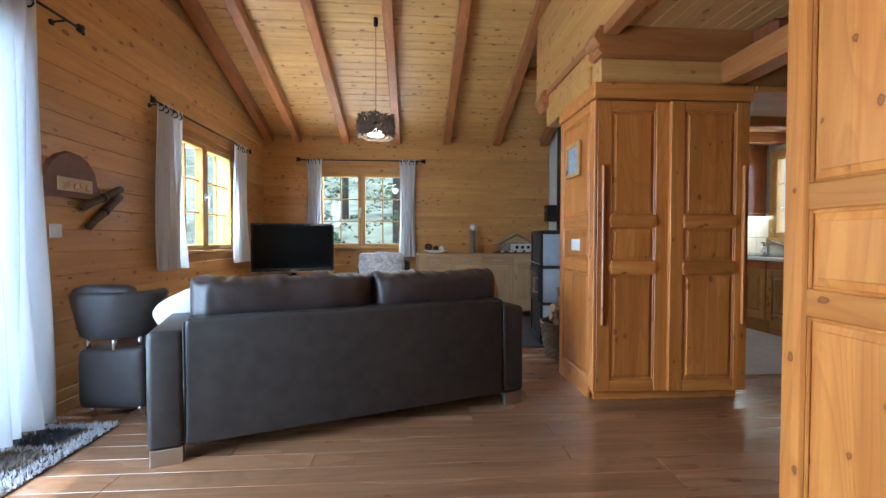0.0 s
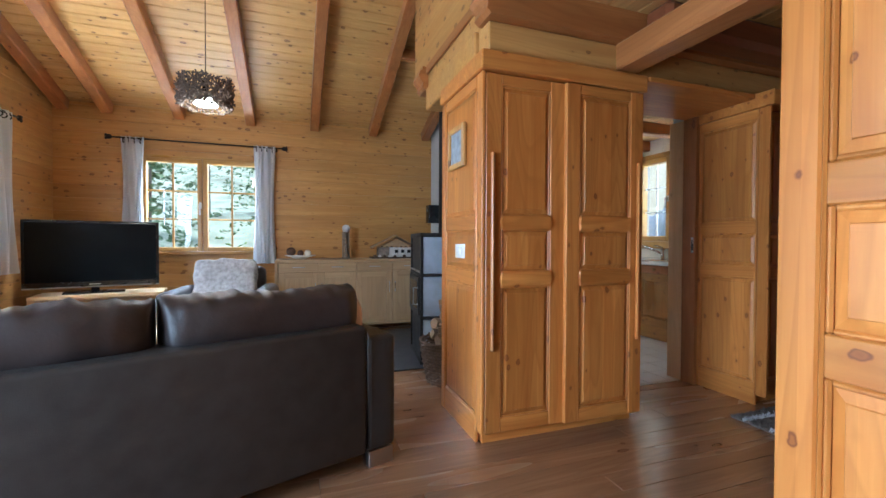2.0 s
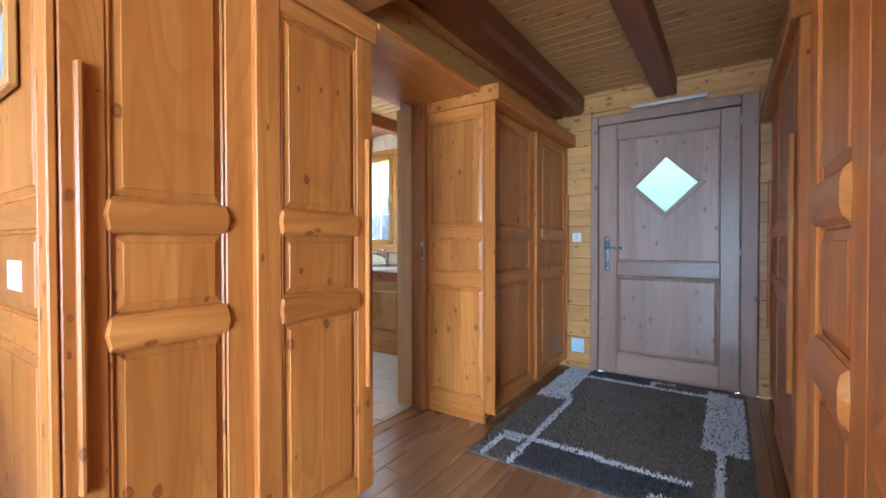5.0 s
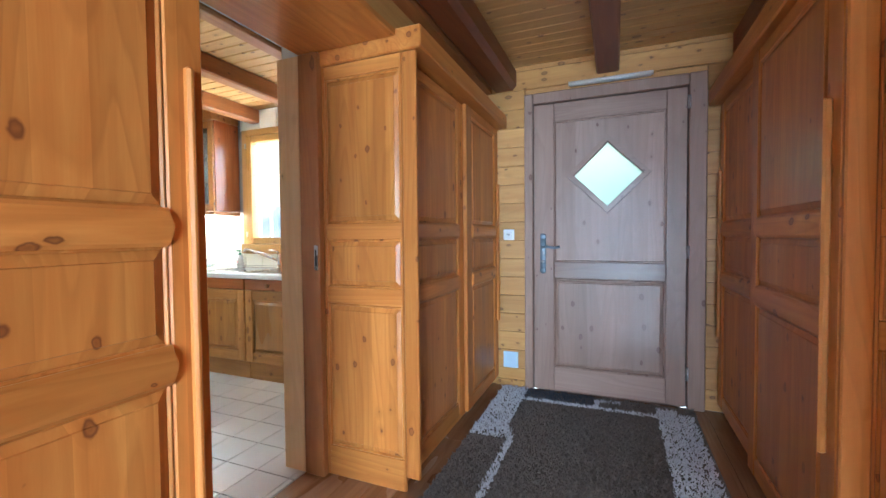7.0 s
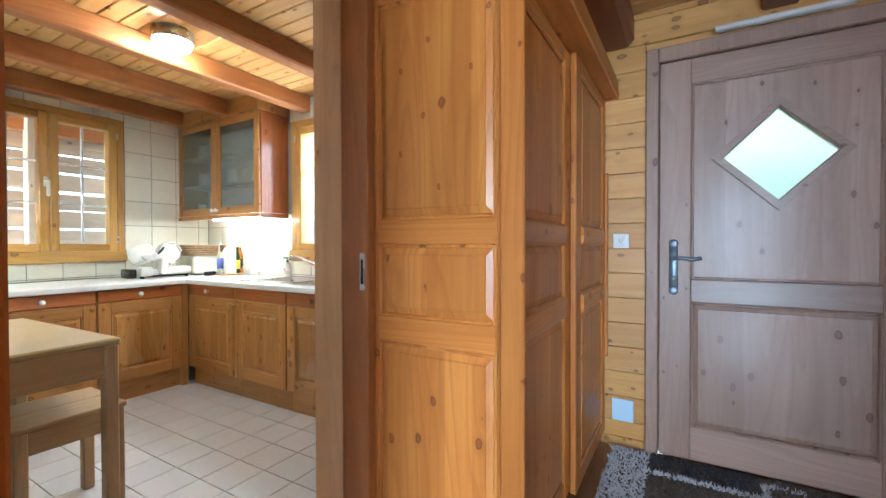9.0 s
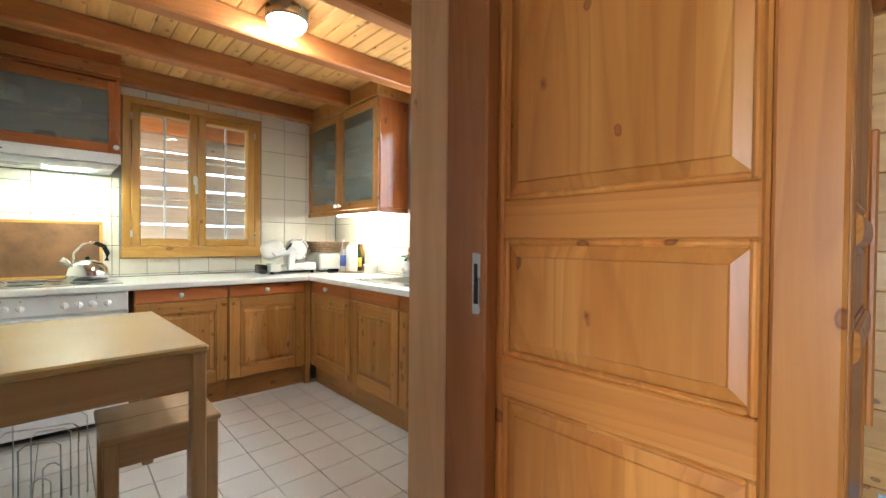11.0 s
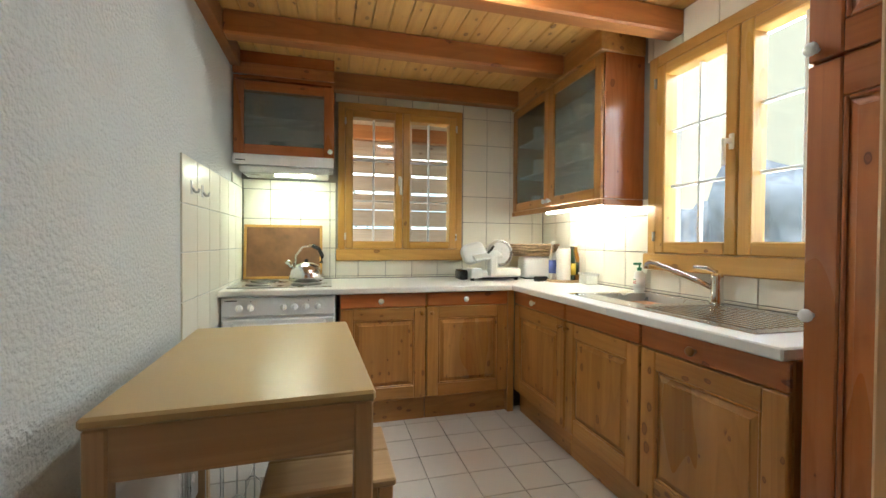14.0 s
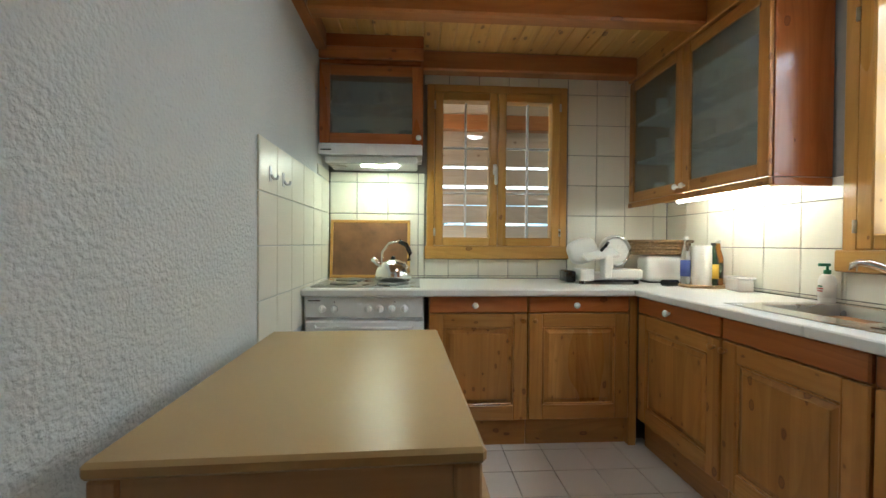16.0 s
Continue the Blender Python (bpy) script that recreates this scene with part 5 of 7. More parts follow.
cl = thing("table_lamp", "column lamp of twisted twigs with a white globe", "lamp", pose(1.27, 6.20, 0.8385))
M["driftwood"] = plain("bleached_driftwood", (0.34, 0.28, 0.22), 0.8, 0, 0.5, 40.0, 0.6, 200.0)
M["twig"] = plain("grey_brown_twigs", (0.13, 0.085, 0.055), 0.8, 0, 0.5, 40.0, 0.6, 200.0)
rnd = random.Random(11)
bm = bmesh.new()
for k in range(17):
    a = rnd.uniform(0, 6.28)
    tw = rnd.uniform(-1.4, 1.4)
    bm_tube(bm, [(0.036 * math.cos(a + tw * s), 0.036 * math.sin(a + tw * s), 0.008 + 0.31 * s) for s in (0, 0.25, 0.5, 0.75, 1.0)], rnd.uniform(0.005, 0.009), 6)
bm_rod(bm, (0, 0, 0), (0, 0, 0.02), 0.05, 18)
tagged(part("twig_column", bm, "driftwood", cl, "", True), kind="stuff")
bm = bmesh.new()
bm_sphere(bm, (0, 0, 0.355), 0.047, (1, 1, 1), 20)
part("globe", bm, "ceramic", cl, "", True)
mc = thing("model_chalet", "bleached wooden model chalet with a broad gable roof", "ornament", pose(1.85, 6.20, 0.8385) @ Matrix.Scale(1.3, 4))
box("base", (-0.22, -0.12, 0.0), (0.22, 0.10, 0.012), "twig", mc, 0.002)
box("stone_wall", (-0.05, -0.04, 0.0125), (0.17, 0.08, 0.10), "ceramic", mc, 0.002)
box("timber_wall", (-0.15, -0.03, 0.0125), (-0.052, 0.08, 0.10), "driftwood", mc, 0.002)
bm = bmesh.new()
vs = [bm.verts.new((x, y, z)) for y in (-0.038, 0.075) for x, z in ((-0.15, 0.102), (0.17, 0.102), (0.01, 0.185))]
bm.faces.new(vs[:3])
bm.faces.new(vs[3:][::-1])
for i in range(3):
    j = (i + 1) % 3
    bm.faces.new((vs[i], vs[j], vs[j + 3], vs[i + 3]))
part("gable", bm, "oak_x", mc)
for s in (-1, 1):
    bm = bmesh.new()
    bm_box(bm, (-0.13, -0.07, 0), (0.13, 0.09, 0.012), 0.002, Matrix.Translation((0.01 + s * 0.105, 0, 0.152)) @ Matrix.Rotation(s * 0.46, 4, "Y"))
    part("roof", bm, "oak_y", mc)
for x in (0.0, 0.06, 0.12):
    box("window", (x, -0.0425, 0.05), (x + 0.03, -0.0403, 0.08), "black", mc, 0)
for k in range(7):
    box("beam_end", (-0.13 + k * 0.045, -0.066, 0.104), (-0.118 + k * 0.045, -0.04, 0.114), "twig", mc, 0.001)
rnd = random.Random(3)
for k in range(9):
    bm = bmesh.new()
    bm_sphere(bm, (-0.20 + k * 0.047, -0.085 + rnd.uniform(-0.02, 0.02), 0.022), rnd.uniform(0.012, 0.02), (1, 0.8, 0.8), 8)
    part("figure", bm, "ceramic" if k % 2 else "twig", mc, "", True)

# stove, pipe and hearth
bm = bmesh.new()
bm_box(bm, (1.345, 4.395, 0.0), (2.38, 5.95, 0.010), 0.003)
tagged(part("hearth_plate", bm, "slate"), "dark slate plate on the floor under the stove", "hearth")
sv = thing("wood_stove", "blue-grey soapstone wood stove with black bands", "stove", pose(1.685, 4.475, 0.0105, 0, 0, -7.3) @ Matrix.Diagonal((1.0, 1.22, 1.0, 1.0)))
M["fire_glass"] = plain("stove_glass", (0.02, 0.022, 0.025), 0.12, 0, 0.2)
for a, b in ((0.03, 0.375), (0.40, 0.735), (0.76, 1.07)):
    soft_box("stone_block", (0.026, 0.004, a), (0.455, 0.50, b), "stone", sv, 0.012, "", 2)
for a, b in ((0.0, 0.029), (0.376, 0.399), (0.736, 0.759), (1.071, 1.105)):
    soft_box("band", (0.0, -0.004, a), (0.468, 0.508, b), "iron", sv, 0.006, "black cast-iron band", 2)
for y0 in (0.0, 0.48):
    box("front_post", (0.002, y0, 0.03), (0.025, y0 + 0.024, 1.07), "iron", sv, 0.004)
box("recess_back", (0.016, 0.025, 0.03), (0.0255, 0.479, 0.375), "iron", sv, 0)
box("recess_back", (0.016, 0.025, 0.76), (0.0255, 0.479, 1.07), "iron", sv, 0)
fd2 = box("fire_door", (-0.012, 0.03, 0.405), (0.025, 0.474, 0.73), "iron", sv, 0.006)
box("pane", (-0.0145, 0.08, 0.45), (-0.0125, 0.424, 0.69), "fire_glass", fd2, 0)
bm = bmesh.new()
bm_tube(bm, [(-0.012, 0.05, 0.50), (-0.05, 0.05, 0.50), (-0.05, 0.05, 0.64), (-0.012, 0.05, 0.64)], 0.007, 8)
part("door_handle", bm, "steel", fd2, "", True)
box("ash_tray", (-0.004, 0.03, 0.768), (0.015, 0.47, 0.78), "steel", sv, 0.001)
bm = bmesh.new()
bm_rod(bm, (2.01, 4.75, 1.117), (2.01, 4.75, 3.03), 0.068, 28)
bm_rod(bm, (2.01, 4.75, 2.60), (2.01, 4.75, 2.66), 0.10, 28)
tagged(part("stove_pipe", bm, "iron", None, "", True), "black stove pipe rising from the stove", "stove pipe")
sp = thing("loudspeaker", "small black loudspeaker on a wall bracket", "loudspeaker", pose(2.315, 6.05, 1.27))
soft_box("cabinet", (-0.08, -0.07, 0), (0.08, 0.07, 0.22), "black", sp, 0.006, "", 2)
box("bracket", (0.0805, -0.02, 0.09), (0.0845, 0.02, 0.12), "iron", sp, 0.001)

# log basket
M["wicker"] = plain("grey_brown_wicker", (0.20, 0.125, 0.075), 0.75, 0, 0.5, 60.0, 0.4, 200.0)
bk = thing("log_basket", "grey-brown wicker basket full of split logs", "basket", pose(1.86, 4.06, 0.0))
n = 40
for row in range(15):
    z = 0.012 + row * 0.021
    r = 0.20 + 0.05 * row / 14
    bm = bmesh.new()
    pts = []
    for i in range(n * 2):
        a = math.pi * i / n
        wob = 0.006 * math.cos(math.pi * i / 2 + math.pi * (row % 2))
        pts.append(((r * 1.15 + wob) * math.cos(a), (r * 0.95 + wob) * math.sin(a), z))
    bm_tube(bm, pts, 0.0105, 6, True)
    part("wicker_strand", bm, "wicker", bk, "", True)
for i in range(20):
    a = 2 * math.pi * i / 20
    bm = bmesh.new()
    bm_rod(bm, (0.20 * 1.15 * math.cos(a), 0.20 * 0.95 * math.sin(a), 0.0), (0.25 * 1.15 * math.cos(a), 0.25 * 0.95 * math.sin(a), 0.33), 0.006, 6)
    part("stake", bm, "wicker", bk, "", True)
box("basket_bottom", (-0.17, -0.14, 0.004), (0.17, 0.14, 0.02), "wicker", bk, 0.003)
M["log"] = wood("split_log", (0.52, 0.38, 0.24), (0.36, 0.24, 0.14), "x", 0.8, 0.1, 30.0, 0.3)
rnd = random.Random(7)
for k in range(27):
    lvl = k // 5
    bm = bmesh.new()
    L, s = rnd.uniform(0.20, 0.27), rnd.uniform(0.035, 0.05)
    sides = 5 if k % 2 else 4
    bm_rod(bm, (-L / 2, 0, 0), (L / 2, 0, 0), s, sides)
    for v in bm.verts:
        v.co.y *= rnd.uniform(0.8, 1.1)
    ob = tagged(part("log", bm, "log"), "split firewood log in the basket", "log", "logs in the basket")
    ob.matrix_basis = pose(1.86 + rnd.uniform(-0.05, 0.05), 4.06 - 0.14 + 0.07 * (k % 5), 0.06 + lvl * 0.092 + (0.06 if lvl else 0), rnd.uniform(0, 90), rnd.uniform(-14, 14), rnd.uniform(-25, 25))


# curtains and rods
def curtain(label, m, w, h, folds, depth=0.035, seed=1, flare=0.0):
    """Local x along the rod, z down from the rod; cloth 2 mm thick."""
    ob = thing("curtain", label, "curtain", m, "white curtains")
    rr = random.Random(seed)
    nx, nz = folds * 10, 24
    ph = [rr.uniform(-0.5, 0.5) for _ in range(6)]
    bm = bmesh.new()
    sheets = []
    for off in (0.0, 0.0025):
        grid = []
        for j in range(nz + 1):
            v = j / nz
            row = []
            for i in range(nx + 1):
                u = i / nx
                amp = depth * (0.55 + 0.45 * v)
                y = amp * math.sin(2 * math.pi * folds * u + ph[0] + 0.9 * math.sin(3 * v + ph[1])) + 0.4 * amp * math.sin(2 * math.pi * folds * 0.43 * u + 4 * v + ph[2])
                x = w * (u - 0.5) * (1 + flare * v) + w / 2 + 0.012 * math.sin(5 * v + 9 * u + ph[3])
                row.append(bm.verts.new((x, y + off, -h * v)))
            grid.append(row)
        for j in range(nz):
            for i in range(nx):
                bm.faces.new((grid[j][i], grid[j][i + 1], grid[j + 1][i + 1], grid[j + 1][i]))
        sheets.append(grid)
    part("cloth", bm, "sheer", ob, "", True)
    for i in range(folds):
        bm = bmesh.new()
        x = w * (i + 0.5) / folds
        pts = [(x, 0.022 * math.cos(a), -0.045 + 0.022 * math.sin(a)) for a in [2 * math.pi * k / 14 for k in range(14)]]
        bm_tube(bm, pts, 0.005, 6, True)
        part("eyelet", bm, "iron", ob, "dark metal eyelet", True)
    return ob


ms, nts, bs = material("sheer_white_cotton")
bs.inputs["Base Color"].default_value = (0.82, 0.83, 0.84, 1)
bs.inputs["Roughness"].default_value = 0.9
tr = nts.nodes.new("ShaderNodeBsdfTranslucent")
tr.inputs[0].default_value = (0.85, 0.87, 0.9, 1)
mx = nts.nodes.new("ShaderNodeMixShader")
mx.inputs[0].default_value = 0.58
weave = node(nts, "ShaderNodeTexNoise", Scale=1.0, Detail=4.0)
nts.links.new(coords(nts, (12, 12, 3)), weave.inputs["Vector"])
nts.links.new(ramp(nts, weave.outputs[0], [(0.3, (0.82, 0.83, 0.85)), (0.7, (0.90, 0.91, 0.92))]), bs.inputs["Base Color"])
nts.links.new(bs.outputs[0], mx.inputs[1])
nts.links.new(tr.outputs[0], mx.inputs[2])
nts.links.new(mx.outputs[0], nts.nodes["Material Output"].inputs[0])
M["sheer"] = ms


def rod(label, m, length):
    ob = thing("curtain_rod", label, "curtain rod", m, "iron curtain rods")
    bm = bmesh.new()
    bm_rod(bm, (0, 0, 0), (length, 0, 0), 0.008, 12)
    part("bar", bm, "iron", ob, "", True)
    for x, s in ((0, -1), (length, 1)):
        bm = bmesh.new()
        bm_sphere(bm, (x + s * 0.022, 0, 0), 0.026, (1.1, 0.6, 1), 12)
        bm_sphere(bm, (x + s * 0.045, 0, 0.014), 0.014, (1, 0.6, 1.2), 10)
        bm_sphere(bm, (x + s * 0.045, 0, -0.014), 0.014, (1, 0.6, 1.2), 10)
        part("finial", bm, "iron", ob, "leaf-shaped finial", True)
    for x in (0.07, length - 0.07):
        bm = bmesh.new()
        bm_rod(bm, (x, 0, 0), (x, 0.085, -0.012), 0.006, 8)
        bm_rod(bm, (x, 0.080, -0.012), (x, 0.088, -0.012), 0.018, 12)
        part("bracket", bm, "iron", ob, "", True)
    return ob


RB, RL = BY - 0.09, LX + 0.09
rod("black iron curtain rod with leaf finials", pose(-1.08, RB, 2.11), 1.64)
curtain("white cotton curtain drawn aside", pose(-1.0, RB, 2.125), 0.20, 1.32, 4, 0.03, 1)
curtain("white cotton curtain drawn aside", pose(0.26, RB, 2.125), 0.22, 1.34, 4, 0.03, 2)
rod("black iron curtain rod with leaf finials", pose(RL, 3.86, 2.08, 0, 0, 90), 1.82)
curtain("white cotton curtain drawn aside", pose(RL, 3.90, 2.095, 0, 0, 90), 0.32, 1.32, 5, 0.03, 3, 0.15)
curtain("white cotton curtain drawn aside", pose(RL, 5.30, 2.095, 0, 0, 90), 0.28, 1.33, 5, 0.03, 4, 0.2)
rod("black iron curtain rod with leaf finials", pose(RL, 0.6, 2.27, 0, 0, 90), 2.52)
curtain("long white cotton curtain beside the terrace door", pose(RL, 2.25, 2.285, 0, 0, 90), 0.60, 2.25, 8, 0.05, 5, 0.1)

# terrace door behind the long curtain
td = tagged(thing("door_3", "tall glazed pine terrace door", "door", pose(LX, DOOR_T[0], 0, 0, 0, 90)), kind="structure")
TWD = DOOR_T[1] - DOOR_T[0]
bm = bmesh.new()
bm_box(bm, (0, -0.02, 0.0), (0.06, 0.08, 2.12), 0.005)
bm_box(bm, (TWD - 0.06, -0.02, 0.0), (TWD, 0.08, 2.12), 0.005)
bm_box(bm, (0.06, -0.02, 2.06), (TWD - 0.06, 0.08, 2.12), 0.005)
bm_box(bm, (0.06, -0.02, 0.0), (TWD - 0.06, 0.08, 0.03), 0.005)
part("door_frame", bm, "frame_z", td)

# pendant lamp of twigs
pl = thing("pendant_lamp", "pendant lamp with a round shade of woven twigs, lit", "lamp", pose(0.103, 4.52, 1.995))
bm = bmesh.new()
rnd = random.Random(5)
for k in range(800):
    a = rnd.uniform(0, 6.283)
    z = rnd.uniform(0.0, 0.19)
    r = 0.165 - 0.5 * abs(z - 0.09) ** 1.6
    da, dz = rnd.uniform(-0.35, 0.35), rnd.uniform(-0.06, 0.06)
    r2 = r + rnd.uniform(-0.02, 0.028)
    bm_rod(bm, (r * math.cos(a), r * math.sin(a), z), (r2 * math.cos(a + da), r2 * math.sin(a + da), min(max(z + dz, -0.005), 0.2)), 0.005, 5)
tagged(part("twig_shade", bm, "twig", pl), "shade of tangled brown twigs", kind="stuff")
bm = bmesh.new()
bm_rod(bm, (0, 0, 0.19), (0, 0, 1.115), 0.003, 6)
part("cord", bm, "black", pl)
bm = bmesh.new()
bm_rod(bm, (0, 0, 1.045), (0, 0, 1.115), 0.022, 12)
part("ceiling_fitting", bm, "black", pl)
bm = bmesh.new()
bm_rod(bm, (0, 0, 0.11), (0, 0, 0.20), 0.02, 12)
part("socket", bm, "black", pl)
bm = bmesh.new()
bm_lathe(bm, [(0.0, 0.006), (0.05, 0.008), (0.075, 0.016), (0.075, 0.022), (0.03, 0.07), (0.0, 0.08)], sides=22)
part("bulb", bm, "bulb", pl, "", True)

# on the west wall
M["plaque"] = plain("red_brown_carved_wood", (0.20, 0.075, 0.035), 0.55, 0, 0.4, 18.0, 0.3, 120.0)
pq = thing("wall_plaque", "arched red-brown wooden plaque with a relief", "wall ornament", pose(LX + 0.001, 3.13, 1.27, 0, 0, 90))
bm = bmesh.new()
outl = [(-0.20, 0), (0.235, 0), (0.235, 0.06), (0.21, 0.09), (0.19, 0.17), (0.13, 0.235), (0.08, 0.26), (0.0, 0.27), (-0.08, 0.235), (-0.13, 0.19), (-0.18, 0.1), (-0.20, 0.05)]
f = [bm.verts.new((x, -0.032, z)) for x, z in outl]
b = [bm.verts.new((x * 1.02, -0.001, z * 1.02)) for x, z in outl]
bm.faces.new(f)
bm.faces.new(b[::-1])
for i in range(len(f)):
    j = (i + 1) % len(f)
    bm.faces.new((f[i], f[j], b[j], b[i]))
part("board", bm, "plaque", pq)
box("relief", (-0.10, -0.040, 0.035), (0.16, -0.033, 0.115), "oak_x", pq, 0.003, "carved relief field")
for k in range(5):
    bm = bmesh.new()
    bm_sphere(bm, (-0.06 + 0.045 * k, -0.043, 0.065 + 0.012 * (k % 2)), 0.022, (1, 0.4, 1), 10)
    part("carving", bm, "oak_x", pq, "", True)
for (y0, z0), (y1, z1) in (((3.22, 1.215), (3.56, 1.37)), ((3.26, 1.095), (3.55, 1.315))):
    sk2 = thing("wooden_bundle", "short rough branch hung on the wall", "wall ornament", pose(LX + 0.03, y0, z0))
    bm = bmesh.new()
    dy, dz = y1 - y0, z1 - z0
    bm_tube(bm, [(0, dy * s, dz * s + 0.004 * math.sin(9 * s)) for s in (0, 0.2, 0.4, 0.6, 0.8, 1)], 0.022, 9)
    part("branch", bm, "twig", sk2, "", True)
    bm = bmesh.new()
    bm_tube(bm, [(0, dy * s, dz * s) for s in (0.46, 0.5, 0.56)], 0.028, 9)
    part("binding", bm, "iron", sk2, "", True)


def switch(m, w=0.08, h=0.08, label="square white wall switch", name="wall_switch", dots=False):
    ob = thing(name, label, "switch", m)
    soft_box("plate", (-w / 2, -0.010, -h / 2), (w / 2, 0.0, h / 2), "plastic", ob, 0.003, "", 2)
    soft_box("rocker", (-w / 4, -0.014, -h / 4), (w / 4, -0.0105, h / 4), "plastic", ob, 0.0015, "", 2)
    if dots:
        for x, z in ((-0.008, 0.004), (0.008, 0.004), (0.0, -0.006)):
            bm = bmesh.new()
            bm_rod(bm, (x, -0.0148, z), (x, -0.0141, z), 0.003, 10)
            part("socket_hole", bm, "black", ob)
    return ob


switch(pose(LX - 0.001, 3.055, 1.07, 0, 0, 90))
# on the wardrobe end
pf = thing("picture", "small grey-blue picture in a pine frame", "picture", pose(1.577, 3.345, 1.455, 0, 0, -90))
M["print"] = plain("grey_blue_print", (0.40, 0.45, 0.52), 0.4, 0, 0.5, 25.0)
bm = bmesh.new()
for lo, hi in (((-0.12, 0.0), (-0.09, 0.235)), ((0.09, 0.0), (0.12, 0.235)), ((-0.09, 0.0), (0.09, 0.03)), ((-0.09, 0.205), (0.09, 0.235))):
    bm_box(bm, (lo[0], -0.022, lo[1]), (hi[0], -0.001, hi[1]), 0.004)
part("frame", bm, "wall_z", pf)
box("print", (-0.091, -0.010, 0.029), (0.091, -0.006, 0.206), "print", pf, 0, "grey-blue print under glass")
switch(pose(1.590, 3.325, 0.99, 0, 0, -90), 0.15, 0.08, "white double switch on the wardrobe end")
pf2 = thing("picture", "small grey-blue picture in a dark frame", "picture", pose(1.547, 1.262, 1.475, 0, 0, -90))
bm = bmesh.new()
for lo, hi in (((-0.12, 0.0), (-0.10, 0.235)), ((0.10, 0.0), (0.12, 0.235)), ((-0.10, 0.0), (0.10, 0.02)), ((-0.10, 0.215), (0.10, 0.235))):
    bm_box(bm, (lo[0], -0.018, lo[1]), (hi[0], -0.001, hi[1]), 0.003)
part("frame", bm, "iron", pf2)
box("print", (-0.101, -0.010, 0.019), (0.101, -0.006, 0.216), "print", pf2, 0, "grey-blue print under glass")
# baseboards
for name, lo, hi in (("baseboard_north", (LX, BY - 0.016, 0), (2.395, BY - 0.001, 0.07)), ("baseboard_west", (LX + 0.001, 2.88, 0), (LX + 0.016, BY - 0.02, 0.07)), ("baseboard_entry", (EX - 0.016, 2.752, 0), (EX - 0.001, 2.965, 0.05))):
    bm = bmesh.new()
    bm_box(bm, lo, hi, 0.003)
    structure(name, bm, "wall_x", "narrow pine skirting board", "baseboard")

# ---- hall things ----
def shag(ob, rects, mat, name, density=2600, h=0.022, seed=1):
    """Upright strands over the rectangles (x0, y0, x1, y1): too many to count."""
    rng = np.random.default_rng(seed)
    verts, faces = [], []
    for x0, y0, x1, y1 in rects:
        k = int((x1 - x0) * (y1 - y0) * density)
        px, py = rng.uniform(x0, x1, k), rng.uniform(y0, y1, k)
        an, ln = rng.uniform(0, 6.283, k), rng.uniform(0.6, 1.1, k) * h
        lx, ly = rng.uniform(-0.014, 0.014, k), rng.uniform(-0.014, 0.014, k)
        for i in range(k):
            b = len(verts)
            for j in range(3):
                a = an[i] + 2.094 * j
                verts.append((px[i] + 0.006 * math.cos(a), py[i] + 0.006 * math.sin(a), 0.006))
            verts.append((px[i] + lx[i], py[i] + ly[i], 0.008 + ln[i]))
            faces += [(b, b + 1, b + 3), (b + 1, b + 2, b + 3), (b + 2, b, b + 3)]
    me = bpy.data.meshes.new(name)
    me.from_pydata(verts, [], faces)
    me.materials.append(M[mat])
    o = new(name, me)
    o.parent = ob
    return tagged(o, kind="stuff")


M["pile_dark"] = plain("charcoal_pile", (0.062, 0.066, 0.080), 0.95, 0, 0.5, 60.0)
M["pile_brown"] = plain("brown_grey_pile", (0.170, 0.138, 0.112), 0.95, 0, 0.5, 60.0)
M["pile_light"] = plain("pale_grey_pile", (0.58, 0.58, 0.60), 0.95, 0, 0.25, 60.0)
RUG_W, RUG_D = 1.73, 1.21
rg = thing("rug", "charcoal and brown shaggy rug with pale lines before the front door", "rug", pose(3.15, 1.685, 0.001))
box("backing", (0, 0, 0), (RUG_W, RUG_D, 0.010), "pile_brown", rg, 0.003)
# pale bent line beside the door side patch, drawn as short overlapping strips
BEND = [(1.04 - 0.022 * k, 1.01 - 0.05 * min(k / 6, 1), 1.075 - 0.022 * k, 1.045 - 0.05 * min(k / 6, 1)) for k in range(9)]
LINE = BEND + [(0.0, 0.965, 0.88, 0.997), (0.0, 1.115, 0.22, 1.145), (0.215, 1.02, 0.30, 1.145), (0.265, 0.62, 0.30, 1.03), (0.245, 0.235, 0.28, 0.63), (1.515, 0.215, 1.55, 1.04), (1.55, 0.55, 1.66, 0.58), (1.64, 0.42, 1.67, 0.56), (0.0, 0.115, 0.68, 0.147)]
PATCH = [(0.94, 1.03, RUG_W, RUG_D), (0.66, 0.02, 1.60, 0.215), (1.60, 0.10, 1.66, 0.215), (0.0, 0.16, 0.10, 0.38)]
DARK = [(0.0, 0.385, 0.24, 0.96), (1.555, 0.585, RUG_W, 1.03), (0.10, 0.24, 0.24, 0.385)]
BROWN = [(0.305, 0.22, 1.51, 0.96), (0.225, 1.0, 0.93, RUG_D), (0.0, 1.0, 0.21, 1.11), (0.0, 1.15, 0.22, RUG_D), (0.0, 0.0, 0.65, 0.11), (0.11, 0.15, 0.65, 0.23), (0.28, 0.20, 0.66, 0.235), (1.56, 0.22, RUG_W, 0.54), (0.88, 0.96, 1.51, 1.02), (1.60, 0.0, RUG_W, 0.10)]
shag(rg, LINE, "pile_light", "shag", 15000, 0.020, 1)
shag(rg, PATCH, "pile_light", "shag", 13000, 0.018, 2)
shag(rg, DARK, "pile_dark", "shag", 11000, 0.016, 3)
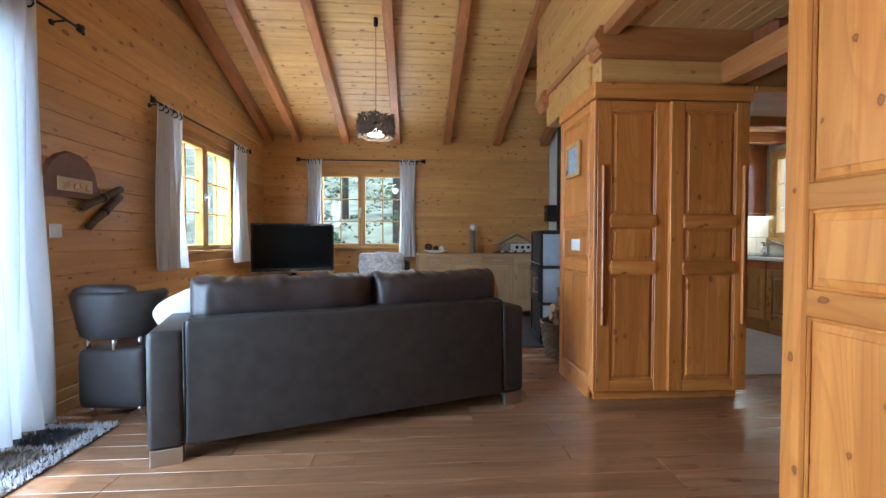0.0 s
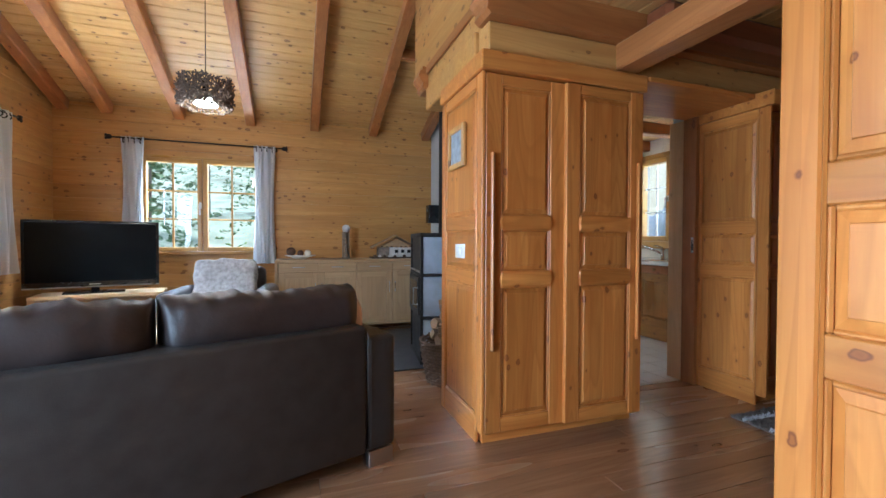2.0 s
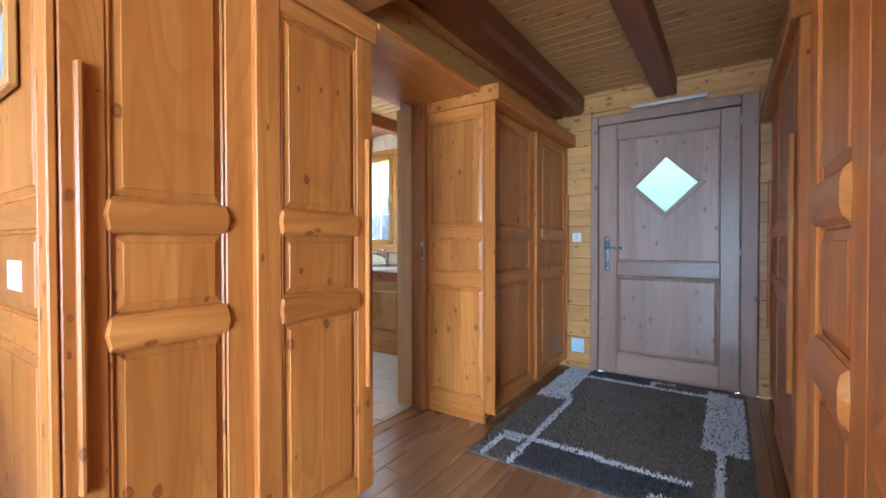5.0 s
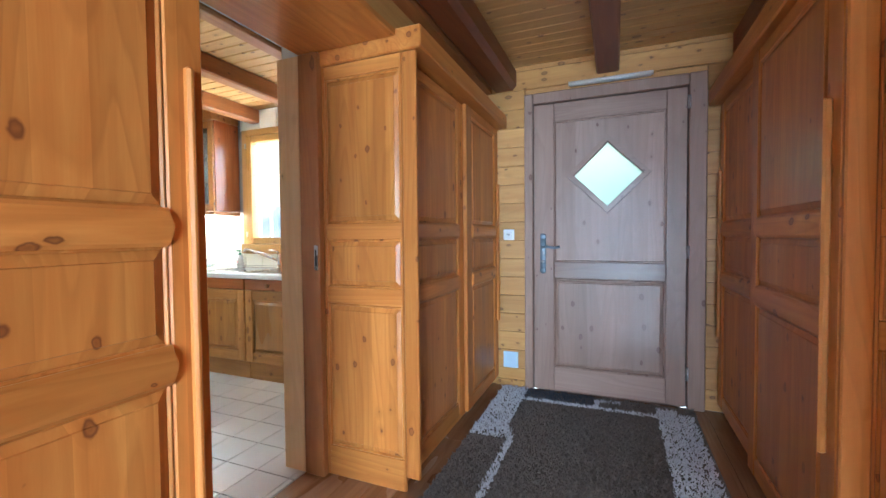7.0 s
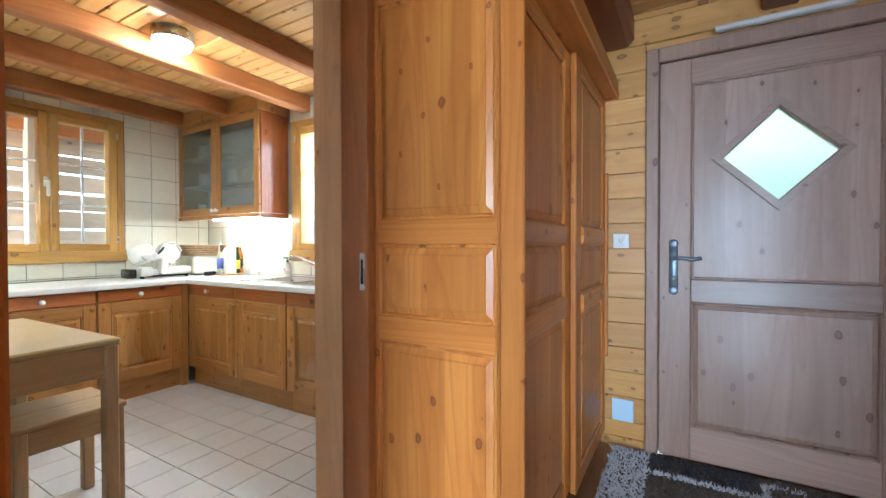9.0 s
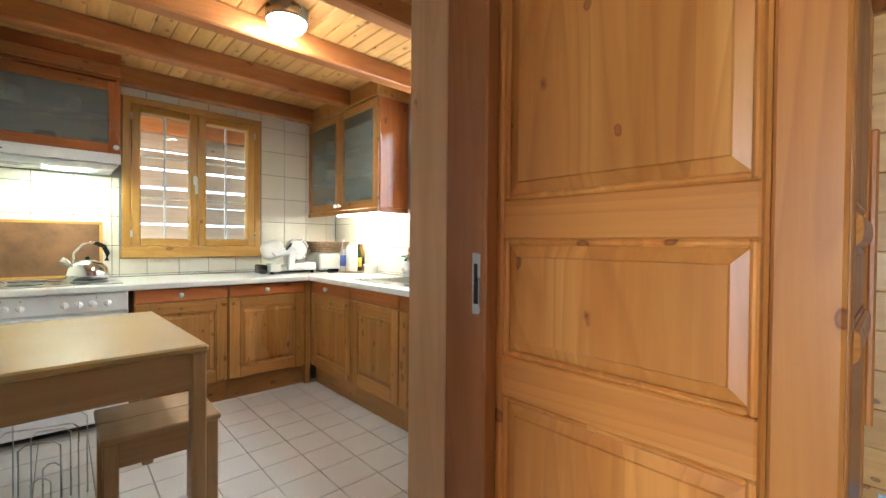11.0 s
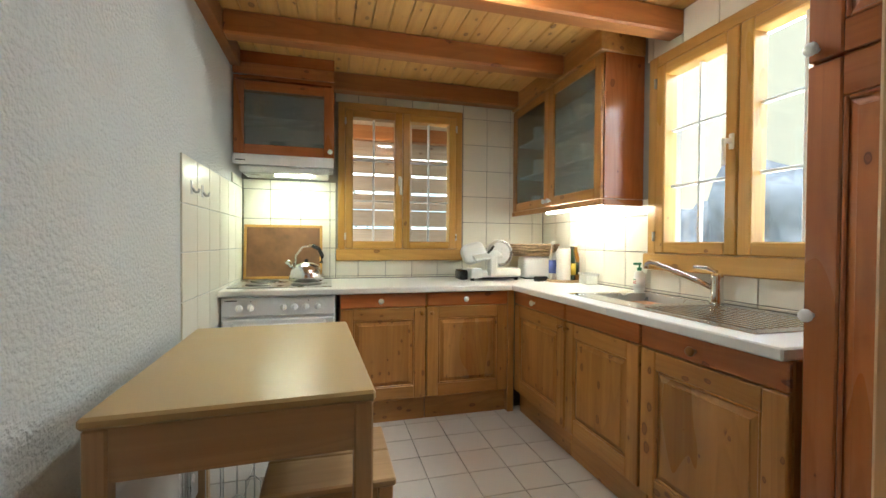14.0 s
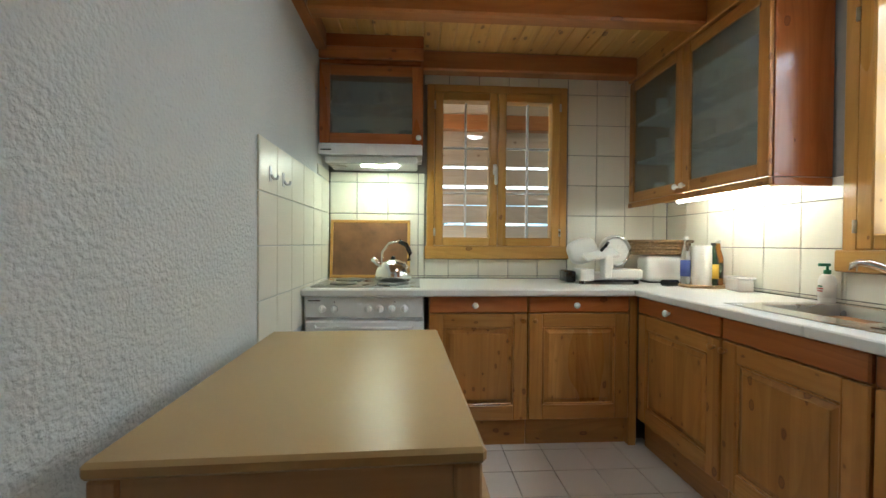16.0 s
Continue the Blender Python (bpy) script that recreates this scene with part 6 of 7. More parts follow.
shag(rg, BROWN, "pile_brown", "shag", 11000, 0.016, 4)
M["pile_taupe"] = plain("taupe_pile", (0.30, 0.255, 0.215), 0.95, 0, 0.5, 40.0)
rg2 = thing("rug", "taupe, black and white shaggy rug by the terrace door", "rug", pose(-1.59, 1.85, 0.001))
box("backing", (0, 0, 0), (0.44, 1.03, 0.008), "pile_brown", rg2, 0.003)
shag(rg2, [(0.36, 0.55, 0.44, 1.03), (0.0, 0.98, 0.44, 1.03), (0.0, 0.74, 0.36, 0.78), (0.2, 0.40, 0.44, 0.55)], "pile_light", "shag", 9000, 0.024, 5)
shag(rg2, [(0.05, 0.79, 0.30, 0.97)], "pile_dark", "shag", 9000, 0.022, 6)
shag(rg2, [(0.0, 0.0, 0.44, 0.40), (0.0, 0.40, 0.2, 0.55), (0.0, 0.55, 0.36, 0.74)], "pile_taupe", "shag", 9000, 0.022, 7)

switch(pose(EX, 2.865, 1.12, 0, 0, -90), 0.08, 0.08, "square white wall socket beside the front door", "wall_socket", True)
bm = bmesh.new()
bm_box(bm, (-0.055, -0.008, -0.06), (0.055, 0.0, 0.06), 0.002)
M["sticker"] = plain("pale_blue_card", (0.50, 0.66, 0.80), 0.5, 0, 0.05)
ob = tagged(part("cover_plate", bm, "sticker"), "pale blue square cover plate low on the wall", "plate")
ob.matrix_basis = pose(EX, 2.855, 0.195, 0, 0, -90)
lb = thing("strip_light", "slim white strip light above the front door", "lamp", pose(EX, 2.44, 2.145, 0, 0, -90))
bm = bmesh.new()
bm_rod(bm, (0.0, -0.03, 0.0), (0.52, -0.03, 0.0), 0.014, 14)
part("tube", bm, "plastic", lb, "", True)
box("housing", (0.01, -0.018, -0.012), (0.51, 0.0, 0.012), "plastic", lb, 0.003)

# ---- kitchen tiles and things ----
def tile_wall(parent, run, at, inward, u_ref, v_ref, rects, size=0.2035, vsize=0.2065, gap=0.0042, thick=0.008):
    cache = {}
    for u0, u1, v0, v1 in rects:
        i0, i1 = math.floor((u0 - u_ref) / size), math.ceil((u1 - u_ref) / size)
        j0, j1 = math.floor((v0 - v_ref) / vsize), math.ceil((v1 - v_ref) / vsize)
        for i in range(i0, i1):
            for j in range(j0, j1):
                a, b = max(u_ref + i * size, u0), min(u_ref + (i + 1) * size, u1)
                c, d = max(v_ref + j * vsize, v0), min(v_ref + (j + 1) * vsize, v1)
                if b - a < 0.012 or d - c < 0.012:
                    continue
                w2, h2 = round((b - a - gap) / 2, 4), round((d - c - gap) / 2, 4)
                if (w2, h2) not in cache:
                    bm = bmesh.new()
                    bm_box(bm, (-w2, -thick, -h2), (w2, 0.0, h2), 0.0018)
                    me = finish(bm)
                    me.materials.append(M["tile"])
                    cache[(w2, h2)] = me
                ob = new("tile", cache[(w2, h2)])
                ob.parent = parent
                u, v = (a + b) / 2, (c + d) / 2
                ob.matrix_basis = pose(u, at, v) if run == "x" else pose(at, u, v, 0, 0, 90 if inward > 0 else -90)


tile_wall(wall_kn, "x", KY, -1, 4.152, 1.266, [(2.551, WIN_K[0] - 0.014, 0.838, 1.54), (WIN_K[0] - 0.014, WIN_K[1] + 0.014, 0.838, WIN_K[2] - 0.014), (WIN_K[1] + 0.014, KX1 - 0.01, 0.838, 2.30), (3.17, WIN_K[1] + 0.014, WIN_K[3] + 0.002, 2.30)])
tile_wall(wall_ke, "y", KX1, -1, 6.62, 1.266, [(WIN_R[1] + 0.014, KY - 0.01, 0.838, 1.36), (4.25, WIN_R[1] + 0.014, 0.838, WIN_R[2] - 0.014), (4.25, 5.44, WIN_R[3] + 0.002, 2.30)])
tile_wall(wall_kw, "y", KX0, 1, 5.385, 1.263, [(5.385, KY - 0.01, 0.65, 1.472), (6.31, KY - 0.01, 1.474, 1.54)])
cache_me = {}
for i in range(-6, 5):
    for j in range(-12, 3):
        a, b = max(3.58 + 0.2015 * i, 2.545), min(3.58 + 0.2015 * (i + 1), 4.40)
        c, d = max(5.74 + 0.2005 * j, 3.505), min(5.74 + 0.2005 * (j + 1), 6.05)
        if b - a < 0.015 or d - c < 0.015:
            continue
        w2, d2 = round((b - a - 0.004) / 2, 4), round((d - c - 0.004) / 2, 4)
        if (w2, d2) not in cache_me:
            b2 = bmesh.new()
            bm_box(b2, (-w2, -d2, -0.0118), (w2, d2, 0.0), 0.0018)
            me = finish(b2)
            me.materials.append(M["floor_tile"])
            cache_me[(w2, d2)] = me
        ob = new("tile", cache_me[(w2, d2)])
        ob.parent = floor_kitchen
        ob.matrix_basis = pose((a + b) / 2, (c + d) / 2, 0)

kt = thing("kettle", "polished steel stove-top kettle with a bow handle", "kettle", pose(2.99, 6.25, 0.8535) @ Matrix.Scale(1.14, 4))
bm = bmesh.new()
bm_lathe(bm, [(0.085, 0.0), (0.092, 0.006), (0.094, 0.03), (0.085, 0.065), (0.06, 0.092), (0.035, 0.102), (0.03, 0.106), (0.0, 0.108)], sides=30)
part("body", bm, "chrome", kt, "", True)
bm = bmesh.new()
bm_sphere(bm, (0, 0, 0.115), 0.012, (1, 1, 0.9), 12)
part("lid_knob", bm, "black", kt, "", True)
bm = bmesh.new()
bm_tube(bm, [(-0.06, 0, 0.075), (-0.085, 0, 0.095), (-0.105, 0, 0.112)], 0.014, 10)
part("spout", bm, "chrome", kt, "", True)
bm = bmesh.new()
bm_tube(bm, [(-0.06, 0, 0.09), (-0.055, 0, 0.145), (-0.02, 0, 0.19), (0.03, 0, 0.20), (0.068, 0, 0.18)], 0.006, 8)
part("bow", bm, "chrome", kt, "", True)
bm = bmesh.new()
bm_tube(bm, [(0.03, 0, 0.20), (0.068, 0, 0.18), (0.085, 0, 0.14), (0.08, 0, 0.10)], 0.012, 10)
part("grip", bm, "black", kt, "", True)

cb = thing("chopping_board", "worn brown board in a pale frame leaning on the tiles", "board", pose(2.562, 6.575, 0.8425, -6, 0, 0))
M["worn"] = plain("worn_brown_board", (0.21, 0.10, 0.042), 0.5, 0, 0.5, 9.0, 0.1, 100.0)
box("panel", (0.015, -0.014, 0.015), (0.505, -0.004, 0.365), "worn", cb, 0.001, "stained brown panel")
for lo, hi in (((0.0, 0.0), (0.52, 0.018)), ((0.0, 0.362), (0.52, 0.38)), ((0.0, 0.018), (0.018, 0.362)), ((0.502, 0.018), (0.52, 0.362))):
    box("frame", (lo[0], -0.018, lo[1]), (hi[0], 0.0, hi[1]), "frame_x", cb, 0.002)

sl = thing("food_slicer", "white and steel electric food slicer", "slicer", pose(4.06, 6.22, 0.8365))
M["slicer"] = plain("pale_grey_lacquer", (0.68, 0.68, 0.66), 0.32, 0, 0.04)
soft_box("base", (0.03, 0.02, 0.022), (0.40, 0.22, 0.062), "slicer", sl, 0.008, "", 2)
soft_box("base_block", (0.03, 0.0, 0.018), (0.115, 0.12, 0.088), "slicer", sl, 0.008, "", 2)
soft_box("base_wedge", (0.21, -0.005, 0.030), (0.41, 0.12, 0.088), "slicer", sl, 0.010, "", 2)
soft_box("under_tray", (0.10, 0.005, 0.012), (0.36, 0.21, 0.0215), "black", sl, 0.003, "black under-tray", 1)
soft_box("cord_box", (-0.03, 0.06, 0.004), (0.029, 0.2, 0.075), "black", sl, 0.012, "black motor housing with the cord", 3)
for x in (0.05, 0.385):
    for y in (0.03, 0.20):
        bm = bmesh.new()
        bm_rod(bm, (x, y, 0.0), (x, y, 0.022), 0.015, 12)
        part("foot", bm, "black", sl)
bm = bmesh.new()
bm_box(bm, (0.165, -0.02, 0.03), (0.215, 0.05, 0.175), 0.008)
for v in bm.verts:
    if v.co.z > 0.1:
        v.co.x *= 1.03
part("carriage_arm", bm, "slicer", sl)
bm = bmesh.new()
bm_box(bm, (-0.10, -0.05, -0.010), (0.11, 0.06, 0.010), 0.006, Matrix.Translation((0.155, 0.03, 0.175)) @ Matrix.Rotation(radians(-8), 4, "Y") @ Matrix.Rotation(radians(24), 4, "X"))
part("carriage", bm, "slicer", sl)
bm = bmesh.new()
bm_rod(bm, (0.275, 0.075, 0.195), (0.275, 0.105, 0.195), 0.098, 40)
bmesh.ops.bevel(bm, geom=list(bm.edges), offset=0.006, segments=2, affect="EDGES")
part("blade_housing", bm, "slicer", sl, "", False)
bm = bmesh.new()
bm_tube(bm, [(0.275 + 0.088 * math.cos(a), 0.068, 0.195 + 0.088 * math.sin(a)) for a in [radians(-95 + 265 * k / 30) for k in range(31)]], 0.010, 8)
part("blade_guard", bm, "steel", sl, "open steel ring guard", True)
bm = bmesh.new()
bm_rod(bm, (0.275, 0.070, 0.195), (0.275, 0.074, 0.195), 0.074, 36)
part("blade", bm, "slicer", sl)
bm = bmesh.new()
cushion(bm, (-0.095, -0.045, -0.075), (0.085, 0.045, 0.075), 3.2, 12, 0.0)
bmesh.ops.transform(bm, matrix=Matrix.Translation((0.085, 0.10, 0.195)) @ Matrix.Rotation(radians(-16), 4, "Y") @ Matrix.Rotation(radians(-20), 4, "X"), verts=bm.verts)
part("food_pusher", bm, "slicer", sl, "rounded white food pusher", True)
bm = bmesh.new()
bm_tube(bm, [(0.165, 0.03, 0.195), (0.19, 0.02, 0.225), (0.205, 0.015, 0.25)], 0.009, 8)
part("grip", bm, "black", sl, "", True)

to = thing("toaster", "rounded white toaster in the corner", "toaster", pose(4.52, 6.28, 0.8365, 0, 0, -8))
soft_box("body", (0, 0, 0.008), (0.24, 0.16, 0.17), "plastic", to, 0.035, "", 5)
for y in (0.05, 0.09):
    box("slot", (0.04, y, 0.1695), (0.20, y + 0.02, 0.1715), "black", to, 0)
box("foot_rail", (0.02, 0.02, 0.0), (0.22, 0.14, 0.009), "black", to, 0.002)
M["straw"] = plain("pale_brown_wicker", (0.36, 0.24, 0.13), 0.75, 0, 0.5, 60.0, 0.4, 200.0)
bs2 = thing("bread_basket", "flat brown wicker basket standing on the toaster", "basket", pose(4.635, 6.355, 1.009, 0, 0, -8))
for row in range(5):
    bm = bmesh.new()
    z, g = 0.008 + row * 0.019, 0.010 * row
    pts = []
    for i in range(48):
        a = 2 * math.pi * i / 48
        cx, cy = math.cos(a), math.sin(a)
        ww = 0.004 * math.cos(math.pi * i / 2 + math.pi * row)
        pts.append(((0.135 + g + ww) * math.copysign(abs(cx) ** 0.5, cx), (0.085 + g + ww) * math.copysign(abs(cy) ** 0.5, cy), z))
    bm_tube(bm, pts, 0.0105, 6, True)
    part("wicker_strand", bm, "straw", bs2, "", True)
box("basket_floor", (-0.12, -0.07, 0.0), (0.12, 0.07, 0.006), "straw", bs2, 0.001)

ty = (4.735, 6.08)
bm = bmesh.new()
bm_lathe(bm, [(0.0, 0.0), (0.118, 0.0), (0.125, 0.004), (0.125, 0.016), (0.119, 0.018), (0.115, 0.012), (0.0, 0.012)], (0, 0, 0), 36)
ob = tagged(part("tray", bm, "oak_x", None, "", True), "round pale wooden tray on the worktop", "tray")
ob.matrix_basis = pose(*ty, 0.8365)


def bottle(x, y, z, r, h, neck, mat, label, cap="black", band=None):
    ob = thing("bottle", label, "bottle", pose(x, y, z), "bottles on the tray")
    bm = bmesh.new()
    bm_lathe(bm, [(r * 0.9, 0.0), (r, 0.006), (r, h * 0.58), (r * 0.85, h * 0.66), (neck * 1.2, h * 0.8), (neck, h * 0.86), (neck, h * 0.94), (0.0, h * 0.945)], sides=20)
    part("body", bm, mat, ob, "", True)
    bm = bmesh.new()
    bm_rod(bm, (0, 0, h * 0.93), (0, 0, h), neck * 1.15, 14)
    part("cap", bm, cap, ob, "", True)
    if band:
        bm = bmesh.new()
        bm_lathe(bm, [(r + 0.0006, h * 0.16), (r + 0.0006, h * 0.5)], sides=20)
        part("paper_label", bm, band, ob, "", True)
    return ob


M["green_glass"] = plain("dark_green_glass", (0.012, 0.03, 0.012), 0.08, 0, 0.1)
M["amber"] = plain("amber_oil", (0.24, 0.10, 0.015), 0.08, 0, 0.1)
M["yellow"] = plain("yellow_paper", (0.75, 0.55, 0.06), 0.6, 0, 0.1)
M["blue"] = plain("blue_paper", (0.10, 0.14, 0.45), 0.6, 0, 0.1)
M["red"] = plain("red_plastic", (0.45, 0.04, 0.03), 0.4, 0, 0.1)
M["paper"] = plain("white_kitchen_paper", (0.76, 0.75, 0.72), 0.95, 0, 0.05, 30.0, 0.2, 200.0)
TZ = 0.8490
bottle(ty[0] + 0.035, ty[1] - 0.045, TZ, 0.026, 0.235, 0.011, "green_glass", "dark green oil bottle with a yellow label", "black", "yellow")
bottle(ty[0] + 0.075, ty[1] - 0.025, TZ, 0.028, 0.25, 0.012, "amber", "amber oil bottle with a green label", "plastic", "green_glass")
bottle(ty[0] - 0.065, ty[1] + 0.045, TZ, 0.026, 0.27, 0.012, "glass", "clear glass bottle with a blue label", "plastic", "blue")
bottle(ty[0] + 0.02, ty[1] + 0.06, TZ, 0.024, 0.22, 0.010, "glass", "clear glass bottle with a red cap", "red", None)
kr = thing("paper_roll", "white roll of kitchen paper standing on the tray", "kitchen paper", pose(ty[0] - 0.03, ty[1] - 0.045, TZ))
bm = bmesh.new()
bm_lathe(bm, [(0.014, 0.0), (0.046, 0.0), (0.0475, 0.004), (0.0475, 0.216), (0.046, 0.22), (0.014, 0.22)], sides=26)
part("roll", bm, "paper", kr, "", True)
bm = bmesh.new()
bm_box(bm, (-0.05, -0.03, 0.0), (0.05, 0.03, 0.035), 0.01)
ob = tagged(part("plug_adapter", bm, "black"), "black cable plug lying beside the tray", "plug")
ob.matrix_basis = pose(4.575, 6.12, 0.8365, 0, 0, 20)
tub = thing("plastic_tub", "low white plastic tub with a lid on the worktop", "tub", pose(4.79, 5.87, 0.8365, 0, 0, 80))
soft_box("body", (-0.06, -0.04, 0.0), (0.06, 0.04, 0.062), "plastic", tub, 0.010, "", 3)
soft_box("lid", (-0.066, -0.046, 0.0625), (0.066, 0.046, 0.074), "white", tub, 0.004, "", 2)
so = thing("soap_dispenser", "white soap bottle with a green pump", "soap dispenser", pose(4.835, 5.45, 0.8365))
bm = bmesh.new()
bm_lathe(bm, [(0.026, 0.0), (0.03, 0.006), (0.03, 0.09), (0.024, 0.11), (0.012, 0.118), (0.0, 0.118)], sides=20)
part("body", bm, "plastic", so, "", True)
M["green"] = plain("green_plastic", (0.03, 0.22, 0.10), 0.35, 0, 0.1)
bm = bmesh.new()
bm_rod(bm, (0, 0, 0.116), (0, 0, 0.135), 0.013, 14)
bm_rod(bm, (0, 0, 0.135), (0, 0, 0.155), 0.005, 10)
bm_box(bm, (-0.04, -0.008, 0.15), (0.012, 0.008, 0.163), 0.004)
part("pump", bm, "green", so, "green pump head", True)
bm = bmesh.new()
bm_lathe(bm, [(0.0306, 0.02), (0.0306, 0.075)], sides=20)
part("paper_label", bm, "paper", so, "", True)
for z, w0 in ((0.065, 0.02), (0.055, 0.026), (0.045, 0.022)):
    box("print_bar", (-0.0318, -w0 / 2, z), (-0.0309, w0 / 2, z + 0.005), "green" if z > 0.06 else "red", so, 0)

for y in (5.50, 5.66):
    hk = thing("wall_hook", "white plastic adhesive hook on the tiles", "hook", pose(KX0 + 0.0085, y, 1.34, 0, 0, 90))
    soft_box("plate", (-0.011, -0.005, -0.03), (0.011, 0.0, 0.03), "white", hk, 0.003, "", 2)
    bm = bmesh.new()
    bm_tube(bm, [(0, -0.005, -0.005), (0, -0.016, -0.02), (0, -0.028, -0.02), (0, -0.034, -0.006)], 0.006, 8)
    part("hook", bm, "white", hk, "", True)

# wire rack and convector under the table
wr = thing("wire_rack", "bent wire magazine rack under the table", "rack", pose(2.69, 5.16, 0.001, 0, 0, -14))
for y in (0.0, 0.13):
    for a, b, h0 in ((0.0, 0.235, 0.36), (0.055, 0.18, 0.30), (0.09, 0.15, 0.16)):
        bm = bmesh.new()
        bm_tube(bm, [(a, y, 0.004), (a, y, h0 - 0.02), (a + 0.02, y, h0), (b - 0.02, y, h0), (b, y, h0 - 0.02), (b, y, 0.004)], 0.003, 6)
        part("wire_loop", bm, "steel", wr, "", True)
for x in (0.0, 0.055, 0.18, 0.235):
    bm = bmesh.new()
    bm_tube(bm, [(x, 0.0, 0.004), (x, 0.065, 0.004), (x, 0.13, 0.004)], 0.003, 6)
    part("cross_wire", bm, "steel", wr, "", True)
cv = thing("convector", "white wall convector with a slotted front", "heater", pose(KX0 + 0.002, 4.60, 0.08, 0, 0, 90))
soft_box("casing", (0, -0.08, 0), (0.75, -0.002, 0.40), "white", cv, 0.012, "", 3)
for k in range(4):
    bm = bmesh.new()
    g = 0.03 * k
    bm_tube(bm, [(0.52 + g, -0.084, 0.05), (0.52 + g, -0.084, 0.30 - g), (0.54 + g, -0.084, 0.32 - g), (0.70 - g * 0.4, -0.084, 0.32 - g)], 0.003, 6)
    part("grille_wire", bm, "steel", cv, "", True)

# ---- outside ----
M["grass"] = plain("meadow", (0.07, 0.11, 0.03), 0.95, 0, 0.5, 0.6)
bm = bmesh.new()
bm_box(bm, (-600, -600, -0.45), (600, 600, -0.40))
structure("ground", bm, "grass", "sloping mountain meadow around the house", "ground")
# mountain haze in the distance, its brightness given by emission that also lights the windows
mh, nth, bh = material("glowing_mountain_haze")
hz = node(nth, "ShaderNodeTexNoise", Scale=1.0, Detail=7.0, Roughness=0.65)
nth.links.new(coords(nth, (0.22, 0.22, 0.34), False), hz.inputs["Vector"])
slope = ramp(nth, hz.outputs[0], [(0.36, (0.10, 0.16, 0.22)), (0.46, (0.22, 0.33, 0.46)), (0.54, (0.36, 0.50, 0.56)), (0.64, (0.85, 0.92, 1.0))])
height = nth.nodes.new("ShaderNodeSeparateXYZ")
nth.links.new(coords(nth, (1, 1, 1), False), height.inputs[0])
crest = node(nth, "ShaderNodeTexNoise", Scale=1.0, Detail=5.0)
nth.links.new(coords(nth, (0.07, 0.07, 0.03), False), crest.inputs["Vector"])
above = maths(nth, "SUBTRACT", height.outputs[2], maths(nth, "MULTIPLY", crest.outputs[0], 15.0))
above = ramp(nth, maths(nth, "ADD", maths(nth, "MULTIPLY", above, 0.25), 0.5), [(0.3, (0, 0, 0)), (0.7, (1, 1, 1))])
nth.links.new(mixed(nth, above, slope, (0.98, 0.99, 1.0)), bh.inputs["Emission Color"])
# the backdrop itself glows in place of sunlit haze
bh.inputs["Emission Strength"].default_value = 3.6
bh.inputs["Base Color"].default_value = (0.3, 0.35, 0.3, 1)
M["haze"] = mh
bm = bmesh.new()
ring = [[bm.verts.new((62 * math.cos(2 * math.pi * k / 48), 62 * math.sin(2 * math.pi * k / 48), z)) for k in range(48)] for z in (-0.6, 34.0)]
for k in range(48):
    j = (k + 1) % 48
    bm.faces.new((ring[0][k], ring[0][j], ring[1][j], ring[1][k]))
structure("backdrop", bm, "haze", "glowing backdrop painted as a bright hazy mountainside in the distance", "backdrop")
# slatted screen of the covered porch behind the kitchen window
ps = thing("porch_screen", "greyed wooden slatted screen of the porch", "screen", pose(2.2, 7.75, -0.40))
for i in range(14):
    z = 0.14 + i * 0.178
    bm = bmesh.new()
    bm_box(bm, (0, -0.011, -0.083), (3.4, 0.011, 0.083), 0.004, Matrix.Translation((0, 0, z + 0.006 * math.sin(i * 2.3))) @ Matrix.Rotation(radians(-14 + 4 * math.sin(i * 1.7)), 4, "X"))
    part("slat", bm, "greyed_x", ps)
box("top_beam", (0, -0.07, 2.535), (3.4, 0.05, 2.67), "beam_x", ps, 0.006)
box("fascia", (0, -0.05, 2.674), (3.4, 0.03, 2.815), "greyed_x", ps, 0.006)
for x in (0.3, 1.62, 2.9):
    box("post", (x, -0.14, 0.0), (x + 0.11, -0.03, 3.0), "greyed_z", ps, 0.006)
bm = bmesh.new()
for i in range(9):
    bm_box(bm, (2.0, 6.84 + i * 0.11, 2.42), (5.6, 6.94 + i * 0.11, 2.45), 0.004)
structure("porch_ceiling", bm, "greyed_x", "weathered board ceiling of the porch", "ceiling")
# unseen pale deck, added to reflect sunlight up onto the slats
bm = bmesh.new()
for i in range(14):
    bm_box(bm, (1.2, 6.84 + i * 0.125, -0.399), (6.2, 6.96 + i * 0.125, -0.365), 0.004)
structure("porch_deck", bm, "greyed_x", "pale boards added under the porch to bounce light onto the slats", "floor")
# neighbouring house, rock and shrubs beyond the other windows
M["render"] = plain("cream_house_render", (0.56, 0.50, 0.37), 0.9, 0, 0.08, 2.0)
M["rock"] = plain("grey_rock", (0.24, 0.27, 0.31), 0.9, 0, 0.65, 2.5, 1.0, 6.0)
M["leaf"] = plain("conifer_green", (0.14, 0.22, 0.10), 0.8, 0, 0.6, 6.0)
M["shrub"] = plain("fresh_green_leaves", (0.20, 0.30, 0.08), 0.8, 0, 0.5, 6.0)
M["hillside"] = plain("stony_meadow", (0.40, 0.44, 0.32), 0.95, 0, 0.55, 0.9, 0.6, 5.0)
M["bark"] = plain("grey_bark", (0.16, 0.13, 0.11), 0.9, 0, 0.5, 8.0)
hs = thing("neighbour_house", "cream rendered side of the neighbouring chalet", "house", pose(11.0, 10.35, -0.40))
box("wall", (0, 0, 0), (6, 4.2, 8.5), "render", hs, 0.02)
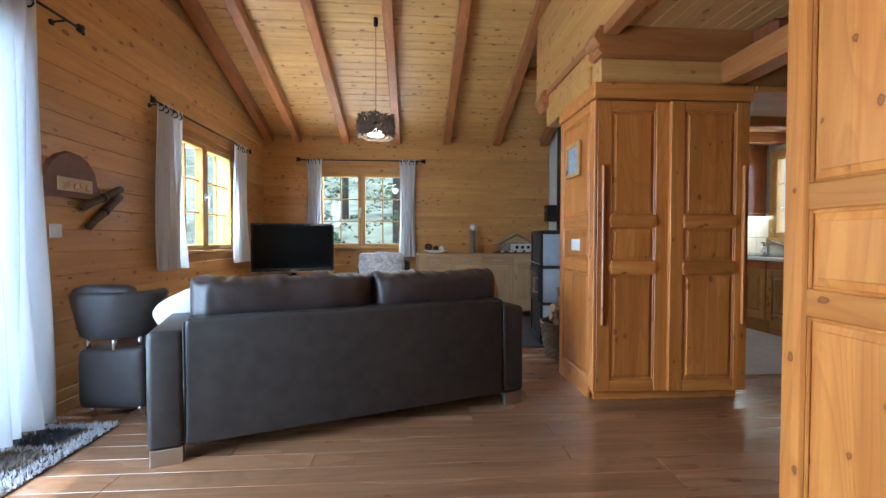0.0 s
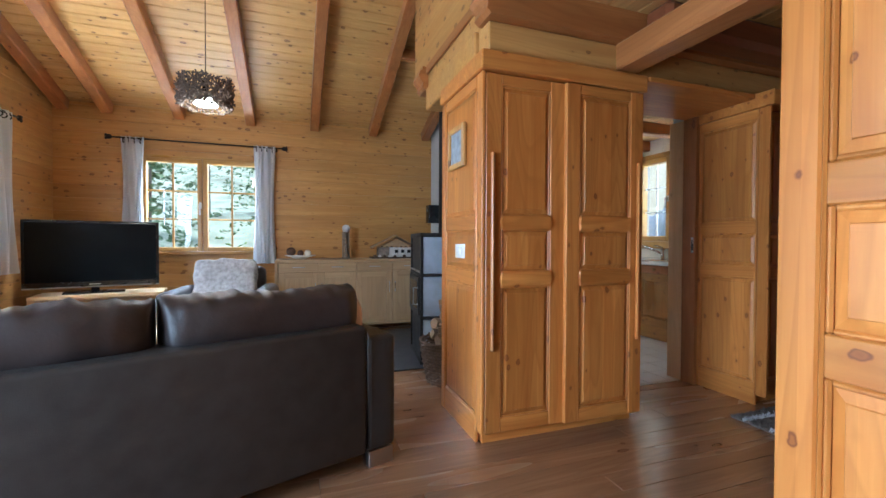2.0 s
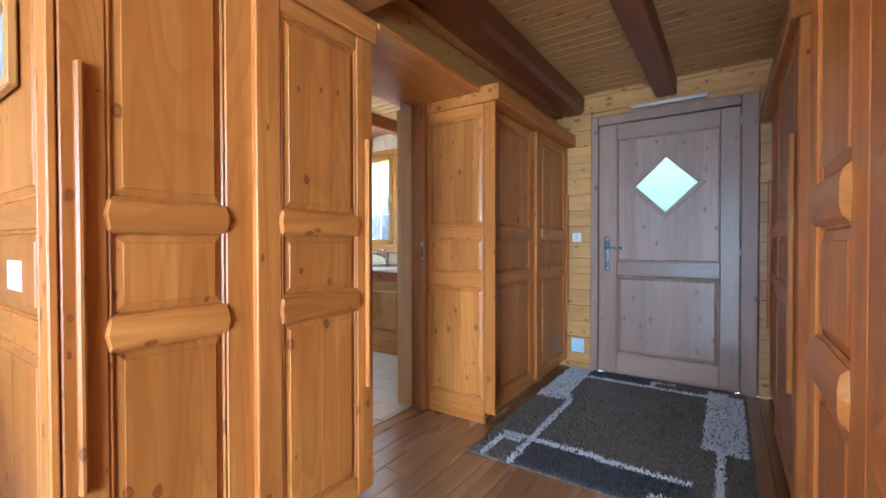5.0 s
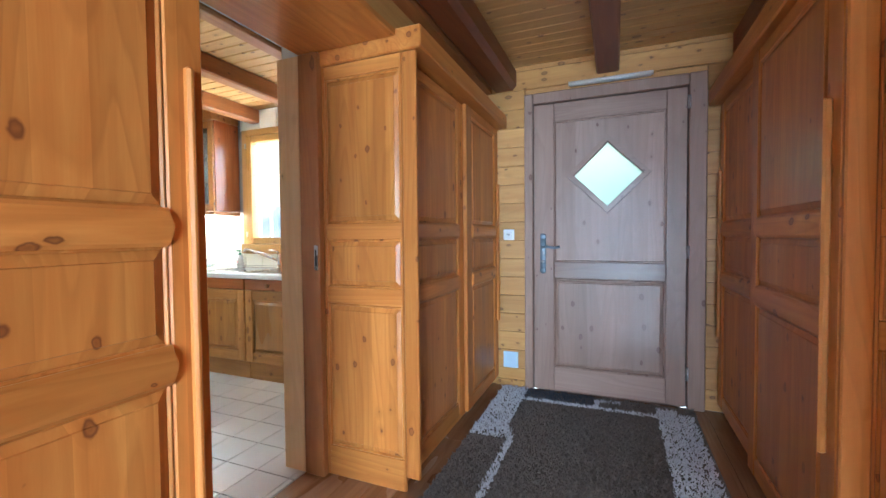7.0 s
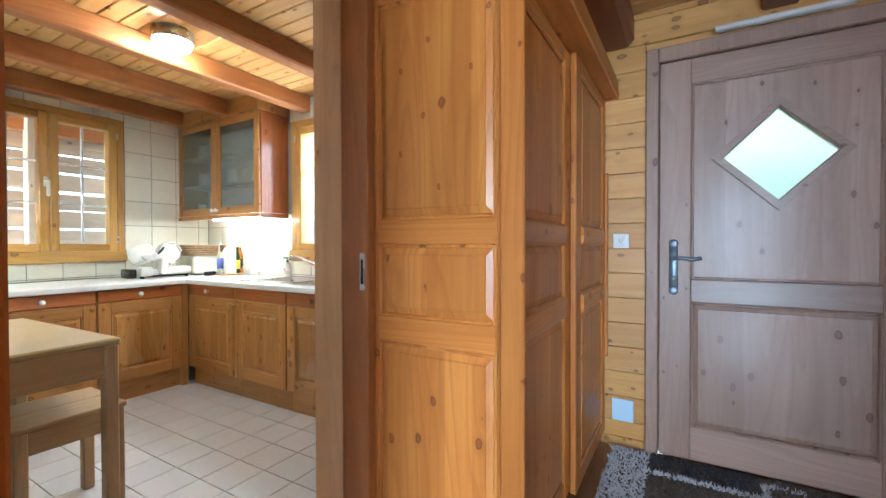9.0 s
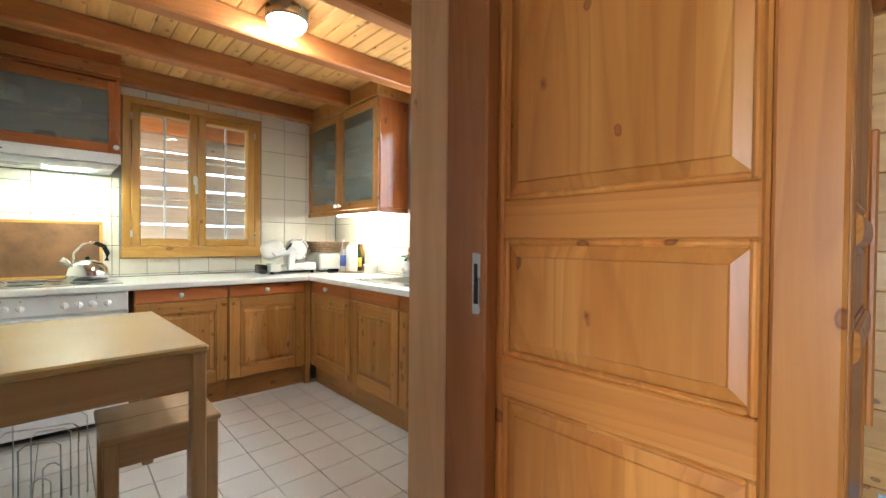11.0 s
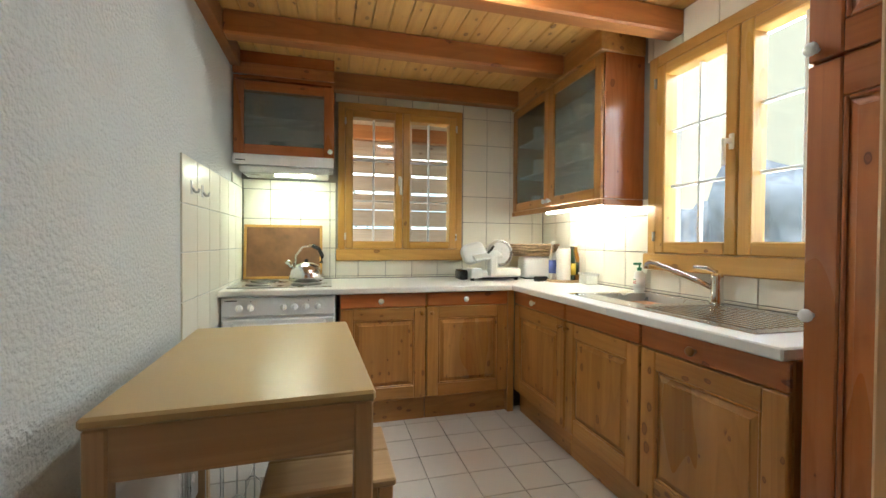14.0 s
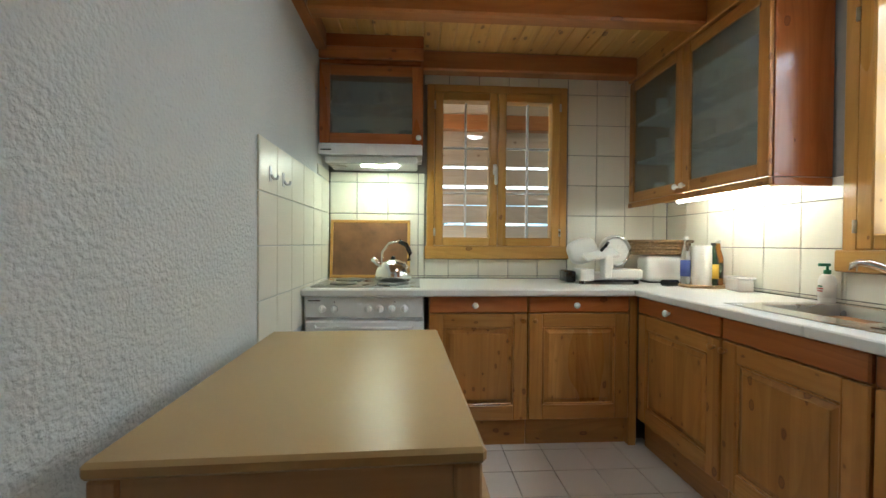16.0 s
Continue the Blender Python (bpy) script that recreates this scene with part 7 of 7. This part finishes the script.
for s in (0, 1):
    bm = bmesh.new()
    bm_box(bm, (-0.8, 0, 0), (6.5, 3.1, 0.18), 0.01, Matrix.Translation((0, 2.1, 9.6)) @ (Matrix.Rotation(radians(-24), 4, "X") if s == 0 else Matrix.Rotation(radians(24), 4, "X") @ Matrix.Translation((0, -3.1, 0))))
    part("roof", bm, "dark_x", hs)


def boulder(label, m, r, seed, mat="rock", squash=0.7):
    bm = bmesh.new()
    bmesh.ops.create_icosphere(bm, subdivisions=5, radius=r)
    for v in bm.verts:
        d = v.co.normalized()
        v.co = d * r * (1 + 0.35 * noise.noise(d * 1.6 + Vector((seed, 0, 0))) + 0.14 * noise.noise(d * 5 + Vector((0, seed, 0))) + 0.06 * noise.noise(d * 14 + Vector((0, 0, seed))))
        v.co.z *= squash
    ob = tagged(part("boulder", bm, mat, None, "", True), label, "rock")
    ob.matrix_basis = m
    return ob


boulder("large grey boulder outside the kitchen window", pose(9.9, 7.7, 0.2), 2.3, 2.0, "rock", 0.85)
boulder("large grey boulder on the slope", pose(-1.9, 14.2, -0.2), 1.3, 5.0)
boulder("large grey boulder on the slope", pose(1.2, 15.4, -0.2), 1.6, 9.0)


def tree(m, h, seed, crown_r, label, category="tree"):
    ob = thing("tree", label, category, m, "trees on the slope")
    rr = random.Random(seed)
    bm = bmesh.new()
    bm_rod(bm, (0, 0, 0), (rr.uniform(-0.2, 0.2), 0, h * 0.95), 0.20, 10, 0.03)
    part("trunk", bm, "bark", ob, "", True)
    verts, faces = [], []
    for k in range(46):
        z = h * (0.18 + 0.8 * k / 46)
        a = k * 2.399
        L = crown_r * (1.05 - k / 46) * rr.uniform(0.7, 1.1)
        for q in range(60):
            s = rr.uniform(0.15, 1.0)
            c = Vector((L * s * math.cos(a + rr.uniform(-0.25, 0.25)), L * s * math.sin(a + rr.uniform(-0.25, 0.25)), z - 0.35 * L * s * s + rr.uniform(-0.12, 0.12)))
            b = len(verts)
            e = rr.uniform(0.05, 0.11)
            d1 = Vector((rr.uniform(-1, 1), rr.uniform(-1, 1), rr.uniform(-0.5, 0.5))).normalized() * e
            d2 = Vector((rr.uniform(-1, 1), rr.uniform(-1, 1), rr.uniform(-1, 0.3))).normalized() * e * 0.6
            verts += [tuple(c - d1), tuple(c + d2), tuple(c + d1), tuple(c - d2)]
            faces.append((b, b + 1, b + 2, b + 3))
    me = bpy.data.meshes.new("crown")
    me.from_pydata(verts, [], faces)
    me.materials.append(M["leaf"])
    cr = new("crown", me)
    cr.parent = ob
    tagged(cr, kind="stuff")
    return ob


for k, (x, y, h, r) in enumerate(((-2.9, 13.5, 7.0, 1.8), (-0.2, 17.0, 9.0, 2.2), (2.6, 15.0, 7.5, 1.9), (-9.5, 12.5, 9.0, 2.3), (-13.0, 8.0, 8.0, 2.2), (-6.0, 19.0, 9.0, 2.4), (1.0, 22.0, 10.0, 2.6), (-3.2, 23.0, 10.0, 2.6))):
    tree(pose(x, y, -0.42 + max(0.0, y - 15) * 0.28), h, 20 + k, r, "dark green conifer outside the windows")


def shrub(m, r, seed):
    """A low bush: a few stems and many small leaves in uneven clumps."""
    ob = thing("shrub", "low fresh green shrub on the slope", "shrub", m, "shrubs on the slope")
    rr = random.Random(seed)
    bm = bmesh.new()
    for k in range(6):
        a = k * 1.05
        bm_rod(bm, (0, 0, 0), (0.5 * r * math.cos(a), 0.5 * r * math.sin(a), r * 0.7), 0.02, 6, 0.006)
    part("stem", bm, "bark", ob)
    verts, faces = [], []
    for k in range(22):
        a, q = rr.uniform(0, 6.283), rr.uniform(0.2, 0.8)
        cx, cy, cz = q * r * math.cos(a), q * r * math.sin(a), r * rr.uniform(0.25, 0.9)
        for i in range(55):
            c = Vector((cx + rr.gauss(0, 0.16 * r), cy + rr.gauss(0, 0.16 * r), cz + rr.gauss(0, 0.12 * r)))
            d1 = Vector((rr.uniform(-1, 1), rr.uniform(-1, 1), rr.uniform(-0.6, 0.6))).normalized() * rr.uniform(0.04, 0.08)
            d2 = Vector((rr.uniform(-1, 1), rr.uniform(-1, 1), rr.uniform(-1, 1))).normalized() * 0.035
            b = len(verts)
            verts += [tuple(c - d1), tuple(c + d2), tuple(c + d1), tuple(c - d2)]
            faces.append((b, b + 1, b + 2, b + 3))
    me = bpy.data.meshes.new("foliage")
    me.from_pydata(verts, [], faces)
    me.materials.append(M["shrub"])
    cr = new("foliage", me)
    cr.parent = ob
    tagged(cr, kind="stuff")


for k, (x, y, r) in enumerate(((-1.6, 11.2, 1.1), (0.1, 11.8, 1.2), (1.7, 12.4, 1.1), (-7.5, 7.6, 1.2), (-8.0, 9.4, 1.3), (-6.9, 11.0, 1.1))):
    shrub(pose(x, y, -0.42), r, 60 + k)
# the slope that rises behind the house
bm = bmesh.new()
NX, NY = 44, 28
grid = []
for j in range(NY + 1):
    row = []
    for i in range(NX + 1):
        x, y = -38 + 40.5 * i / NX, 14.6 + 40 * j / NY
        z = -0.7 + 0.32 * (y - 14.6) + 1.6 * noise.noise(Vector((x * 0.12, y * 0.12, 3.0))) * min(1.0, (y - 14.6) / 4) + 0.35 * noise.noise(Vector((x * 0.6, y * 0.6, 8.0)))
        row.append(bm.verts.new((x, y, z)))
    grid.append(row)
for p, q in zip(grid, grid[1:]):
    for i in range(NX):
        bm.faces.new((p[i], p[i + 1], q[i + 1], q[i]))
structure("hillside", bm, "hillside", "stony green slope rising behind the house", "ground")

# ---- floor planks, nearest first ----
rnd = random.Random(21)
pw = 0.128
shared = {}


def plank(x0, x1, y0, y1):
    L = round(x1 - x0 - 0.0016, 3)
    wv = round(y1 - y0 - 0.0016, 4)
    if (L, wv) not in shared:
        bm = bmesh.new()
        bm_box(bm, (-L / 2, -wv / 2, -0.0215), (L / 2, wv / 2, 0.0), 0.0015)
        me = finish(bm)
        me.materials.append(M["floor"])
        shared[(L, wv)] = me
    ob = new("plank", shared[(L, wv)])
    ob.parent = floor
    ob.matrix_basis = pose((x0 + x1) / 2, (y0 + y1) / 2, 0)


y = -1.2
while y < BY - 0.01:
    y1 = min(y + pw, BY)
    if y < 3.5 < y1:
        y1 = 3.5
    xe = EX if y < 3.499 else 2.40
    x = LX - rnd.choice((0.0, 0.4, 0.8, 1.2))
    while x < xe - 0.001:
        L = rnd.choice((1.2, 1.6, 2.0, 2.4))
        a, b = max(x, LX), min(x + L, xe)
        if xe - b < 0.25:
            b = xe
        if b - a > 0.05:
            plank(a, b, y, y1)
        x = b if b == xe else x + L
    y = y1
